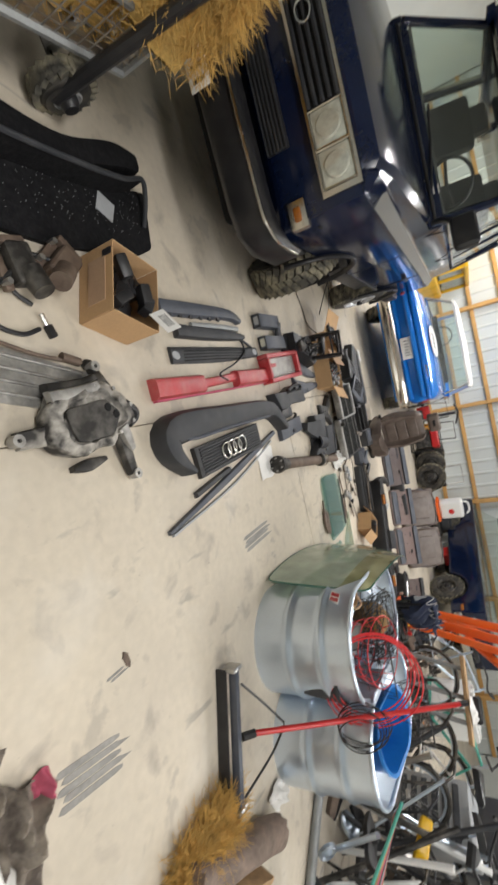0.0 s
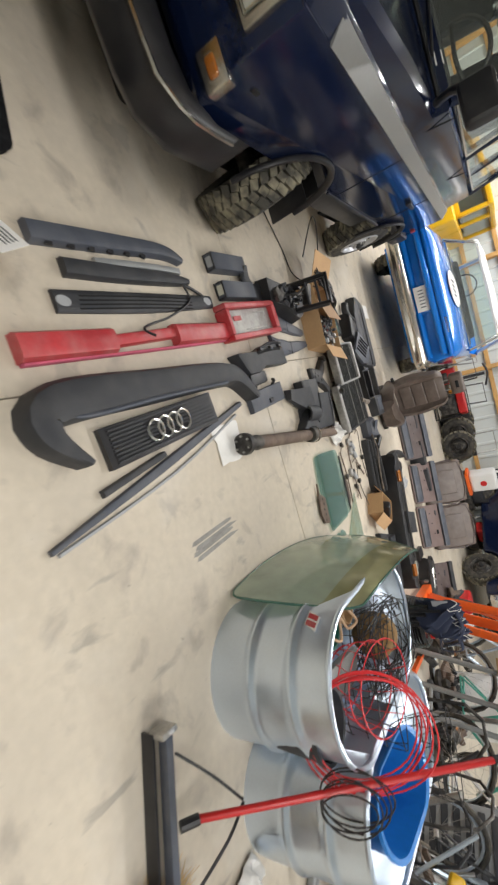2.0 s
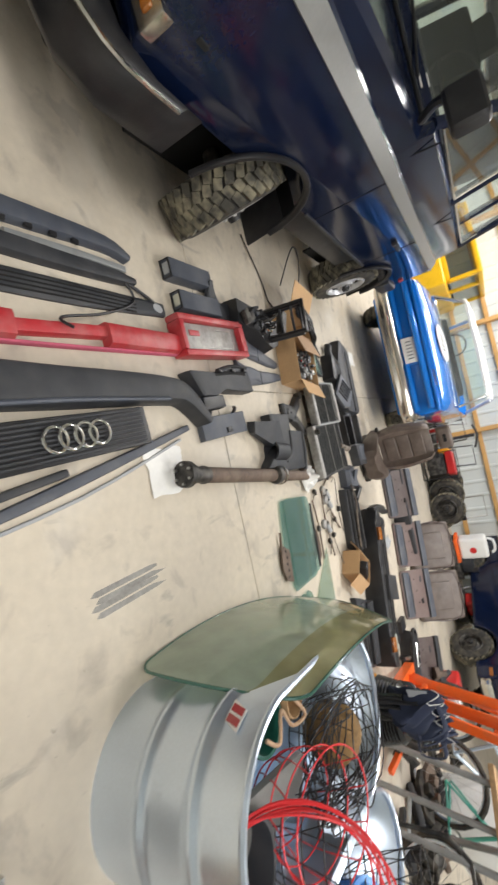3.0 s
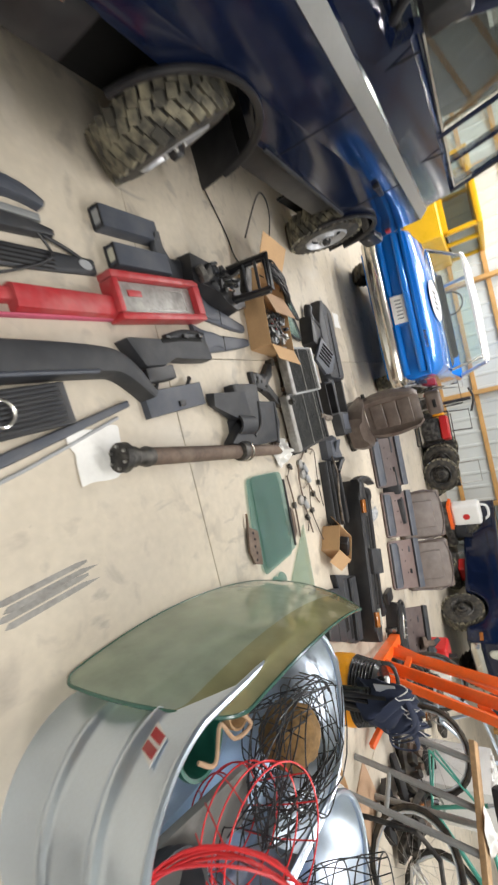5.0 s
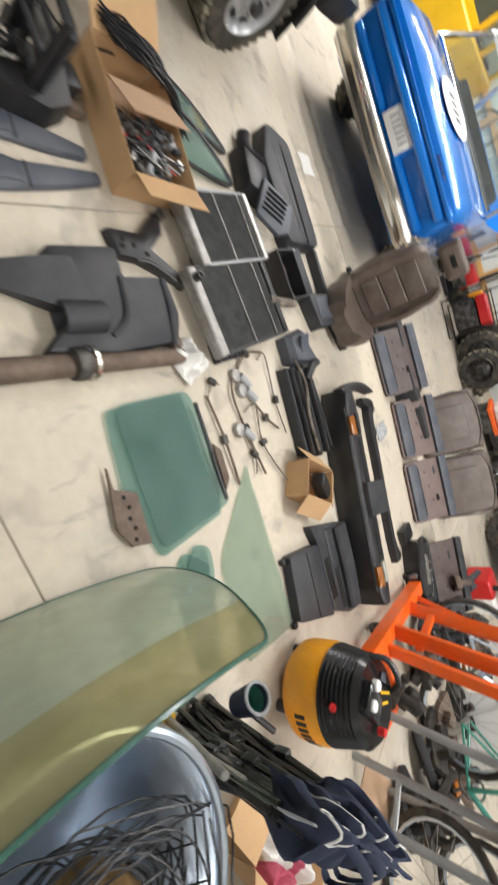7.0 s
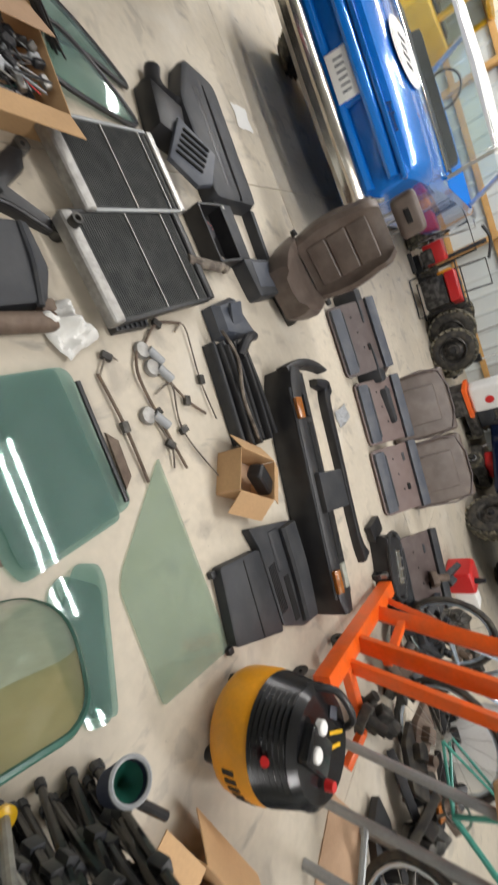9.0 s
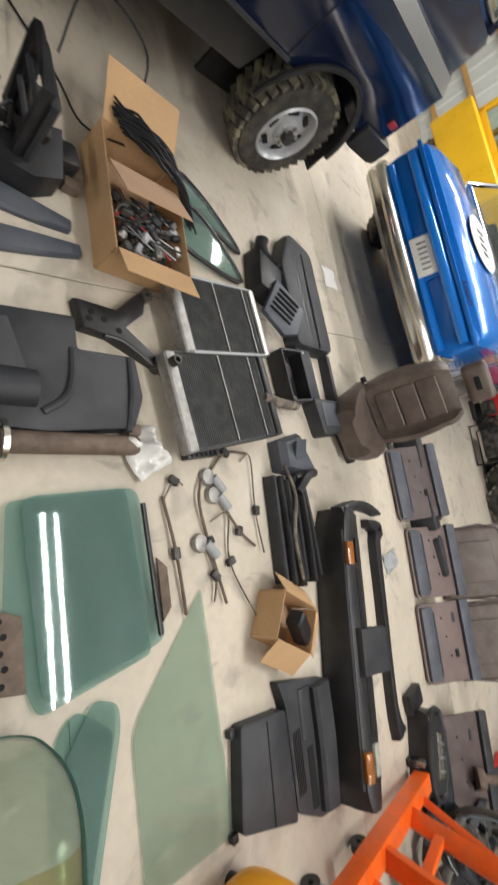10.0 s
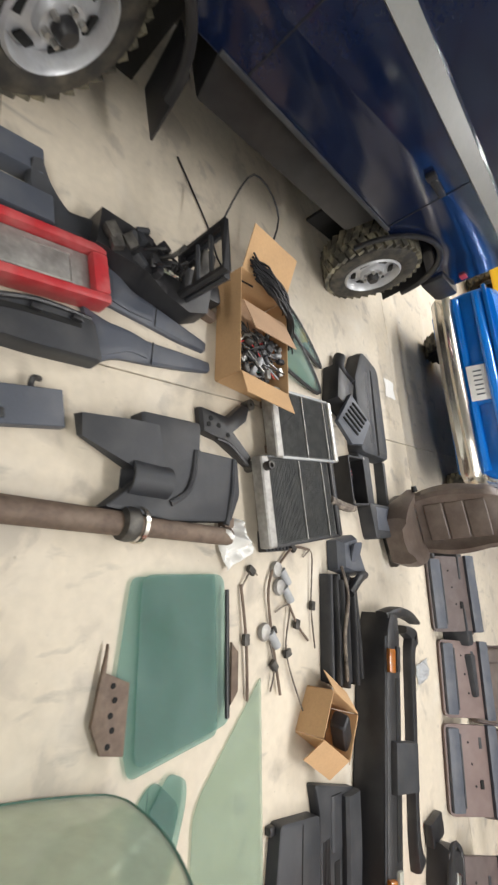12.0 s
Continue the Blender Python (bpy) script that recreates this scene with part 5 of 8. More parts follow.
bm = B()
for k in range(46):
    s0 = rnd.uniform(-0.06, 0.06)
    p = [(-1.07 + s0 + 0.030 * j + rnd.uniform(-0.02, 0.02), 4.58 + 0.085 * j + s0 * 0.4 + rnd.uniform(-0.02, 0.02), (0.19, 0.21, 0.205, 0.20, 0.13, 0.07)[j] + 0.03 * rnd.random()) for j in range(6)]
    tube(bm, p, 0.005, 4, 3)
solid("wiring_harness", bm, "black", Matrix(), "long taped black wiring harness over the box edge", "wiring", kind="stuff")
for pts, lab in (([(-0.98, 4.98, 0.07), (-1.14, 4.96, 0.09), (-1.17, 5.12, 0.05), (-1.08, 5.31, 0.03), (-0.96, 5.45, 0.018), (-0.99, 5.22, 0.04)], "black-framed triangular quarter window lying on the floor"), ([(-0.80, 4.95, 0.06), (-1.00, 5.02, 0.08), (-0.93, 5.24, 0.05), (-0.77, 5.43, 0.018), (-0.76, 5.20, 0.03)], "second black-framed quarter window beside the first")):
    qw = thing("quarter_window", T((pts[0][0], pts[0][1], 0)), lab, "car window", "quarter windows")
    tri = [(x - pts[0][0], y - pts[0][1], z) for x, y, z in pts]
    part("frame", one(tube, tri, 0.013, 6, 4, True), "black", qw)
    part("pane", one(loft, [tri, [(x, y, z + 0.005) for x, y, z in tri]]), "greenglass", qw)
for pts in ([(-1.62, 4.20, 0.01), (-1.35, 4.42, 0.01), (-1.16, 4.52, 0.02), (-1.02, 4.62, 0.15)], [(-1.18, 4.34, 0.2), (-1.50, 4.45, 0.30), (-1.52, 4.75, 0.22), (-1.05, 4.62, 0.18)]):
    solid("cable", one(tube, pts, 0.005, 6), "black", Matrix(), "thin black cable trailing over the floor", "cable", "loose cables")

# radiators
for (x, y, z, ang, sx, sy, lab, k) in ((-0.02, 5.10, 0.08, 10, 0.42, 0.66, "car radiator with dusty black fins lying flat", 0), (-0.42, 5.12, 0.09, 10, 0.36, 0.60, "older car radiator with silver side tank lying flat", 1)):
    rd = thing("radiator", pose(x, y, 0, 0, 0, ang), lab, "radiator", "pair of radiators")
    part("core", one(box, sx, sy - 0.10, 0.04, T((0, 0.0, z)), 0.004), "fin", rd)
    bm = B()
    for i in range(46):
        box(bm, sx - 0.03, 0.002, 0.003, T((0, -sy / 2 + 0.07 + i * (sy - 0.14) / 45, z + 0.0205)))
    tagged(part("fin_block", bm, "fin", rd), kind="stuff")
    part("near_tank", one(box, sx + 0.01, 0.06, 0.07, T((0, -sy / 2 + 0.02, z)), 0.018, 3), "alloy", rd, "pale grey side tank")
    part("far_tank", one(box, sx + 0.01, 0.045, 0.06, T((0, sy / 2 - 0.02, z)), 0.015, 3), "steel" if k else "black", rd)
    for dx in (-sx / 2, sx / 2):
        part("side_rail", one(box, 0.014, sy - 0.08, 0.05, T((dx, 0, z)), 0.003), "grey" if k else "black", rd)
    part("rib", one(box, sx - 0.02, 0.006, 0.006, T((0, -0.02, z + 0.024))), "alloy", rd)
    part("rib", one(box, sx - 0.02, 0.006, 0.006, T((0, 0.2, z + 0.024))), "alloy", rd)
    part("filler_neck", one(lathe, [(0.012, 0), (0.022, 0), (0.022, 0.04), (0.012, 0.04)], 16, T((-sx / 2 + 0.05, -sy / 2 + 0.02, z + 0.03)), True), "greasy", rd)
    for dx in (-0.12, 0.12):
        part("foot", one(box, 0.04, sy - 0.1, z - 0.022, T((dx, 0, (z - 0.022) / 2)), 0.004), "rust", rd)
hb = thing("hose_elbow", T((0.0, 5.50, 0)), "pale rubber hose elbow hanging from the radiator", "hose")
part("hose", one(tube, [(-0.06, -0.13, 0.09), (-0.04, 0.0, 0.10), (-0.05, 0.13, 0.08), (-0.10, 0.20, 0.05), (-0.06, 0.25, 0.03)], 0.026, 10), "cloth", hb)
vb = thing("air_vent", pose(0.20, 4.93, 0, 0, 0, 6), "small black louvred air vent", "vent")
part("case", one(box, 0.10, 0.18, 0.05, T((0, 0, 0.026)), 0.008), "black", vb)
for k in range(6):
    part("louvre", one(box, 0.09, 0.010, 0.014, T((0, -0.07 + k * 0.028, 0.054)), 0.002, 1), "charcoal", vb)

# air duct, side vent, gauge box
dt = thing("air_duct", T((-0.93, 5.62, 0)), "black plastic heater duct with an upright neck", "air duct")
part("neck", one(tube, [(-0.20, 0.05, 0.05), (-0.12, 0.02, 0.05), (-0.05, 0.04, 0.06), (0.02, 0.08, 0.10)], 0.042, 10, 5, flat=0.7), "black", dt)
part("mouth", one(pad, [(-0.06, -0.10), (0.20, -0.14), (0.26, 0.06), (0.02, 0.12)], 0.12, 0.7), "black", dt)
sv = thing("speaker_panel", pose(-0.61, 5.63, 0.12, 10, 10, -35), "slate blue louvred speaker panel propped on a duct", "vent")
part("panel", one(pad, [(-0.13, -0.12), (0.12, -0.10), (0.15, 0.08), (0.08, 0.15), (-0.10, 0.12)], 0.03, 0.92), "slate", sv)
for k in range(5):
    part("louvre", one(box, 0.014, 0.16, 0.012, T((-0.08 + k * 0.036, 0.0, 0.033)), 0.003, 1), "gap_shade", sv)
gx = thing("gauge_box", pose(-0.23, 5.70, 0, 0, 0, 8), "black instrument box with a dial", "gauge")
for x, y, sx, sy in ((-0.15, 0, 0.015, 0.2), (0.15, 0, 0.015, 0.2), (0, -0.1, 0.3, 0.015), (0, 0.1, 0.3, 0.015)):
    part("side", one(box, sx, sy, 0.11, T((x, y, 0.056)), 0.003, 1), "black", gx)
part("bottom", one(box, 0.28, 0.18, 0.02, T((0, 0, 0.012))), "gap_shade", gx)
part("dial", one(lathe, [(0.055, 0), (0.055, 0.02), (0, 0.02)], 24, T((-0.05, 0, 0.025))), "ink", gx)
for k in range(10):
    part("dial_mark", one(box, 0.004, 0.012, 0.002, T((-0.05, 0, 0.046)) @ Matrix.Rotation(k * 0.5, 4, "Z") @ T((0, 0.042, 0))), "redlens", gx)

# dashboard top with opening
dp = thing("dashboard_shell", pose(-0.58, 6.0, 0, 0, 0, 3), "long charcoal dashboard shell with a square opening", "dashboard")
for nm, o, hh in (("shell_end", rc([(-0.69, -0.06), (-0.42, -0.22), (0.13, -0.215), (0.13, 0.205), (-0.62, 0.19)], 0.05), 0.11), ("front_rail", [(0.12, -0.21), (0.47, -0.16), (0.47, -0.03), (0.12, -0.05)], 0.07), ("back_rail", [(0.12, 0.165), (0.47, 0.165), (0.47, 0.205), (0.12, 0.205)], 0.07), ("pod", rc([(0.455, -0.165), (0.69, -0.11), (0.67, 0.18), (0.455, 0.205)], 0.03), 0.10)):
    part(nm, one(pad, o, hh, 0.9), "charcoal", dp)
part("crease", one(tube, [(-0.55, 0.04, 0.106), (-0.2, 0.03, 0.112), (0.11, 0.03, 0.108)], 0.010, 6), "black", dp)
part("deck_groove", one(box, 0.55, 0.05, 0.006, T((-0.24, -0.05, 0.1085)), 0.002), "black", dp)
part("pod_recess", one(box, 0.15, 0.18, 0.01, T((0.555, 0.0, 0.098)), 0.004), "slate", dp)
part("screw", one(cyl, 0.010, 0.010, 0.008, T((0.155, -0.14, 0.066)), 8), "steel", dp)
lint = random.Random(8)
bm = B()
for k in range(170):
    f, g = lint.random(), lint.random()
    x, y = -1.0 - 0.26 * g + 0.24 * f, 1.16 + 0.90 * g
    box(bm, lint.uniform(0.0015, 0.0045), lint.uniform(0.001, 0.003), 0.001, T((x, y, 0.0312)) @ Matrix.Rotation(lint.uniform(0, 3), 4, "Z"))
solid("lint_specks", bm, "tape", Matrix(), "pale lint specks on the black trunk liner", "lint", kind="stuff")
crumple("paper_sheet", -1.24, 6.62, 0.16, 0.20, 0.004, 12, 8, "white sheet of paper on the floor")

# door glasses
def pane(outline, z, label, glazing="greenglass", th=0.005):
    g = thing("door_glass", T((0, 0, z)), label, "glass pane", "loose door glasses")
    bm = bmesh.new()
    prism(bm, outline, 0, th, None, 0.0015, 1)
    part("pane", bm, glazing, g)
    return g


g1 = pane(rc([(0.38, 4.165), (0.36, 4.56), (0.93, 4.60), (0.975, 4.22), (0.74, 4.14)], 0.03), 0.012, "green tinted door glass lying flat on another")
part("lift_bracket", one(pad, [(0.58, 4.10), (0.66, 4.10), (0.70, 4.19), (0.90, 4.19), (0.88, 4.11), (0.80, 4.07), (0.72, 4.08)], 0.014, 0.95), "rust", g1, "brown lift bracket with holes")
for k in range(5):
    part("bracket_hole", one(lathe, [(0.009, 0), (0.009, 0.002), (0, 0.002)], 10, T((0.70 + 0.04 * k, 4.13 + 0.01 * (k % 2), 0.0135))), "gap_shade", g1)
g2 = pane(rc([(0.37, 4.20), (0.36, 4.60), (0.90, 4.66), (0.95, 4.23)], 0.05), 0.022, "green tinted door glass on top of the pair")
part("lift_bracket", one(pad, [(0.62, 4.65), (0.66, 4.69), (0.80, 4.69), (0.84, 4.65)], 0.012, 0.95), "rust", g2)
part("seal_strip", one(strip, [(0.42, 4.615, 0.006), (0.88, 4.635, 0.006)], 0.018, 0.01), "black", g2)
pane(rc([(1.0, 4.33), (1.03, 4.28), (1.12, 4.24), (1.47, 4.24), (1.50, 4.32), (1.10, 4.44)], 0.03), 0.006, "small green quarter glass lying flat")
pane(rc([(0.99, 4.38), (1.03, 4.46), (1.10, 4.46), (1.50, 4.34), (1.44, 4.26), (1.13, 4.27)], 0.03), 0.014, "small green quarter glass overlapping its twin")
pane(rc([(0.77, 4.86), (1.10, 4.53), (1.16, 4.50), (1.60, 4.50), (1.64, 4.88)], 0.02), 0.006, "large pointed pale green side glass lying flat", "paleglass")

# window regulators
rg = [[(0.40, 4.72), (0.62, 4.75), (0.85, 4.77)], [(0.36, 4.83), (0.34, 4.78), (0.42, 4.72)], [(0.30, 4.96), (0.42, 4.90), (0.60, 4.93), (0.86, 4.98)], [(0.26, 5.20), (0.24, 5.27), (0.50, 5.26), (0.70, 5.27)],
      [(0.22, 5.26), (0.22, 5.10), (0.30, 5.0)], [(0.52, 4.96), (0.50, 5.06), (0.70, 5.04), (0.95, 5.15)], [(0.66, 5.22), (0.58, 5.12), (0.46, 5.05)], [(0.60, 4.90), (0.74, 4.94), (0.84, 4.92)]]
for k, way in enumerate(rg):
    w = thing("window_regulator", Matrix(), "thin steel window regulator rail with cables and slider", "window regulator", "window regulators")
    part("rail", one(tube, [(x, y, 0.012 + 0.008 * (j % 2)) for j, (x, y) in enumerate(way)], 0.0065 if k % 2 == 0 else 0.004, 6), "rust" if k % 2 == 0 else "cloth", w)
    x, y = way[len(way) // 2]
    part("slider", one(box, 0.045, 0.032, 0.022, T((x, y, 0.018)) @ Matrix.Rotation(k, 4, "Z"), 0.005), "greasy", w)
for x, y in ((0.33, 4.97), (0.41, 4.99), (0.60, 4.88)):
    mo = thing("regulator_motor", pose(x, y, 0, 0, 0, 40), "pale alloy window motor of a regulator", "motor", "window motors")
    part("gear_case", one(lathe, [(0.035, 0), (0.04, 0.01), (0.034, 0.025), (0.012, 0.03), (0, 0.03)], 18), "alloy", mo)
    part("motor_can", one(cyl, 0.02, 0.02, 0.08, T((0.02, 0.02, 0.022)) @ Matrix.Rotation(radians(90), 4, "Y"), 14), "tape", mo)

# stack of black channels and ducts
bs = thing("duct_piece", pose(0.24, 5.58, 0, 0, 0, 8), "crumpled slate plastic duct piece on the stack", "air duct")
part("duct", one(pad, [(-0.10, -0.11), (0.06, -0.13), (0.10, 0.0), (0.13, 0.16), (-0.02, 0.10), (-0.12, 0.08)], 0.11, 0.55), "slate", bs)
part("fold", one(box, 0.16, 0.10, 0.02, T((0.0, 0.0, 0.11)) @ Matrix.Rotation(radians(20), 4, "Y"), 0.008), "slate", bs)
for k in range(8):
    st = thing("channel_piece", pose(0.61 + 0.015 * (k % 3), 5.37 + 0.035 * k, 0.0, 0, 0, -3 + 2.0 * (k % 4)), "black plastic guide channel in a loose stack", "trim strip", "stack of black channels")
    part("channel", one(strip, [(-0.27, 0, 0), (0, 0.01 * (k % 2), 0), (0.25, 0, 0)], 0.03, 0.07 + 0.02 * (k % 3)), "black" if k % 3 else "charcoal", st)
tube_st = thing("rubber_seal", Matrix(), "grey rubber door seal over the black channels", "seal")
part("seal", one(tube, [(0.30, 5.42, 0.11), (0.45, 5.46, 0.12), (0.65, 5.40, 0.12), (0.86, 5.44, 0.10)], 0.009, 6), "cloth", tube_st)
eh = thing("elbow_hose", Matrix(), "black bent intake hose on the channel stack", "hose")
part("hose", one(tube, [(0.44, 5.50, 0.11), (0.36, 5.60, 0.12), (0.34, 5.70, 0.10)], 0.025, 10), "black", eh)

bx3 = carton(pose(1.01, 5.27, 0, 0, 0, 58), 0.25, 0.20, 0.15, "open cardboard box lying open with a black lamp inside", ((0, 0.12, 130), (1, 0.11, 118), (2, 0.12, 135)))
part("label_patch", one(box, 0.003, 0.10, 0.06, T((0.127, 0.0, 0.08))), "paper", bx3)
part("yellow_patch", one(box, 0.004, 0.035, 0.03, T((0.1275, -0.02, 0.07))), "yellow", bx3)
bm = B()
box(bm, 0.18, 0.08, 0.08, T((0.02, 0.0, 0.12)) @ Matrix.Rotation(radians(18), 4, "Y"), 0.025, 3)
solid("fog_lamp", bm, "black", pose(1.03, 5.30, 0, 0, 0, 40), "black plastic lamp sticking out of the box", "lamp")

# front bumper with amber lamps
fbp = thing("front_bumper", T((0, 0, 0)), "black front bumper with amber turn signals lying on the floor", "bumper")
def bz(f, off):
    """The bumper's line: gently bowed, f from 0 to 1."""
    return (0.56 + 1.36 * f, 5.88 - 0.28 * f + off)
bm = B()
strip(bm, [(*bz(f, 0.0), 0) for f in (0, 0.1, 0.3, 0.5, 0.7, 0.9, 1.0)], [0.10, 0.19, 0.21, 0.21, 0.21, 0.19, 0.10], 0.19, 4)
part("face_bar", bm, "black", fbp)
bm = B()
strip(bm, [(*bz(f, 0.155), 0.0) for f in (0.03, 0.3, 0.5, 0.7, 0.98)], 0.06, 0.13, 4)
part("rub_moulding", bm, "charcoal", fbp)
part("inner_recess", one(strip, [(*bz(f, 0.105), 0.08) for f in (0.08, 0.5, 0.93)], 0.03, 0.08), "gap_shade", fbp)
part("end_wing", one(strip, [(0.58, 5.82, 0.10), (0.55, 5.98, 0.12), (0.58, 6.15, 0.12), (0.63, 6.28, 0.11)], [0.08, 0.06, 0.05, 0.02], 0.07), "black", fbp)
for fa, fc in ((0.24, 0.46), (0.60, 0.79)):
    part("air_slot", one(strip, [(*bz(fa, 0.012), 0.168), (*bz((fa + fc) / 2, 0.012), 0.168), (*bz(fc, 0.012), 0.168)], 0.05, 0.026), "gap_shade", fbp)
part("face_ridge", one(tube, [(*bz(f, -0.085), 0.165) for f in (0.08, 0.3, 0.5, 0.7, 0.92)], 0.009, 6), "charcoal", fbp)
part("plate_mount", one(pad, [(-0.11, -0.10), (0.11, -0.10), (0.12, 0.18), (-0.10, 0.18)], 0.05, 0.9, 0.17, pose(*bz(0.53, 0.04), 0, 0, 0, -11)), "charcoal", fbp)
for f in (0.17, 0.86):
    am = part("turn_signal", one(box, 0.12, 0.045, 0.05, pose(*bz(f, -0.062), 0.180, 22, 0, -11), 0.006), "amber", fbp, "amber turn signal lens")
    part("fog_lens", one(box, 0.13, 0.045, 0.04, pose(*bz(f, 0.012), 0.183, 0, 0, -11), 0.006), "lamplens" if f > 0.5 else "black", fbp, "square clear fog lamp")
sp = thing("spoiler_strip", Matrix(), "long glossy black bumper spoiler strip", "trim strip")
part("strip", one(strip, [(0.68, 6.34, 0), (0.74, 6.50, 0), (0.82, 6.43, 0), (1.2, 6.35, 0), (1.75, 6.24, 0), (1.92, 6.26, 0)], [0.05, 0.11, 0.09, 0.07, 0.06, 0.12], 0.06), "black", sp)
bag = crumple("plastic_bag", 0.98, 6.68, 0.12, 0.22, 0.03, 21, 10, "clear plastic bag with small hardware", "tape", "bag")

# flat black drawers
for k, (ox, oy, shape, hh) in enumerate(((1.52, 5.05, [(-0.22, -0.12), (-0.17, 0.155), (0.245, 0.135), (0.11, -0.18)], 0.06), (1.58, 5.38, [(-0.34, -0.19), (-0.23, 0.18), (0.29, 0.08), (0.27, -0.02), (0.17, -0.175), (-0.22, -0.16)], 0.05))):
    q = thing("storage_tray", T((ox, oy, 0)), "flat charcoal plastic parcel tray with a raised bar and slot" if k else "small charcoal plastic tray lid with a crease", "tray", "charcoal trays")
    part("shell", one(pad, rc(shape, 0.02, 3), hh, 0.96), "charcoal", q)
    if k:
        part("raised_bar", one(strip, [(-0.24, 0.09, 0.045), (0.0, 0.075, 0.045), (0.25, 0.03, 0.045)], [0.13, 0.13, 0.11], 0.045), "charcoal", q)
        part("dark_slot", one(strip, [(-0.02, -0.035, 0.045), (0.10, -0.045, 0.045), (0.21, -0.055, 0.045)], 0.05, 0.008), "gap_shade", q)
        part("step", one(strip, [(-0.26, -0.02, 0.04), (-0.15, -0.03, 0.04), (-0.06, -0.035, 0.04)], 0.09, 0.02), "charcoal", q)
        for j in range(5):
            part("vent_rib", one(tube, [(-0.12, -0.14 + 0.012 * j, 0.05), (0.12, -0.155 + 0.012 * j, 0.05)], 0.004, 5, smooth=False), "black", q)
    else:
        part("groove", one(box, 0.36, 0.006, 0.003, T((0.0, 0.01, hh + 0.0005)) @ Matrix.Rotation(radians(-5), 4, "Z")), "gap_shade", q)
        for xx, yy in ((-0.2, -0.14), (0.12, -0.19)):
            part("corner_tab", one(box, 0.03, 0.03, 0.03, T((xx, yy, 0.016)), 0.005), "black", q)

# head-lamp unit
hl = thing("headlamp_unit", pose(2.12, 6.52, 0, 0, 0, -25), "black headlamp unit with silver reflector lying face up", "headlight")
part("shell", one(pad, [(-0.20, -0.14), (0.22, -0.12), (0.25, 0.10), (0.0, 0.16), (-0.22, 0.10)], 0.14, 0.8), "black", hl)
part("reflector", one(box, 0.24, 0.09, 0.04, T((0.02, 0.0, 0.135)), 0.015, 3), "chrome", hl)
part("rim", one(tube, [(-0.18, -0.10, 0.13), (0.19, -0.10, 0.13), (0.21, 0.09, 0.13), (-0.18, 0.09, 0.13)], 0.016, 8, 4, True), "black", hl)
for k in range(3):
    part("lens_rib", one(box, 0.012, 0.09, 0.01, T((-0.04 + 0.07 * k, 0, 0.155)), 0.002, 1), "steel", hl)
part("bracket", one(box, 0.12, 0.20, 0.05, T((-0.26, -0.10, 0.03)) @ Matrix.Rotation(0.5, 4, "Z"), 0.01), "black", hl)

# door trim panels leaning back
def door_panel(x, y, w, ang, tilt, body, band, label, h=0.44):
    q = thing("door_panel", pose(x, y, 0.0, 0, 0, ang) @ Matrix.Rotation(radians(tilt), 4, "X"), label, "door panel", "door trim panels")
    part("panel", one(pad, rc([(-w / 2, 0), (w / 2, 0), (w / 2, h), (-w / 2, h)], 0.05), 0.03, 0.96), body, q)
    part("top_rail", one(box, w + 0.02, 0.085, 0.045, T((0, h - 0.03, 0.035)), 0.014), band, q)
    part("lower_pocket", one(box, w * 0.92, 0.10, 0.04, T((0, 0.065, 0.036)), 0.015), band, q)
    part("pocket_lip", one(box, w * 0.80, 0.012, 0.02, T((0, 0.118, 0.046)), 0.004), "charcoal", q)
    part("handle_recess", one(box, 0.055, 0.03, 0.01, T((w * 0.16, h * 0.66, 0.032)), 0.004), "gap_shade", q)
    for k in range(3):
        part("clip_hole", one(lathe, [(0.008, 0), (0.008, 0.002), (0, 0.002)], 10, T((-w * 0.3 + k * 0.13, h * 0.45 + 0.02 * k, 0.0305))), "gap_shade", q)
    part("lamp_recess", one(box, 0.07, 0.025, 0.006, T((-w * 0.30, h * 0.70, 0.031)), 0.003), "charcoal", q)
    return q


door_panel(0.45, 6.98, 0.58, 0, 33, "brown_trim", "slate", "dark brown door panel with slate top rail, leaning back")
door_panel(1.06, 7.02, 0.53, -6, 31, "mauve", "slate", "brown rear door panel with clip holes, leaning back")
door_panel(1.62, 6.91, 0.54, -8, 31, "mauve", "slate", "mauve-brown door panel with slate rail, leaning back")
door_panel(2.36, 6.66, 0.64, -14, 20, "brown_trim", "charcoal", "dark brown door panel lying behind the headlamp unit", 0.56)
for x, y, z in ((0.2, 7.28, 0.1), (0.7, 7.28, 0.1), (1.06, 7.29, 0.1), (1.64, 7.29, 0.1), (2.44, 7.0, 0.055)):
    solid("foam_block", one(box, 0.3, 0.14, 2 * z, T((x, y, z)), 0.02), "charcoal", Matrix(), "dark foam block propping a door panel", "foam block", "blocks behind the panels")
ap = thing("armrest_pull", pose(0.62, 7.55, 0.0, 0, 0, 5), "brown door pull with a deep grip opening", "door pull")
part("grip", one(tube, [(-0.13, 0, 0.04), (-0.13, 0.02, 0.14), (0.13, 0.02, 0.14), (0.13, 0, 0.04)], 0.03, 8, 4, True), "brown_trim", ap)
part("base", one(box, 0.34, 0.08, 0.05, T((0, 0, 0.026)), 0.015), "brown_trim", ap)

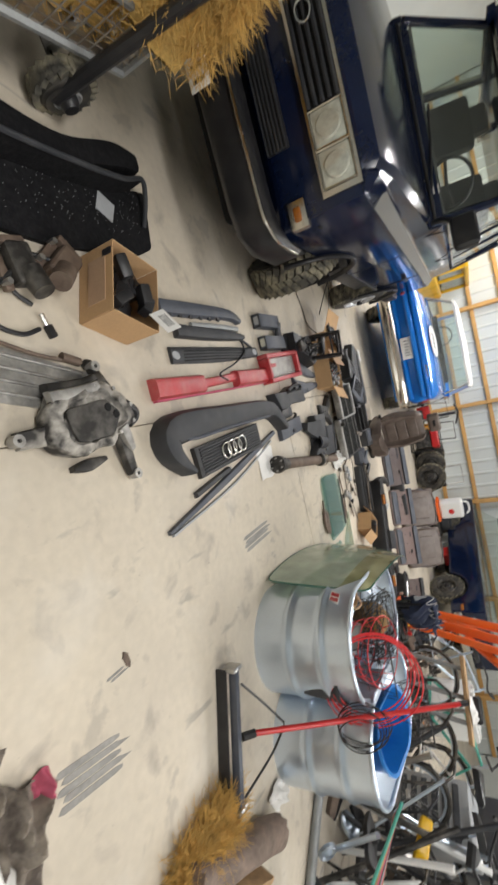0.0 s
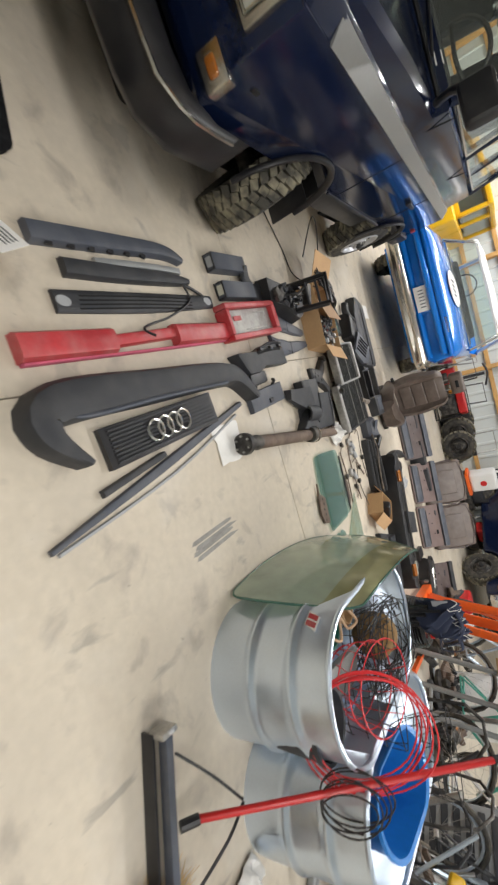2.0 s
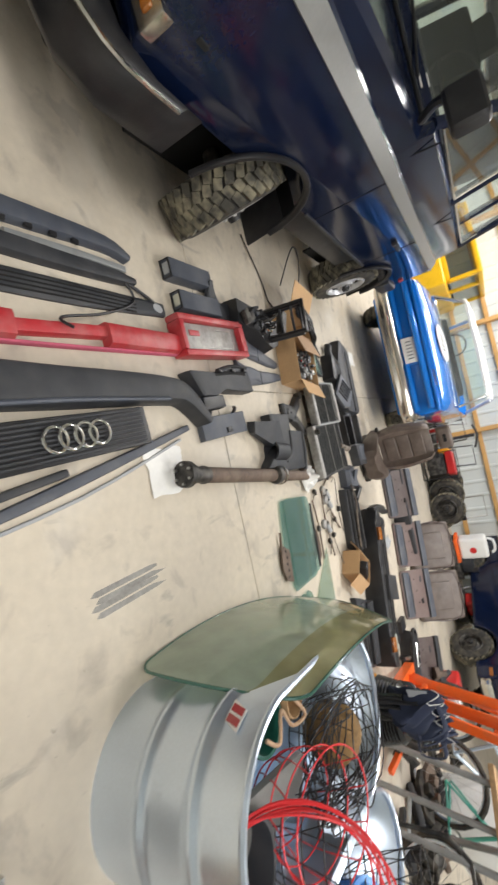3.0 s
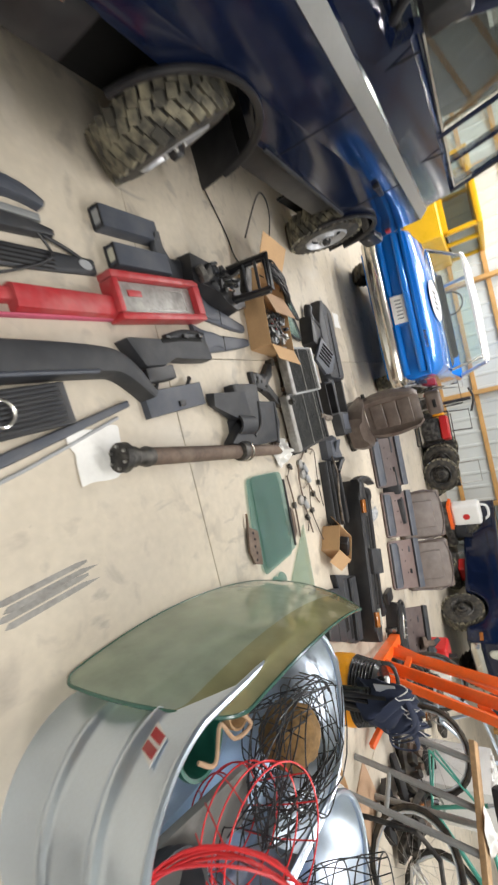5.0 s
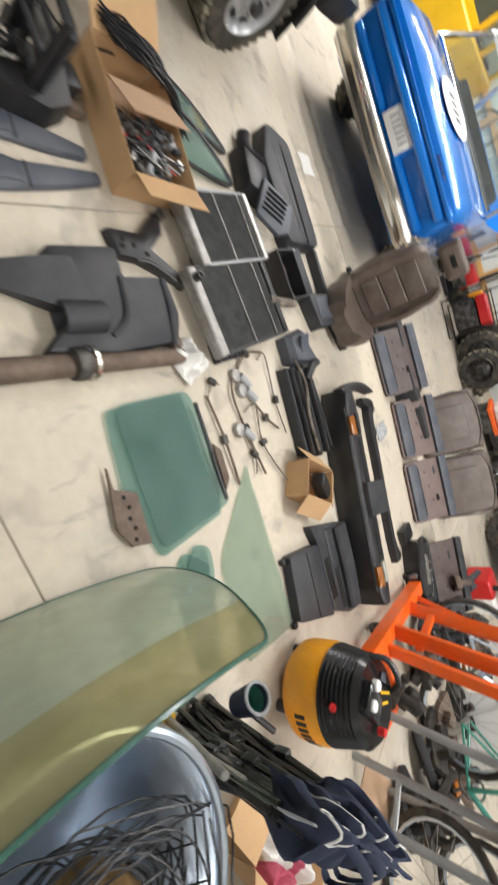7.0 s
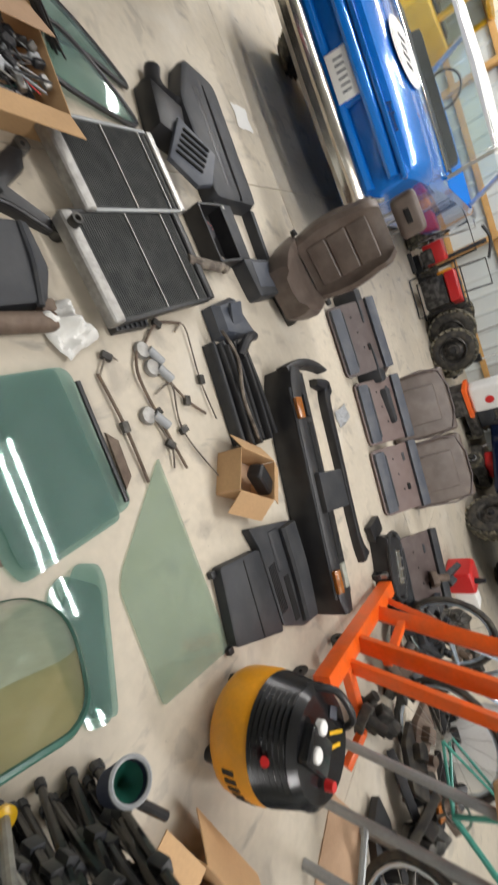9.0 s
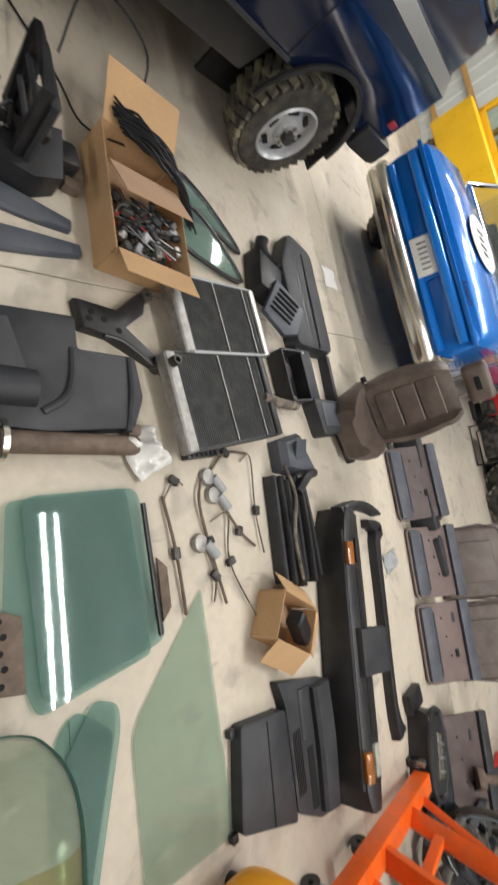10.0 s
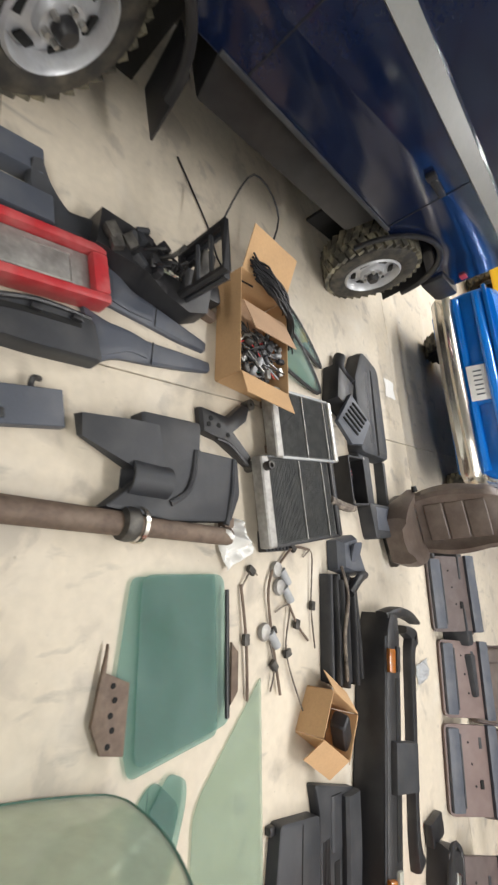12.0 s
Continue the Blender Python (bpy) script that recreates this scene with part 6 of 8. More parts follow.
# front seat
seat = thing("car_seat", pose(-0.03, 6.47, 0, 0, 0, 24), "brown leather front seat with pleated backrest standing on the floor", "car seat")
bm = B()
secs = []
for i in range(13):
    f = i / 12
    y, w = -0.35 + 0.46 * f, 0.245 * (1 - (1 - min(1, f * 2.2)) ** 2 * 0.35)
    z0, z1 = 0.06 + 0.02 * f, 0.21 - 0.05 * f + 0.02 * math.sin(math.pi * f)
    secs.append([(w * a, y, z0 + (z1 - z0) * b) for a, b in ((-0.9, 0), (-1, 0.4), (-1, 0.85), (-0.9, 1.15), (-0.72, 1.1), (-0.5, 0.86), (0, 0.80), (0.5, 0.86), (0.72, 1.1), (0.9, 1.15), (1, 0.85), (1, 0.4), (0.9, 0))])
loft(bm, secs)
part("cushion", bm, "brown", seat, "", 0.9)
part("cushion_piping", one(tube, [(-0.155, -0.27, 0.205), (-0.165, 0.0, 0.19), (-0.16, 0.1, 0.165)], 0.006, 6), "brown_trim", seat)
part("cushion_piping", one(tube, [(0.155, -0.27, 0.205), (0.165, 0.0, 0.19), (0.16, 0.1, 0.165)], 0.006, 6), "brown_trim", seat)
BR = T((0, 0.07, 0.17)) @ Matrix.Rotation(radians(-5), 4, "X")
bm = B()
secs = []
for i in range(15):
    f = i / 14
    z = 0.545 * f
    w = 0.215 + 0.035 * math.sin(math.pi * min(1, f * 1.25)) - (0.05 * ((f - 0.85) / 0.15) ** 2 if f > 0.85 else 0)
    d = 0.055 - (0.03 * ((f - 0.88) / 0.12) ** 2 if f > 0.88 else 0)
    secs.append([BR @ Vector((w * a, d * b, z)) for a, b in ((-1, 0.5), (-1.02, -0.3), (-0.94, -1.5), (-0.80, -1.6), (-0.64, -0.85), (-0.3, -0.7), (0.3, -0.7), (0.64, -0.85), (0.80, -1.6), (0.94, -1.5), (1.02, -0.3), (1, 0.5), (0.8, 1), (-0.8, 1))])
loft(bm, secs)
part("backrest", bm, "brown", seat, "", 0.9)
for k in range(3):
    part("pleat", one(box, 0.27, 0.03, 0.132, BR @ T((0, -0.036, 0.12 + 0.138 * k)), 0.014, 3), "brown", seat)
hr = part("headrest", one(box, 0.25, 0.09, 0.15, BR @ T((0, 0.0, 0.675)), 0.042, 4), "brown", seat)
part("headrest_hole", one(box, 0.09, 0.012, 0.035, BR @ T((0, -0.043, 0.675)), 0.008), "gap_shade", hr)
for sx in (-0.06, 0.06):
    part("headrest_post", one(cyl, 0.007, 0.007, 0.09, BR @ T((sx, 0.0, 0.53)), 8), "steel", hr)
part("seat_frame", one(box, 0.42, 0.40, 0.06, T((0, -0.08, 0.031)), 0.01), "greasy", seat)
for sx in (-0.235, 0.235):
    part("recliner_knob", one(cyl, 0.022, 0.018, 0.04, T((sx, 0.06, 0.19)) @ Matrix.Rotation(radians(90 if sx > 0 else -90), 4, "Y"), 12), "black", seat)
# rear seat backs
for x, y, lab in ((1.18, 7.62, "brown leather rear seat back standing behind the door panels"), (1.80, 7.55, "brown leather rear seat back with rounded corner")):
    q = thing("seat_back", pose(x, y, 0, 0, 0, -4), lab, "car seat", "rear seat backs")
    MB = Matrix.Rotation(radians(-32), 4, "X")
    part("padding", one(box, 0.60, 0.12, 0.58, MB @ T((0, 0, 0.30)), 0.05, 4), "brown", q)
    part("center_pad", one(box, 0.34, 0.04, 0.36, MB @ T((0, -0.06, 0.28)), 0.018, 3), "brown", q)
    part("piping", one(tube, [(-0.27, -0.06, 0.05), (-0.27, -0.06, 0.53), (0.27, -0.06, 0.53), (0.27, -0.06, 0.05)], 0.008, 6, 3), "brown_trim", q).matrix_basis = MB

# ---- tanks, tools and clutter along the east side ----


def oval(hx, hy, n=48):
    """A stock-tank outline: straight sides with half-round ends along y."""
    r, out = hx, []
    for i in range(n):
        a = 2 * math.pi * i / n
        out.append((r * math.cos(a), r * math.sin(a) + (hy - r) * (1 if math.sin(a) >= 0 else -1)))
    return out


def stock_tank(x, y, hx, hy, h, ang, label):
    t = thing("stock_tank", pose(x, y, 0, 0, 0, ang), label, "stock tank", "galvanised stock tanks")
    bm = B()
    prof = [(1.0, 0.0), (1.0, 0.02)]
    for k in range(49):
        z = 0.03 + (h - 0.05) * k / 48
        bead = sum(0.045 * math.exp(-((z - c) / 0.02) ** 2) for c in (0.36 * h, 0.70 * h))
        prof.append((1.0 + bead, z))
    prof += [(1.0, h - 0.01), (0.985, h - 0.012)]
    inner = [(0.985, h - 0.012), (0.985, 0.03), (0.5, 0.02)]
    secs = [[(px * s, py * (1 + (s - 1) * hx / hy), z) for px, py in oval(hx, hy)] for s, z in prof + inner]
    loft(bm, secs)
    part("wall", bm, "galv", t, "", 1.2)
    part("rolled_rim", one(tube, [(px * 1.01, py * 1.01, h) for px, py in oval(hx, hy)], 0.012, 8, 1, True, False), "galv", t)
    return t


tk = stock_tank(1.315, 3.185, 0.318, 0.575, 0.58, 0.5, "oval galvanised stock tank with two raised beads")
STK = pose(-0.2955, -0.386, 0.475, 0, 0, 23.7) @ Matrix.Rotation(radians(-90), 4, "Y")
stk = part("sticker", one(prism, [(-0.055, -0.03), (0.02, -0.03), (0.055, 0.03), (-0.02, 0.03)], 0, 0.003, STK @ Matrix.Rotation(radians(90), 4, "Z")), "paper", tk, "small white-edged red sticker")
for dx in (-0.022, 0.014):
    part("red_mark", one(prism, [(-0.018, -0.024), (0.008, -0.024), (0.026, 0.024), (0.0, 0.024)], 0.0032, 0.005, STK @ Matrix.Rotation(radians(90), 4, "Z") @ T((dx, 0, 0))), "redlens", stk)
stock_tank(1.915, 3.20, 0.29, 0.54, 0.58, -1, "second oval galvanised stock tank holding a blue tub")

# windshield leaning on the tank
ws = thing("windshield_glass", Matrix(), "large curved green-tinted windshield leaning on the stock tank", "glass pane")
bm = B()
N, K = 34, 12
grid = []
for i in range(N + 1):
    u = 0.5 - 0.5 * math.cos(math.pi * i / N)
    d = min(u, 1 - u)
    cut_v = 0.11 * (1 - math.sqrt(max(0, 1 - ((0.045 - d) / 0.045) ** 2))) if d < 0.045 else 0.0
    row = []
    for j in range(K + 1):
        v = cut_v + (1 - 2 * cut_v) * j / K
        lo, hi = Vector((0.94, 2.84, 0.02)).lerp(Vector((1.0, 4.19, 0.02)), u), Vector((1.055, 2.99, 0.615)).lerp(Vector((1.09, 4.0, 0.66)), u)
        p = lo.lerp(hi, v)
        bow = 4 * u * (1 - u)
        p.x -= 0.075 * bow + 0.02 * math.sin(math.pi * v)
        p.z += 0.10 * bow * (2 * v - 1) * (0.5 if v > 0.5 else 0.15)
        p.z = max(p.z, 0.008)
        p.y += 0.12 * (u - 0.5) * math.sin(math.pi * v)
        row.append(p)
    grid.append(row)
bm.free()
for nm, j0, j1, mt, lab in (("pane", 0, 9, "wsglass", ""), ("shade_band", 9, K, "bandglass", "yellow-brown shade band along the upper edge")):
    bm = B()
    vv = [[bm.verts.new(p) for p in row[j0:j1 + 1]] for row in grid]
    for i in range(N):
        for j in range(j1 - j0):
            bm.faces.new((vv[i][j], vv[i + 1][j], vv[i + 1][j + 1], vv[i][j + 1]))
    ext = bmesh.ops.extrude_face_region(bm, geom=bm.faces[:])["geom"]
    bmesh.ops.translate(bm, vec=(-0.006, 0, 0), verts=[g for g in ext if isinstance(g, bmesh.types.BMVert)])
    bmesh.ops.recalc_face_normals(bm, faces=bm.faces[:])
    part(nm, bm, mt, ws, lab, 1.0)
edge = [grid[i][0] for i in range(N + 1)] + [grid[N][j] for j in range(1, K + 1)] + [grid[i][K] for i in range(N - 1, -1, -1)] + [grid[0][j] for j in range(K - 1, 0, -1)]
part("ground_edge", one(tube, [p + Vector((-0.003, 0, 0)) for p in edge], 0.006, 6, 1, True, False), "edge", ws, "dark green polished edge")

# what stands in the tanks
def pot(x, y, z, r, h, material, label, cat="flower pot"):
    bm = B()
    lathe(bm, [(r * 0.72, 0), (r, h), (r * 1.06, h), (r * 1.06, h + 0.02), (r * 0.94, h + 0.02), (r * 0.68, 0.02), (0, 0.02)], 24)
    return solid("flower_pot", bm, material, T((x, y, z)), label, cat, "pots in the tank")


pot(1.14, 3.0, 0.03, 0.10, 0.40, "darkgreen", "dark green plastic pot standing in the stock tank")
pot(1.14, 3.18, 0.03, 0.06, 0.42, "wood", "small clay-coloured pot standing in the stock tank")
pot(1.45, 2.78, 0.03, 0.14, 0.42, "charcoal", "dark grey bucket standing in the stock tank", "bucket")
bm = B()
bmesh.ops.create_icosphere(bm, subdivisions=4, radius=0.12)
for v in bm.verts:
    v.co *= 1 + 0.10 * noise.noise(v.co * 22) + 0.05 * noise.noise(v.co * 60)
solid("coir_ball", bm, "coir", T((1.40, 3.48, 0.46)), "brown coconut-fibre hanging basket liner in the tank", "basket liner")


def wire_basket(x, y, z, r, h, material, label, rings=6, ribs=14, tilt=0):
    w = thing("wire_basket", pose(x, y, z, tilt, 0, 0), label, "wire basket", "wire baskets in the tanks")
    for k in range(rings):
        f = k / (rings - 1)
        rr = r * (0.45 + 0.55 * f ** 0.6)
        part("ring", one(tube, [(rr * math.cos(q), rr * math.sin(q), h * f) for q in [i * math.pi / 8 for i in range(16)]], 0.0028, 5, 2, True), material, w)
    for k in range(ribs):
        q = 2 * math.pi * k / ribs
        part("rib", one(tube, [(r * (0.45 + 0.55 * f ** 0.6) * math.cos(q + f * 0.5), r * (0.45 + 0.55 * f ** 0.6) * math.sin(q + f * 0.5), h * f) for f in (0, 0.25, 0.6, 1)], 0.0022, 5, 3), material, w)
    return w


wire_basket(1.42, 3.45, 0.30, 0.21, 0.30, "black", "black wire hanging basket in the stock tank", tilt=-8)
wire_basket(1.42, 3.10, 0.36, 0.20, 0.28, "orangered", "red wire plant support in the stock tank", 5, 12, 12)
wire_basket(1.55, 3.05, 0.36, 0.17, 0.30, "black", "black wire basket leaning on a red one", 5, 12, -14)
wire_basket(1.95, 3.36, 0.45, 0.20, 0.32, "black", "black wire basket over the blue tub", 5, 16, -10)
solid("plastic_tray", one(pad, rc([(-0.11, -0.20), (0.11, -0.20), (0.10, 0.18), (-0.10, 0.20)], 0.04), 0.025, 0.95), "stripe", pose(1.40, 2.98, 0.40, 16, 14, 10), "flat dark grey plastic tray lying over the pots", "tray")
solid("cotton_rope", one(tube, [(1.12, 3.14, 0.49), (1.19, 3.19, 0.50), (1.20, 3.12, 0.48), (1.13, 3.07, 0.47), (1.20, 3.0, 0.49), (1.17, 2.95, 0.47)], 0.007, 8), "carton_in", Matrix(), "knotted tan cotton rope over the pots", "rope")
bm = B()
for k in range(30):
    a0, r0 = rnd.uniform(0, 6.28), rnd.uniform(0.1, 0.25)
    tube(bm, [(r0 * math.cos(a0 + j) * rnd.uniform(0.7, 1.1), 1.6 * r0 * math.sin(a0 + j) * rnd.uniform(0.7, 1.1), 0.44 + 0.18 * rnd.random()) for j in range(5)], 0.0028, 4, 4)
solid("garden_wire", bm, "black", T((1.40, 3.40, 0)), "tangle of thin black garden wire in the stock tank", "wire", kind="stuff")
tub = thing("plastic_tub", pose(1.89, 3.03, 0.28, 4, -8, 0), "bright blue oval plastic tub resting in the stock tank", "tub")
bm = B()
loft(bm, [[(px * s, py * s, z) for px, py in oval(0.175, 0.27, 36)] for s, z in ((0.8, 0), (0.97, 0.34), (1.03, 0.35), (1.03, 0.365), (0.94, 0.36), (0.76, 0.02))])
part("shell", bm, "bluetub", tub, "", 1.0)
for k in range(5):
    solid("electric_cord", one(tube, [(1.66 + (0.07 + 0.014 * (k * 3 % 5)) * math.cos(q), 2.62 + 0.02 * k + 0.03 * math.sin(q), 0.56 + (0.10 + 0.01 * k) * math.sin(q)) for q in [i * math.pi / 6 for i in range(12)]], 0.0035, 6, 2, True), "black", Matrix(), "loop of black electric cord hung between the tanks", "cord", "coil of black cord")

# red hose coil hung on the tank rim
for k in range(6):
    rr = 0.212 + 0.012 * (k % 3) + 0.006 * k
    q0 = Matrix.Translation((1.43 + 0.01 * k, 2.78, 0.62)) @ Euler((radians(52 + 3 * k), radians(-14 + 4 * (k % 3)), radians(12))).to_matrix().to_4x4()
    solid("hose_loop", one(tube, [q0 @ Vector((rr * math.cos(a), rr * math.sin(a), 0.01 * math.sin(3 * a + k))) for a in [i * math.pi / 8 for i in range(16)]], 0.0036, 6, 2, True), "orangered", Matrix(), "loop of thin red hose hung over the tank rim", "hose", "coil of red hose")

# floor squeegee with red pole
sq = thing("floor_squeegee", Matrix(), "wide black floor squeegee with a red pole leaning on the tanks", "squeegee")
part("blade_holder", one(box, 0.60, 0.035, 0.045, T((1.50, 2.20, 0.085)) @ Matrix.Rotation(radians(-11), 4, "Z"), 0.008), "slate", sq)
part("rubber_blade", one(box, 0.60, 0.012, 0.06, T((1.494, 2.165, 0.032)) @ Matrix.Rotation(radians(-11), 4, "Z"), 0.003), "black", sq)
for xx in (1.205, 1.795):
    part("end_clamp", one(box, 0.025, 0.075, 0.075, T((xx, 2.20 - (xx - 1.5) * 0.194, 0.075)), 0.008), "steel", sq)
part("pole_socket", one(tube, [(1.52, 2.23, 0.10), (1.53, 2.29, 0.135)], 0.020, 10, smooth=False), "black", sq)
part("pole", one(tube, [(1.528, 2.28, 0.125), (1.72, 3.12, 1.0)], 0.014, 12, smooth=False), "red", sq, "red painted steel pole")
part("pole_cap", one(tube, [(1.719, 3.115, 0.995), (1.726, 3.15, 1.03)], 0.016, 10, smooth=False), "black", sq)
part("brace", one(tube, [(1.28, 2.26, 0.115), (1.42, 2.36, 0.17), (1.545, 2.43, 0.23)], 0.006, 6), "black", sq)
part("brace", one(tube, [(1.75, 2.16, 0.115), (1.67, 2.37, 0.17), (1.555, 2.43, 0.23)], 0.006, 6), "black", sq)


# straw, firewood and rags near the camera's start
def straw_heap(x, y, z, sx, sy, sz, n, seed, label, ln=0.10):
    r = random.Random(seed)
    bm = bmesh.new()
    core = bmesh.ops.create_icosphere(bm, subdivisions=3, radius=1)["verts"]
    for v in core:
        k = 1 + 0.25 * noise.noise(v.co * 2.5 + Vector((seed, 0, 0)))
        v.co = Vector((v.co.x * sx * 0.8 * k, v.co.y * sy * 0.8 * k, max(-0.0, v.co.z) * sz * 0.75 * k))
    for _ in range(n):
        a, q = r.uniform(0, 6.28), r.uniform(0, 1) ** 0.5
        px, py = sx * q * math.cos(a), sy * q * math.sin(a)
        pz = sz * math.sqrt(max(0, 1 - q * q)) * r.uniform(0.7, 1.05)
        d = Vector((r.uniform(-1, 1), r.uniform(-1, 1), r.uniform(-0.5, 0.6))).normalized()
        L, w = ln * r.uniform(0.4, 1.2), r.uniform(0.0007, 0.0015)
        s = d.orthogonal().normalized() * w
        c = Vector((px, py, pz))
        e = c + d * L
        e.z = max(e.z, 0.004)
        m2 = (c + e) / 2 + Vector((0, 0, r.uniform(-0.01, 0.012)))
        up = d.cross(s).normalized() * w
        for o in (s, up):
            f1 = [bm.verts.new(p) for p in (c - o, c + o, m2 + o, m2 - o)]
            bm.faces.new(f1)
            f2 = [bm.verts.new(p) for p in (e - o * 0.5, e + o * 0.5)]
            bm.faces.new((f1[3], f1[2], f2[1], f2[0]))
    return solid("straw_heap", bm, "straw", T((x, y, z)), label, "straw", kind="stuff")


straw_heap(1.80, 1.97, 0.0, 0.11, 0.26, 0.10, 4000, 4, "loose golden straw on the floor beside the firewood")
for k, (x, y, z, ang, L, rr, lab) in enumerate(((1.98, 2.12, 0.07, 66, 0.75, 0.075, "rough barked split log on the floor"), (2.06, 2.02, 0.06, 60, 0.66, 0.06, "split log with pale orange wood face"), (1.92, 1.76, 0.06, 80, 0.40, 0.065, "grey weathered short log"), (2.2, 1.92, 0.05, 74, 0.45, 0.05, "pale split kindling log"))):
    lg = thing("split_log", pose(x, y, z, 0, 0, ang) @ Matrix.Rotation(radians((40, 150, 60, 130)[k]), 4, "X"), lab, "firewood", "split logs")
    bm = B()
    secs = []
    for i in range(15):
        xx = -L / 2 + L * i / 14
        ring = []
        for j in range(16):
            a = -0.35 * math.pi + 1.2 * math.pi * j / 12 if j < 13 else 0
            q = rr * (1 + 0.22 * noise.noise(Vector((xx * 5, a * 1.3, k))) + 0.10 * noise.noise(Vector((xx * 22, a * 5, k))))
            if j < 13:
                ring.append((xx + 0.02 * noise.noise(Vector((a * 3, k, 0))) * (i in (0, 14)), q * math.cos(a), q * math.sin(a)))
            else:
                f = (j - 12) / 4
                p0, p1 = ring[12], ring[0]
                ring.append((xx, p0[1] * (1 - f) + p1[1] * f + 0.008 * noise.noise(Vector((xx * 9, j, k))), p0[2] * (1 - f) + p1[2] * f + 0.008 * noise.noise(Vector((xx * 12, j + 5, k)))))
        secs.append(ring)
    loft(bm, secs)
    part("log", bm, "bark" if k in (0, 2) else "wood", lg, "", 0.9)
crumple("white_rag", 2.06, 2.60, 0.11, 0.14, 0.08, 31, 20, "white rag with dark spots by the tank", "paper", "rag")
solid("steel_pipe", one(tube, [(2.42, 3.10, 0.03), (2.98, 2.55, 0.03)], 0.03, 14, smooth=False), "grey", Matrix(), "length of grey pipe lying on the floor", "pipe")
solid("angle_bar", one(tube, [(2.45, 3.35, 0.012), (2.72, 3.62, 0.012), (2.74, 3.32, 0.012)], 0.012, 6, smooth=False), "black", Matrix(), "bent black steel bar on the floor", "bar")
for k in range(7):
    solid("garden_stake", one(tube, [(2.22 + 0.03 * k, 2.95 + 0.02 * k, 0.62 - 0.015 * k), (3.0 + 0.05 * k, 2.62 - 0.02 * k, 0.22), (3.6 + 0.05 * k, 2.2 - 0.05 * k, 0.02)], 0.010, 6), ("teal", "wood", "pink", "charcoal", "grey", "pink", "wood")[k], Matrix(), "long thin garden stake sloping from the tank to the floor", "stake", "bundle of stakes")
rg_ = crumple("shop_rag", 1.20, 1.14, 0.30, 0.20, 0.13, 41, -30, "pile of dirty grey-brown shop rags on the floor", "cloth", "rag")
crumple("shop_rag", 0.99, 1.06, 0.14, 0.18, 0.12, 45, 70, "oily dark shop rag in the pile", "cloth", "rag")
crumple("pink_rag", 1.12, 1.265, 0.11, 0.07, 0.06, 43, 10, "bright pink rag tucked in the pile", "pink", "rag")
fb_ = thing("feed_bag", pose(1.27, 0.90, 0, 0, 0, 30), "white feed bag with a lime green panel", "bag")
part("bag", one(pad, rc([(-0.16, -0.24), (0.16, -0.24), (0.17, 0.22), (-0.15, 0.24)], 0.06), 0.12, 0.7), "paper", fb_)
part("green_panel", one(pad, rc([(-0.10, -0.14), (0.10, -0.14), (0.10, 0.10), (-0.10, 0.10)], 0.05), 0.008, 0.95, 0.118), "lime", fb_)
# streaks, leaf
for (x, y, ang, L, w, n, lab) in ((0.66, 2.84, 100, 0.34, 0.022, 4, "dark scuff streaks on the concrete"), (1.20, 1.45, 86, 0.27, 0.024, 5, "wide grey paint smear on the concrete"), (0.94, 1.60, 100, 0.09, 0.010, 2, "small scuff streaks on the concrete")):
    for k in range(n):
        solid("floor_streak", one(prism, [(-L / 2, -w * 0.2), (-L * 0.42, -w / 2), (L * 0.38, -w / 2.2), (L / 2 + 0.03 * (k % 2), -w * 0.25), (L / 2 - 0.02 * (k % 2), w * 0.2), (L * 0.36, w / 2.2), (-L * 0.45, w / 2)], 0.0004, 0.0012), "rubbed", pose(x + (k - n / 2) * w * 1.12, y + 0.02 * (k % 2), 0, 0, 0, ang), lab, "stain", "floor streaks")
solid("dry_leaf", one(pad, [(-0.035, 0), (-0.015, -0.014), (0.02, -0.012), (0.04, 0.0), (0.02, 0.013), (-0.015, 0.015)], 0.007, 0.5), "rust", pose(0.90, 1.66, 0, 0, 0, 20), "small brown dry leaf", "leaf")

# mesh yard cart with straw beside the truck's nose
ct = thing("yard_cart", pose(-1.57, 1.13, 0, 0, 0, 113), "steel mesh yard cart loaded with straw, black pull handle", "cart")
CZ = 0.30
for a, b in (((-0.55, -0.30), (0.55, -0.30)), ((0.55, -0.30), (0.55, 0.30)), ((0.55, 0.30), (-0.55, 0.30)), ((-0.55, 0.30), (-0.55, -0.30))):
    for z in (CZ, CZ + 0.26):
        part("frame_rail", one(tube, [(*a, z), (*b, z)], 0.018, 6, smooth=False), "grey", ct)
    part("corner_post", one(tube, [(*a, CZ), (*a, CZ + 0.26)], 0.016, 6, smooth=False), "grey", ct)
    for j in range(3):
        z = CZ + 0.055 * (j + 1)
        part("mesh_wire", one(tube, [(*a, z), (*b, z)], 0.003, 4, smooth=False), "steel", ct)
    n = int(math.hypot(b[0] - a[0], b[1] - a[1]) / 0.055)
    for j in range(1, n):
        f = j / n
        q = (a[0] + (b[0] - a[0]) * f, a[1] + (b[1] - a[1]) * f)
        part("mesh_wire", one(tube, [(*q, CZ), (*q, CZ + 0.26)], 0.003, 4, smooth=False), "steel", ct)
part("deck", one(box, 1.08, 0.58, 0.01, T((0, 0, CZ))), "steel", ct)
part("pull_handle", one(tube, [(0.31, -0.36, 0.10), (0.31, -0.38, 0.45), (0.27, -0.44, 0.95)], 0.028, 10), "black", ct)
part("axle", one(tube, [(0.35, -0.36, 0.13), (0.35, 0.36, 0.13)], 0.014, 8, smooth=False), "greasy", ct)
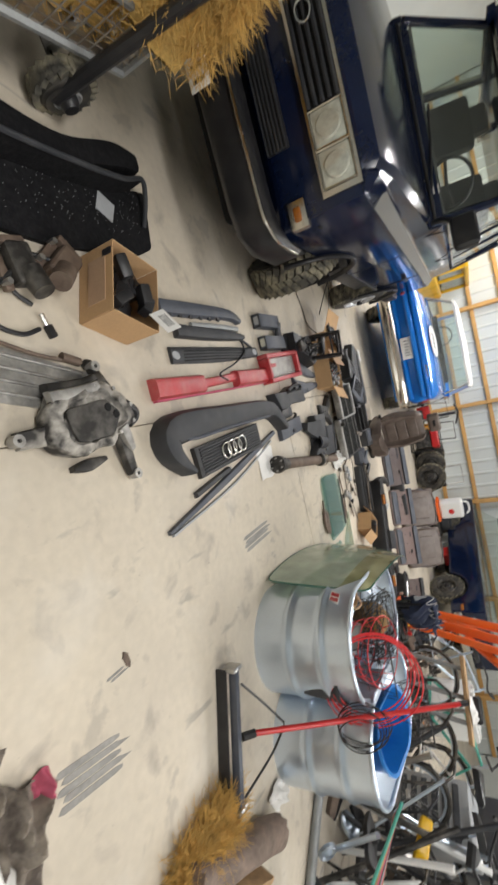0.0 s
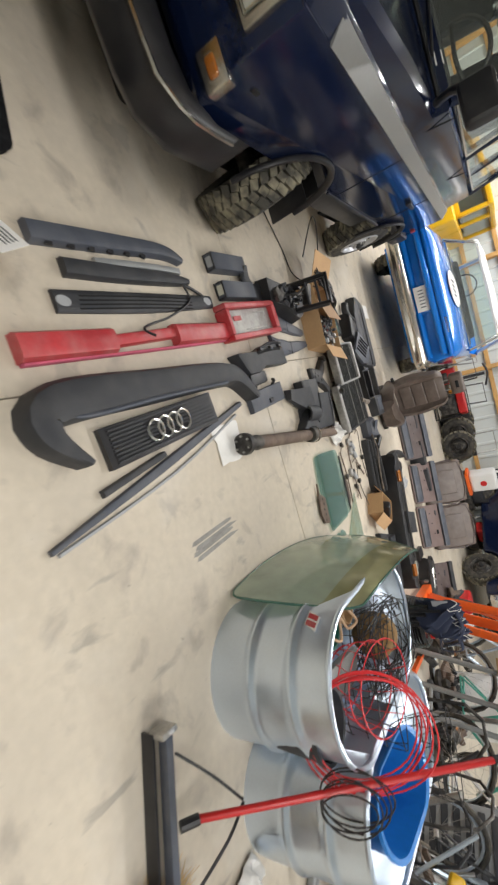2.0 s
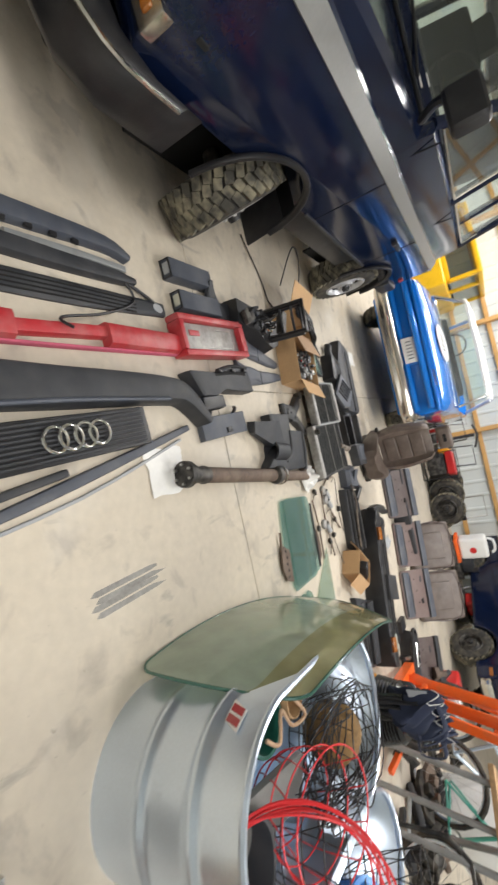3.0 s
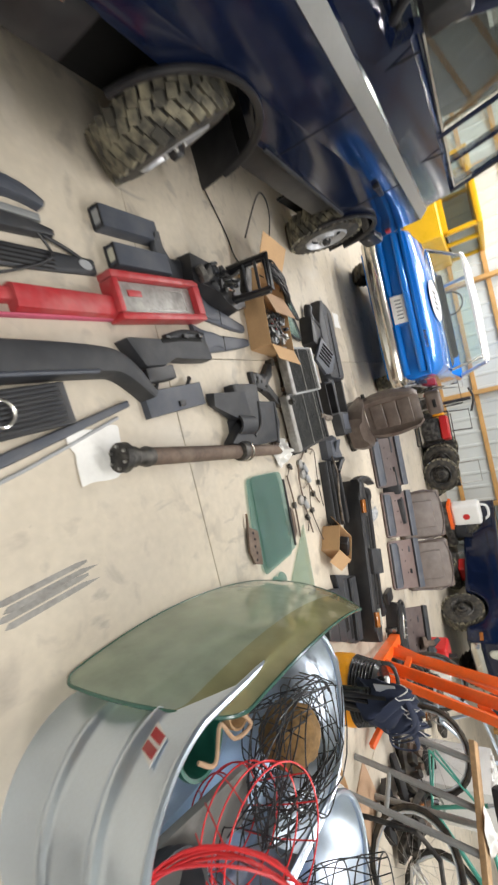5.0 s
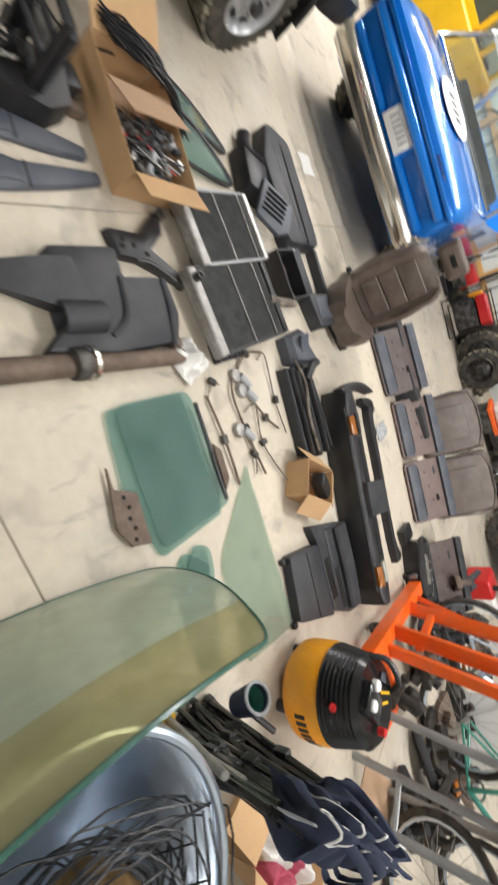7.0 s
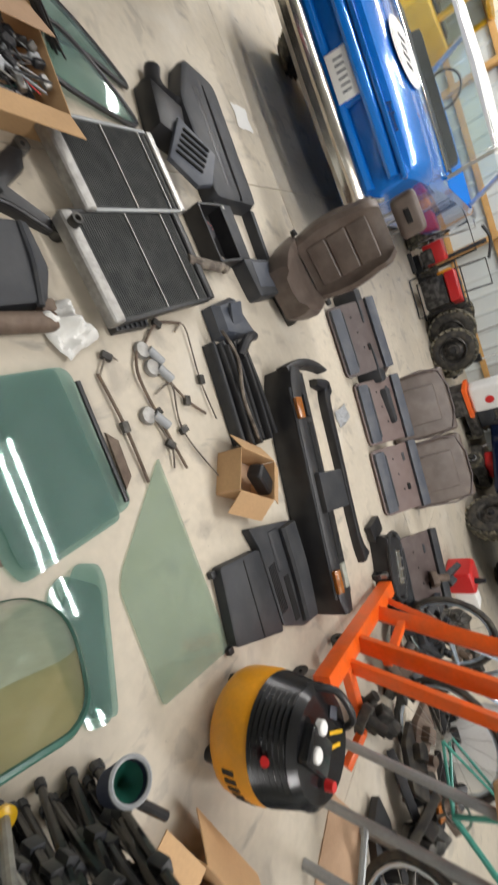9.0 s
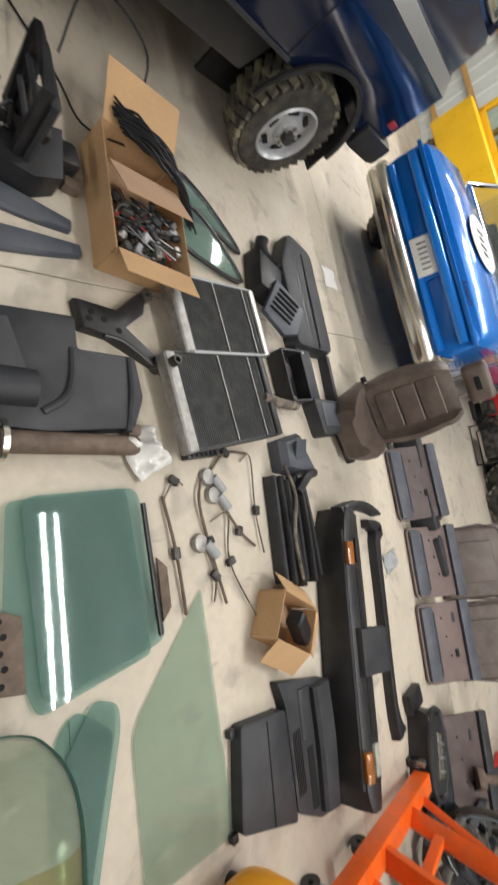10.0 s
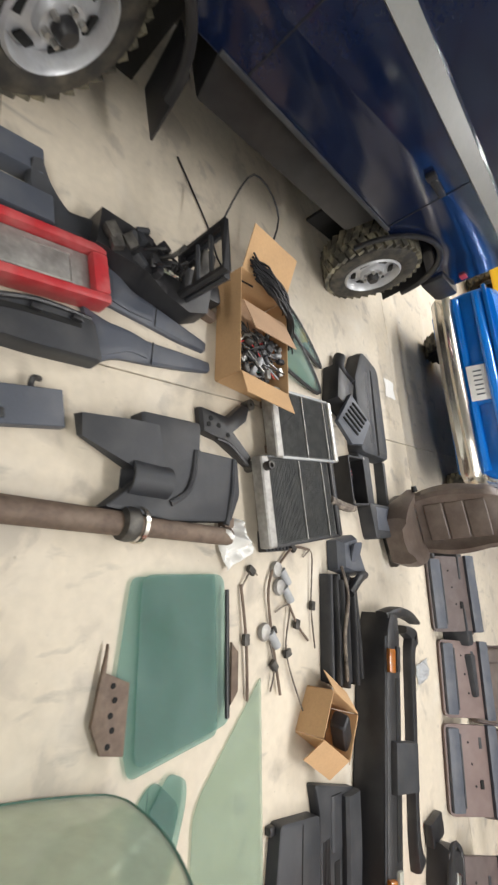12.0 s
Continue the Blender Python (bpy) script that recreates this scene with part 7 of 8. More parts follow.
part("axle", one(tube, [(-0.35, -0.36, 0.13), (-0.35, 0.36, 0.13)], 0.014, 8, smooth=False), "greasy", ct)
for x in (0.35, -0.35):
    part("axle_bracket", one(box, 0.05, 0.4, 0.20, T((x, 0, 0.235)), 0.006), "grey", ct)
    for s in (1, -1):
        wheel(ct, T((x, s * 0.36, 0.13)) @ Matrix.Rotation(radians(-90 * s), 4, "X"), 0.13, 0.08, 0.06, blocks=18, spokes=False)
straw_heap(-1.68, 1.33, CZ + 0.01, 0.24, 0.42, 0.46, 9000, 9, "heap of golden straw on the yard cart", 0.09)
straw_heap(-1.54, 1.66, CZ + 0.24, 0.23, 0.24, 0.54, 9000, 15, "loose straw bundle piled over the cart corner", 0.11)

# air compressor
ac = thing("air_compressor", pose(1.89, 4.76, 0, 0, 0, 30), "yellow pancake air compressor with black ribbed top", "compressor")
bm = B()
lathe(bm, [(0.10, 0.05), (0.19, 0.06), (0.215, 0.09), (0.22, 0.12), (0.22, 0.22), (0.205, 0.25), (0.10, 0.26)], 40)
part("tank", bm, "comp_yellow", ac)
bm = B()
pr = [(0.17, 0.24)]
for k in range(7):
    pr += [(0.215 - 0.004 * k, 0.255 + 0.02 * k), (0.203 - 0.004 * k, 0.265 + 0.02 * k)]
pr += [(0.19, 0.40), (0.165, 0.425), (0.0, 0.43)]
lathe(bm, pr, 40)
part("shroud", bm, "gloss", ac)
for k in range(3):
    part("foot", one(cyl, 0.028, 0.032, 0.07, T((0.15 * math.cos(2.1 * k), 0.15 * math.sin(2.1 * k), 0)), 12), "black", ac)
part("control_panel", one(box, 0.20, 0.12, 0.05, T((-0.04, -0.03, 0.425)) @ Matrix.Rotation(radians(10), 4, "Y"), 0.02, 3), "gloss", ac)
for x, y in ((-0.09, -0.05), (-0.09, 0.03)):
    part("gauge", one(lathe, [(0.024, 0), (0.024, 0.02), (0.02, 0.024), (0, 0.024)], 18, T((x, y, 0.45))), "paper", ac)
part("red_knob", one(cyl, 0.018, 0.016, 0.03, T((0.04, -0.10, 0.44)), 12), "red", ac)
part("red_valve", one(cyl, 0.016, 0.014, 0.03, T((-0.17, -0.12, 0.33)) @ Matrix.Rotation(radians(-60), 4, "Y"), 10), "red", ac)
part("warning_label", one(box, 0.09, 0.012, 0.003, T((0.06, 0.06, 0.432)) @ Matrix.Rotation(0.4, 4, "Z")), "yellow", ac)
part("warning_label", one(box, 0.07, 0.012, 0.003, T((0.07, 0.02, 0.432)) @ Matrix.Rotation(0.5, 4, "Z")), "yellow", ac)
part("warning_label", one(box, 0.05, 0.04, 0.003, T((0.02, 0.11, 0.432)) @ Matrix.Rotation(0.2, 4, "Z")), "slate", ac)
for k in range(7):
    a = radians(-128 + 8.5 * k)
    part("name_bar", one(box, 0.004, 0.018, 0.05, Matrix.Rotation(a, 4, "Z") @ T((0.2205, 0, 0.165))), "ink", ac)
part("carry_handle", one(tube, [(-0.10, 0.14, 0.38), (-0.05, 0.16, 0.47), (0.10, 0.12, 0.47), (0.14, 0.08, 0.38)], 0.014, 8), "black", ac)

# orange hoist
oh = thing("engine_hoist", Matrix(), "folded orange steel engine hoist standing by the trays", "hoist")
def rect_bar(a, b, w, h, material, name, parent):
    """A square-section bar from a to b."""
    a, b = Vector(a), Vector(b)
    q = (b - a).to_track_quat("Z", "Y").to_matrix().to_4x4()
    return part(name, one(box, w, h, (b - a).length, T((a + b) / 2) @ q, 0.006), material, parent)
rect_bar((2.05, 5.20, 0.16), (2.19, 6.32, 0.09), 0.09, 0.09, "orange", "base_beam", oh)
rect_bar((2.17, 5.98, 0.14), (2.36, 5.72, 1.5), 0.05, 0.085, "orange", "mast", oh)
rect_bar((2.12, 5.62, 0.16), (2.42, 5.52, 1.5), 0.05, 0.085, "orange", "mast", oh)
rect_bar((2.20, 6.18, 0.12), (2.45, 5.80, 1.20), 0.025, 0.04, "orange", "brace", oh)
rect_bar((2.12, 5.42, 0.17), (2.55, 5.48, 0.10), 0.06, 0.05, "orange", "side_leg", oh)
rect_bar((2.55, 5.48, 0.10), (2.62, 5.30, 0.05), 0.05, 0.04, "orange", "leg_tip", oh)
rect_bar((2.36, 5.62, 0.85), (2.60, 5.20, 1.30), 0.06, 0.06, "orange", "boom_part", oh)
rect_bar((2.13, 5.45, 0.17), (2.50, 5.42, 1.45), 0.035, 0.07, "orange", "support_bar", oh)
rect_bar((2.19, 5.95, 0.3), (2.22, 5.60, 0.3), 0.03, 0.05, "orange", "spreader", oh)
for p in ((2.02, 5.22, 0.04), (2.12, 6.36, 0.03), (2.10, 5.6, 0.05)):
    part("caster", one(lathe, [(0.012, -0.015), (0.04, -0.018), (0.042, 0.018), (0.012, 0.015)], 18, T(p) @ Matrix.Rotation(radians(90), 4, "Y"), True), "black", oh)
    part("caster_fork", one(box, 0.03, 0.05, 0.06, T((p[0], p[1], p[2] + 0.045)), 0.006), "steel", oh)

# grey trestle with boards
ts = thing("trestle", Matrix(), "grey steel tube trestle with a wooden board on top", "trestle")
for a, b in (((2.33, 5.22, 0.0), (2.50, 5.18, 0.80)), ((2.55, 5.06, 0.0), (2.72, 5.05, 0.80)), ((2.68, 4.86, 0.0), (2.86, 4.88, 0.80)), ((3.0, 5.3, 0.0), (2.9, 5.15, 0.80))):
    part("leg", one(tube, [a, b], 0.022, 10, smooth=False), "grey", ts)
part("cross_tube", one(tube, [(2.60, 5.055, 0.25), (2.73, 4.865, 0.25)], 0.016, 8, smooth=False), "grey", ts)
part("board", one(box, 0.75, 0.16, 0.035, T((2.72, 5.04, 0.81)) @ Matrix.Rotation(radians(-38), 4, "Z"), 0.004), "wood", ts)
solid("floor_sheet", one(box, 0.42, 0.34, 0.006, T((2.92, 5.12, 0.004)) @ Matrix.Rotation(radians(25), 4, "Z"), 0.002), "carton_in", Matrix(), "flat tan sheet lying on the floor under the trestle", "sheet")
crumple("white_cloth", 0, 0, 0.22, 0.14, 0.05, 51, 15, "white cloth draped on the trestle board", "paper", "rag").matrix_basis = pose(2.80, 4.98, 0.83, 0, 0, 15)

# black poles, folding chairs and carton behind the tank
chr_ = random.Random(19)
for k in range(4):
    f = k / 3
    bx0, by0, tx, ty = 1.50 + 0.12 * f, 3.96 + 0.27 * f, 1.41 + 0.18 * f, 3.86 + 0.14 * f
    ch = thing("folding_chair", T((bx0, by0, 0)), "folded navy canvas camp chair, black tubes, upright against the tank", "folding chair", "folded camp chairs")
    tip = Vector((tx - bx0, ty - by0, 0.78))
    for j in range(9):
        off = Vector((chr_.uniform(-0.07, 0.05), chr_.uniform(-0.06, 0.06), 0))
        off2 = Vector((chr_.uniform(-0.05, 0.05), chr_.uniform(-0.04, 0.04), chr_.uniform(-0.14, 0.02)))
        a, b = off + Vector((0, 0, 0.012)), tip + off2
        part("leg_tube", one(tube, [a, b], 0.0115, 8, smooth=False), "gloss" if j % 3 else "black", ch)
        part("end_cap", one(tube, [a, a.lerp(b, 0.05)], 0.015, 8, smooth=False), "charcoal", ch)
        m_ = a.lerp(b, chr_.uniform(0.3, 0.6))
        part("pivot_clamp", one(box, 0.035, 0.03, 0.05, T(m_) @ Matrix.Rotation(chr_.uniform(0, 3), 4, "Z"), 0.006), "charcoal" if j % 2 else "black", ch)
    if k < 2:
        a, b = Vector((1.40 - 0.02 * k - bx0, 3.96 - 0.045 * k - by0, 0.15)), tip + Vector((-0.05, -0.02, -0.25))
        part("pole", one(tube, [a, b], 0.012, 10, smooth=False), "alloy", ch, "bare metal pole")
        part("foot_cap", one(lathe, [(0.0, 0), (0.024, 0.002), (0.026, 0.02), (0.014, 0.026), (0, 0.026)], 18, T(a - Vector((0, 0, 0.01)))), "yellow", ch, "yellow foot cap")
    bm = B()
    secs = []
    for i in range(13):
        g = i / 12
        c = Vector((0, 0, 0)).lerp(tip, 0.80 + 0.28 * g) + Vector((0.03 * math.sin(5 * g + k), 0.02 * math.cos(4 * g + k), 0))
        w = (0.035 + 0.035 * math.sin(math.pi * min(1, g * 1.1 + 0.1))) * (1 - 0.5 * max(0, g - 0.8) / 0.2)
        ring = []
        for j in range(20):
            q = 2 * math.pi * j / 20
            r_ = w * (1 + 0.30 * noise.noise(Vector((2.2 * math.cos(q), 2.2 * math.sin(q), 3 * g + 7 * k))) + 0.16 * math.sin(5 * q + 4 * g + k))
            ring.append(c + Vector((r_ * math.cos(q) * 1.15, r_ * math.sin(q) * 0.8, 0.03 * math.sin(2 * q + k))))
        secs.append(ring)
    loft(bm, secs)
    part("folded_cloth", bm, "navycloth", ch, "", 1.2)
    part("piping", one(tube, [secs[11][j] * 1.0 for j in range(20)], 0.003, 6, 1, True, False), "paper", ch, "pale piping")
    part("piping", one(tube, [secs[i][(4 + k * 5) % 20] for i in range(1, 12)], 0.003, 6, 1), "paper", ch, "pale piping")
    part("label_tag", one(box, 0.045, 0.004, 0.09, T(secs[6][12]) @ Matrix.Rotation(0.5 + k, 4, "Z")), "tape", ch)
    part("strap", one(tube, [secs[10][2], secs[9][2] + Vector((0.10, 0.02, 0.02)), secs[6][2] + Vector((0.11, 0.0, -0.04)), secs[4][2]], 0.012, 6, 4, flat=0.3), "navycloth", ch)
    if k == 3:
        CM = T((-0.16, -0.09, 0.29)) @ Matrix.Rotation(radians(-25), 4, "Y")
        cu = part("cup_holder", one(lathe, [(0.04, 0), (0.05, 0.11), (0.042, 0.11), (0.03, 0.02)], 22, CM), "navycloth", ch, "navy cloth cup holder")
        part("rim", one(tube, [CM @ Vector((0.046 * math.cos(q), 0.046 * math.sin(q), 0.11)) for q in [i * math.pi / 6 for i in range(12)]], 0.006, 6, 2, True), "tape", cu)
        part("lining", one(lathe, [(0.036, 0.03), (0.04, 0.09), (0.0, 0.03)], 18, CM), "darkgreen", cu)
        part("holder_arm", one(tube, [(-0.13, -0.08, 0.33), (-0.02, -0.02, 0.34)], 0.012, 8, smooth=False), "black", ch)
cb = carton(pose(2.22, 4.27, 0, 0, 0, 17), 0.46, 0.28, 0.20, "open cardboard box with white and pink tissue inside", ((0, 0.12, 60), (2, 0.18, 140), (3, 0.20, 95)))
for k, (dx, dy, mt) in enumerate(((-0.1, 0.0, "paper"), (0.08, 0.03, "paper"), (0.0, -0.05, "pink"))):
    crumple("tissue", 0, 0, 0.20, 0.18, 0.14, 60 + k, 20 * k, "crumpled pink tissue paper in the cardboard box" if k == 2 else "crumpled white tissue paper in the cardboard box", mt, "tissue").matrix_basis = pose(2.22, 4.27, 0.08, 0, 0, 17) @ T((dx, dy, 0.0))


def bicycle(m, frame_mat, label, r=0.32, rod="black"):
    """An old bicycle standing along local x, rear hub at the origin's end."""
    bk = thing("bicycle", m, label, "bicycle", "parked bicycles")
    for x in (0.0, 1.02):
        w = new("bike_wheel")
        w.parent = bk
        w.matrix_basis = T((x, 0, r + 0.012))
        circ = [(math.cos(q), math.sin(q)) for q in [i * math.pi / 12 for i in range(24)]]
        part("bike_tyre", one(tube, [(r * c, 0, r * s) for c, s in circ], 0.02, 8, 1, True, False), "tyre", w)
        part("bike_rim", one(tube, [((r - 0.03) * c, 0, (r - 0.03) * s) for c, s in circ], 0.011, 6, 1, True, False), "galv", w)
        for k in range(18):
            q = 2 * math.pi * k / 18
            part("spoke", one(tube, [(0.02 * math.cos(q + 0.9), 0.025 * (-1) ** k, 0.02 * math.sin(q + 0.9)), ((r - 0.03) * math.cos(q), 0, (r - 0.03) * math.sin(q))], 0.0014, 4, smooth=False), "steel", w)
        part("hub", one(tube, [(0, -0.045, 0), (0, 0.045, 0)], 0.018, 10, smooth=False), "steel", w)
    H, bb, st, hd = r + 0.012, (0.42, 0, 0.29), (0.30, 0, 0.74), (0.82, 0, 0.78)
    for a, b, w in ((bb, st, 0.016), (bb, (0.85, 0, 0.66), 0.018), ((0.32, 0, 0.68), hd, 0.016), ((0, 0.05, H), bb, 0.010), ((0, -0.05, H), bb, 0.010), ((0, 0.05, H), (0.31, 0, 0.66), 0.009), ((0, -0.05, H), (0.31, 0, 0.66), 0.009)):
        part("frame_tube", one(tube, [a, b], w, 8, smooth=False), frame_mat, bk)
    for s in (0.05, -0.05):
        part("fork_blade", one(tube, [(0.85, s * 0.6, 0.66), (0.97, s, 0.45), (1.02, s, H)], 0.011, 8), frame_mat, bk)
    part("stem", one(tube, [(0.85, 0, 0.66), (0.80, 0, 0.86)], 0.017, 8, smooth=False), "galv", bk)
    part("handlebar", one(tube, [(0.66, 0.28, 0.90), (0.78, 0.22, 0.92), (0.82, 0, 0.88), (0.78, -0.22, 0.92), (0.66, -0.28, 0.90)], 0.012, 8), rod, bk)
    part("saddle", one(pad, [(-0.12, -0.07), (0.02, -0.06), (0.15, -0.015), (0.15, 0.015), (0.02, 0.06), (-0.12, 0.07)], 0.06, 0.7, 0.80, T((0.28, 0, 0))), "black", bk)
    part("seat_post", one(tube, [st, (0.28, 0, 0.81)], 0.013, 8, smooth=False), "galv", bk)
    part("chainring", one(lathe, [(0.075, -0.004), (0.09, -0.004), (0.09, 0.004), (0.075, 0.004)], 24, T((0.42, 0.05, 0.29)) @ Matrix.Rotation(radians(90), 4, "X"), True), "steel", bk)
    part("crank", one(tube, [(0.42, 0.07, 0.29), (0.50, 0.07, 0.15)], 0.010, 6, smooth=False), "steel", bk)
    part("pedal", one(box, 0.09, 0.08, 0.02, T((0.50, 0.12, 0.15)), 0.005), "amber", bk, "pedal with amber reflector")
    return bk


bicycle(pose(3.22, 5.05, 0, 10, 0, -42), "white_paint", "white and teal old bicycle leaning among others")
bicycle(pose(2.72, 6.55, 0, -8, 0, 8), "galv", "silver bicycle with dusty tyres", 0.30)
bicycle(pose(3.0, 6.0, 0, 8, 0, -22), "teal", "teal bicycle behind the hoist")
bicycle(pose(3.1, 4.1, 0, -10, 0, 5), "charcoal", "dark old bicycle with bare steel rims")
bicycle(pose(2.85, 3.72, 0, 12, 0, 50), "galv", "bare silver bicycle frame leaning in the row", 0.31)
bicycle(pose(3.55, 3.35, 0, -6, 0, 60), "white_paint", "pale bicycle at the end of the row", 0.33)

# metal heap beyond the bicycles
scrap = random.Random(77)
for k in range(80):
    x, y = scrap.uniform(2.75, 4.6), scrap.uniform(2.8, 3.9)
    a = Vector((x, y, 0.02))
    b = a + Vector((scrap.uniform(-0.5, 0.5), scrap.uniform(-0.5, 0.5), scrap.uniform(0.35, 1.05)))
    solid("metal_tube", one(tube, [a, b], scrap.uniform(0.010, 0.022), 8, smooth=False), ("galv", "grey", "charcoal", "greasy", "steel", "white_paint")[k % 6], Matrix(), "loose steel tube leaning in the heap", "tube", "heap of tubes")
gc = thing("louvred_cabinet", pose(3.55, 4.55, 0, 0, 0, 40), "grey metal cabinet with dark louvres", "cabinet")
part("case", one(box, 0.6, 0.5, 0.75, T((0, 0, 0.376)), 0.015), "tape", gc)
for k in range(7):
    part("louvre", one(box, 0.012, 0.42, 0.05, T((-0.304, 0, 0.14 + 0.085 * k)) @ Matrix.Rotation(radians(20), 4, "Y"), 0.004), "charcoal", gc)
solid("yellow_tool", one(box, 0.10, 0.32, 0.09, T((2.90, 3.53, 0.55)) @ Matrix.Rotation(radians(25), 4, "Y"), 0.03, 3), "yellow", Matrix(), "yellow plastic tool case on the heap", "tool case")
for k, (x, y, z, sx, sy, sz, mt, lab) in enumerate(((4.3, 4.2, 0.3, 0.5, 0.6, 0.6, "wood", "wooden crate beside the bicycles"), (4.7, 2.7, 0.35, 0.6, 0.6, 0.7, "carton", "big brown carton by the wall side"), (3.7, 6.6, 0.35, 0.55, 0.45, 0.7, "white_paint", "white metal box behind the hoist"), (4.4, 5.4, 0.45, 0.5, 0.7, 0.9, "charcoal", "dark tool chest beyond the bicycles"))):
    cr = thing("storage_crate", pose(x, y, 0, 0, 0, 10 * k), lab, "crate", "crates beyond the bicycles")
    part("case", one(box, sx, sy, sz, T((0, 0, z + 0.001)), 0.01), mt, cr)
    for j in range(3):
        part("batten", one(box, sx + 0.02, 0.05, 0.02, T((0, -sy / 2 + 0.1 + j * (sy - 0.2) / 2, 2 * z + 0.01)), 0.003), mt, cr)

# ---- things by the far wall ----
for k, (x, y, tilt, rr) in enumerate(((0.42, 10.55, 12, 0.30), (0.62, 10.30, 8, 0.30), (0.86, 10.1, -6, 0.29))):
    ty = thing("spare_wheel", pose(x, y, 0, 0, 0, 20 - 10 * k), "dusty spare wheel standing on its tread", "tyre", "spare wheels by the wall")
    wheel(ty, T((0, 0, rr)) @ Matrix.Rotation(radians(90 + tilt * 0), 4, "X"), rr, 0.18, 0.17, blocks=20, spokes=False, rim="greasy")
pw = thing("pressure_washer", pose(-0.55, 10.7, 0, 0, 0, 10), "red pressure washer on wheels with black handle", "pressure washer")
part("engine", one(box, 0.30, 0.28, 0.26, T((0, 0, 0.33)), 0.03), "red", pw)
part("pump", one(box, 0.22, 0.18, 0.16, T((0.02, -0.10, 0.24)), 0.03), "greasy", pw)
part("frame", one(tube, [(-0.2, -0.18, 0.06), (-0.2, 0.18, 0.06), (-0.2, 0.24, 0.80), (0.2, 0.24, 0.80), (0.2, 0.18, 0.06), (0.2, -0.18, 0.06)], 0.014, 8, smooth=False), "black", pw)
for s in (0.24, -0.24):
    wheel(pw, T((s, 0.12, 0.14)) @ Matrix.Rotation(radians(90 if s > 0 else -90), 4, "Y"), 0.14, 0.06, 0.07, blocks=16, spokes=False)
part("foot", one(box, 0.3, 0.04, 0.06, T((0, -0.17, 0.03)), 0.01), "black", pw)
ge = thing("generator", pose(0.05, 10.25, 0, 0, 0, -6), "red engine generator in a black tube frame", "generator")
part("tank", one(box, 0.42, 0.32, 0.14, T((0, 0, 0.50)), 0.04, 3), "red", ge)
part("block", one(box, 0.40, 0.30, 0.30, T((0, 0, 0.27)), 0.03), "greasy", ge)
for s in (-0.19, 0.19):
    part("frame_loop", one(tube, [(-0.27, s, 0.02), (0.27, s, 0.02), (0.27, s, 0.60), (-0.27, s, 0.60)], 0.014, 8, 1, True, False), "black", ge)
jc = thing("jerry_can", pose(1.48, 9.6, -0.0, 0, 0, 15), "white plastic jug with a red dot on an orange stand", "jerry can")
part("stand", one(box, 0.34, 0.3, 0.36, T((0, 0, 0.18)), 0.02), "greasy", jc)
part("orange_tray", one(box, 0.40, 0.34, 0.05, T((0, 0, 0.385)), 0.01), "orange", jc)
part("jug", one(box, 0.34, 0.26, 0.42, T((0, 0, 0.62)), 0.06, 4), "white_paint", jc)
part("jug_handle", one(tube, [(-0.12, 0, 0.83), (-0.08, 0, 0.92), (0.08, 0, 0.92), (0.14, 0, 0.83)], 0.02, 8), "white_paint", jc)
part("cap", one(cyl, 0.035, 0.035, 0.05, T((0.13, 0, 0.82)), 14), "black", jc)
part("red_dot", one(lathe, [(0.05, 0), (0.05, 0.004), (0, 0.004)], 18, T((0.02, -0.131, 0.62)) @ Matrix.Rotation(radians(90), 4, "X")), "red", jc)
gcn = thing("gas_can", pose(3.0, 7.95, 0, 0, 0, 10), "red plastic gas can with black spout", "gas can")
part("can", one(box, 0.24, 0.30, 0.26, T((0, 0, 0.131)), 0.05, 3), "red", gcn)
part("spout", one(cyl, 0.03, 0.02, 0.10, T((0, -0.08, 0.255)), 12), "black", gcn)
part("paper_box", one(box, 0.2, 0.16, 0.2, T((0.30, 0.05, 0.101)), 0.01), "paper", gcn)
tl_ = thing("tool_lifter", pose(-0.45, 10.9, 0, 0, 0, 0), "black bottle jack stand with pipe frame", "jack")
part("base", one(box, 0.4, 0.3, 0.1, T((0, 0, 0.05)), 0.01), "charcoal", tl_)
part("post", one(tube, [(0, 0, 0.1), (0, 0, 0.95)], 0.03, 10, smooth=False), "charcoal", tl_)
part("cross_head", one(tube, [(-0.2, 0, 0.95), (0.0, 0.0, 1.0), (0.25, 0, 0.92)], 0.02, 8), "black", tl_)
solid("cardboard_sheet", one(box, 0.35, 0.5, 0.006, T((0.52, 8.0, 0.004)), 0.001), "carton", Matrix(), "flat piece of brown cardboard on the floor", "cardboard")

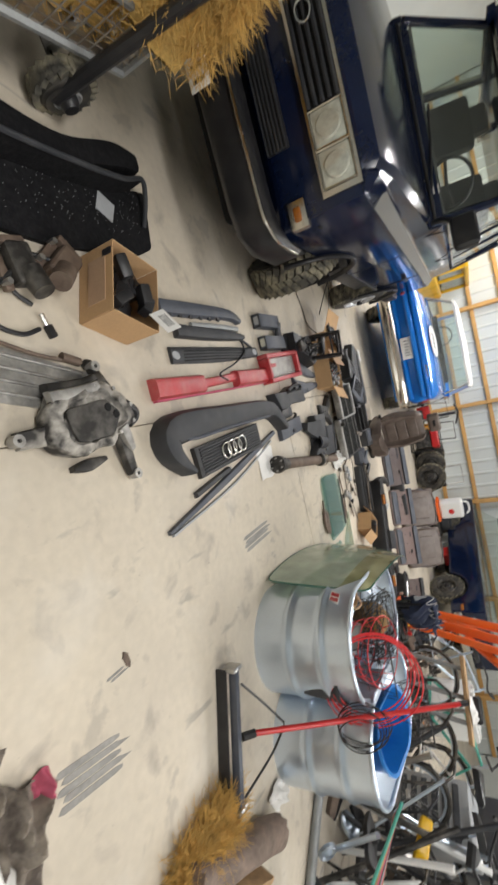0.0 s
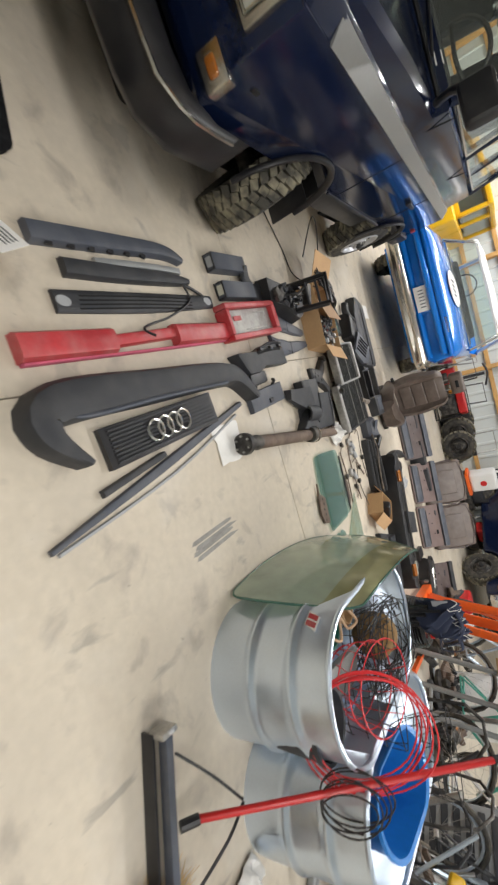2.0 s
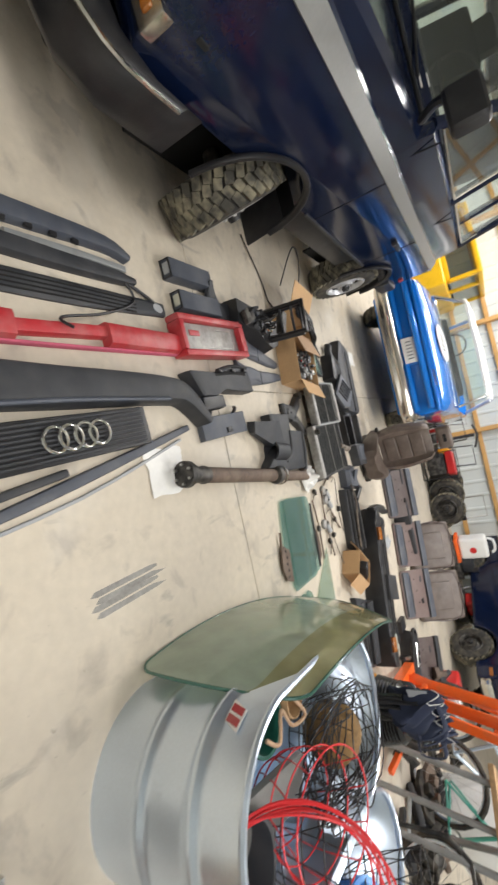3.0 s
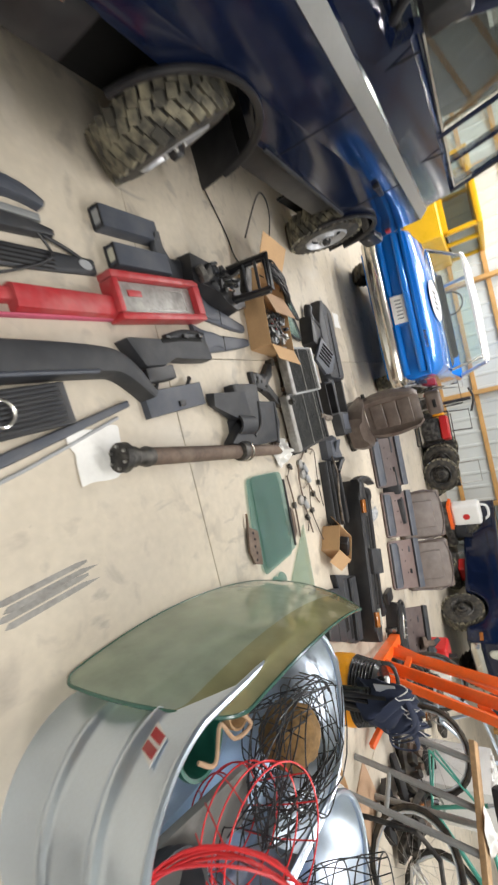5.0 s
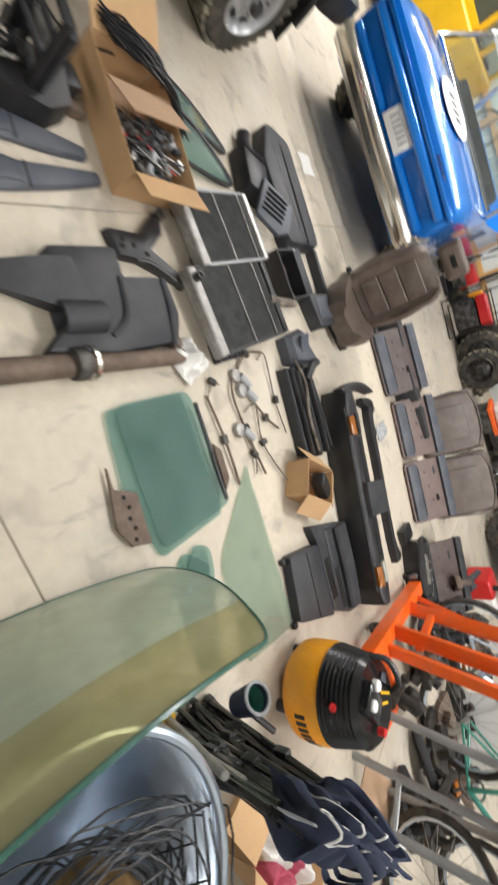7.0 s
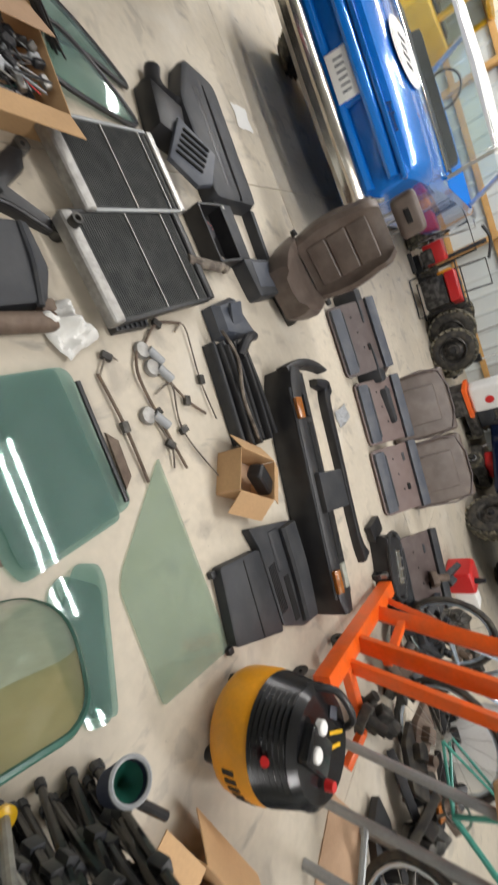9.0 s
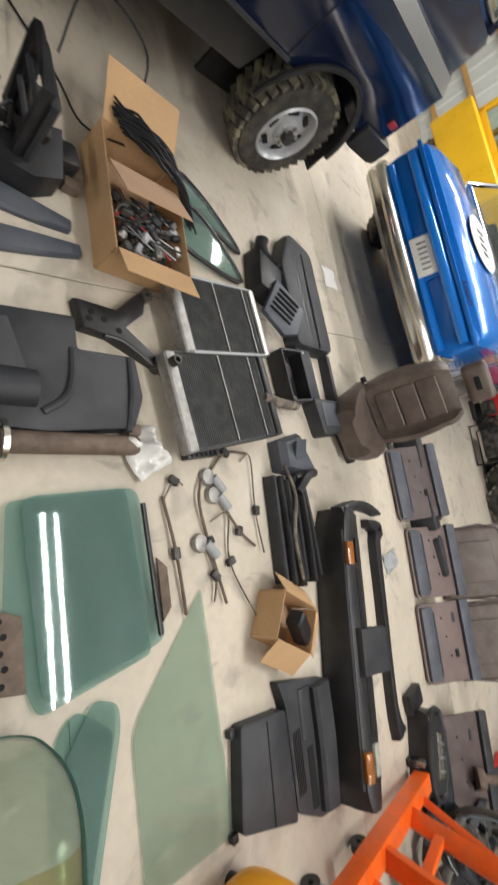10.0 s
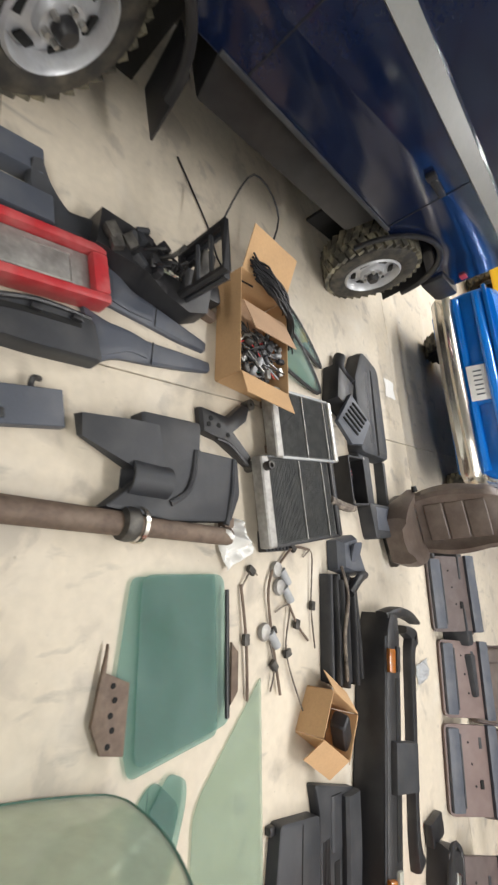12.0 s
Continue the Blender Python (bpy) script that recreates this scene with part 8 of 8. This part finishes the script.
# ---- dense metal clutter beyond the tanks ----
cl = random.Random(303)
for k in range(46):
    x, y = cl.uniform(2.35, 3.6), cl.uniform(3.0, 3.85)
    base = Vector((x, y, 0.02))
    mt = ("greasy", "black", "galv", "charcoal", "rust", "steel")[k % 6]
    if k % 3 == 0:
        w, h = cl.uniform(0.25, 0.5), cl.uniform(0.35, 0.75)
        a = cl.uniform(0, 3.1)
        d, up = Vector((math.cos(a), math.sin(a), 0)), Vector((cl.uniform(-0.3, 0.3), cl.uniform(-0.3, 0.3), 1)).normalized()
        solid("tube_frame", one(tube, [base, base + d * w, base + d * w + up * h, base + up * h], cl.uniform(0.009, 0.014), 8, 3, True), mt, Matrix(), "bent steel tube frame standing in the metal heap", "tube frame", "tube frames in the heap")
    elif k % 3 == 1:
        q = pose(x, y, 0.05 + 0.3 * cl.random(), cl.uniform(-50, 50), cl.uniform(-50, 50), cl.uniform(0, 180))
        bm = B()
        prism(bm, rc([(-0.16, -0.04), (0.10, -0.05), (0.18, 0.02), (0.05, 0.06), (-0.15, 0.04)], 0.02), 0, 0.035, None, 0.006)
        box(bm, 0.06, 0.05, 0.06, T((0.02, 0, 0.04)), 0.012)
        solid("metal_bracket", bm, mt, q, "dark steel bracket in the metal heap", "bracket", "brackets in the heap")
    else:
        q = pose(x, y, 0.04 + 0.06 * cl.random(), cl.uniform(-40, 40), cl.uniform(-40, 40), 0)
        bm = B()
        rr = cl.uniform(0.06, 0.13)
        lathe(bm, [(rr * 0.3, 0), (rr, 0.0), (rr, 0.02), (rr * 0.8, 0.03), (rr * 0.5, 0.012), (rr * 0.3, 0.04)], 20, None, True)
        solid("pulley", bm, mt, q, "worn round steel pulley in the metal heap", "pulley", "pulleys in the heap")

# dark odds and ends on the floor under and beyond the hoist
for k in range(34):
    x, y = cl.uniform(2.45, 3.7), cl.uniform(5.3, 7.6)
    q = pose(x, y, 0.03 + 0.10 * cl.random(), cl.uniform(-40, 40), cl.uniform(-40, 40), cl.uniform(0, 180))
    bm = B()
    prism(bm, rc([(-0.20, -0.06), (0.12, -0.08), (0.22, 0.03), (0.06, 0.09), (-0.18, 0.05)], 0.025), 0, 0.05, None, 0.008)
    box(bm, 0.09, 0.07, 0.10, T((0.03, 0, 0.06)), 0.015)
    cyl(bm, 0.03, 0.03, 0.12, T((-0.10, 0, 0.03)), 14)
    solid("scrap_casting", bm, ("greasy", "black", "rust", "charcoal", "tyre")[k % 5], q, "dark greasy cast part lying behind the hoist", "scrap part", "castings behind the hoist")
# garden machines lined up along the far wall
for k, (x, y, mt, lab) in enumerate(((-1.05, 10.9, "greasy", "dark engine block on a low stand by the wall"), (-0.15, 11.0, "comp_yellow", "khaki engine cover on a dark frame by the wall"), (0.95, 10.75, "black", "black tiller with handle bars by the wall"), (1.95, 10.9, "charcoal", "dark grey snow blower by the wall"), (2.6, 10.4, "red", "red tiller engine on small wheels by the wall"))):
    gm = thing("garden_machine", pose(x, y, 0, 0, 0, 12 * k - 20), lab, "garden machine", "machines by the far wall")
    part("deck", one(pad, rc([(-0.26, -0.22), (0.26, -0.22), (0.26, 0.22), (-0.26, 0.22)], 0.06), 0.14, 0.85, 0.10), "greasy", gm)
    part("engine_cover", one(box, 0.30, 0.28, 0.22, T((0, 0, 0.34)), 0.05, 3), mt, gm)
    part("air_filter", one(cyl, 0.06, 0.06, 0.10, T((0.12, -0.10, 0.42)), 14), "black", gm)
    part("fuel_cap", one(cyl, 0.03, 0.03, 0.03, T((-0.08, 0.05, 0.45)), 12), "tape", gm)
    part("handle_bar", one(tube, [(-0.20, 0.18, 0.2), (-0.20, 0.40, 0.85), (0.20, 0.40, 0.85), (0.20, 0.18, 0.2)], 0.014, 8, smooth=False), "black" if k % 2 else "steel", gm)
    for s in (0.27, -0.27):
        wheel(gm, T((s, -0.10, 0.12)) @ Matrix.Rotation(radians(90 if s > 0 else -90), 4, "Y"), 0.12, 0.07, 0.06, blocks=14, spokes=False)
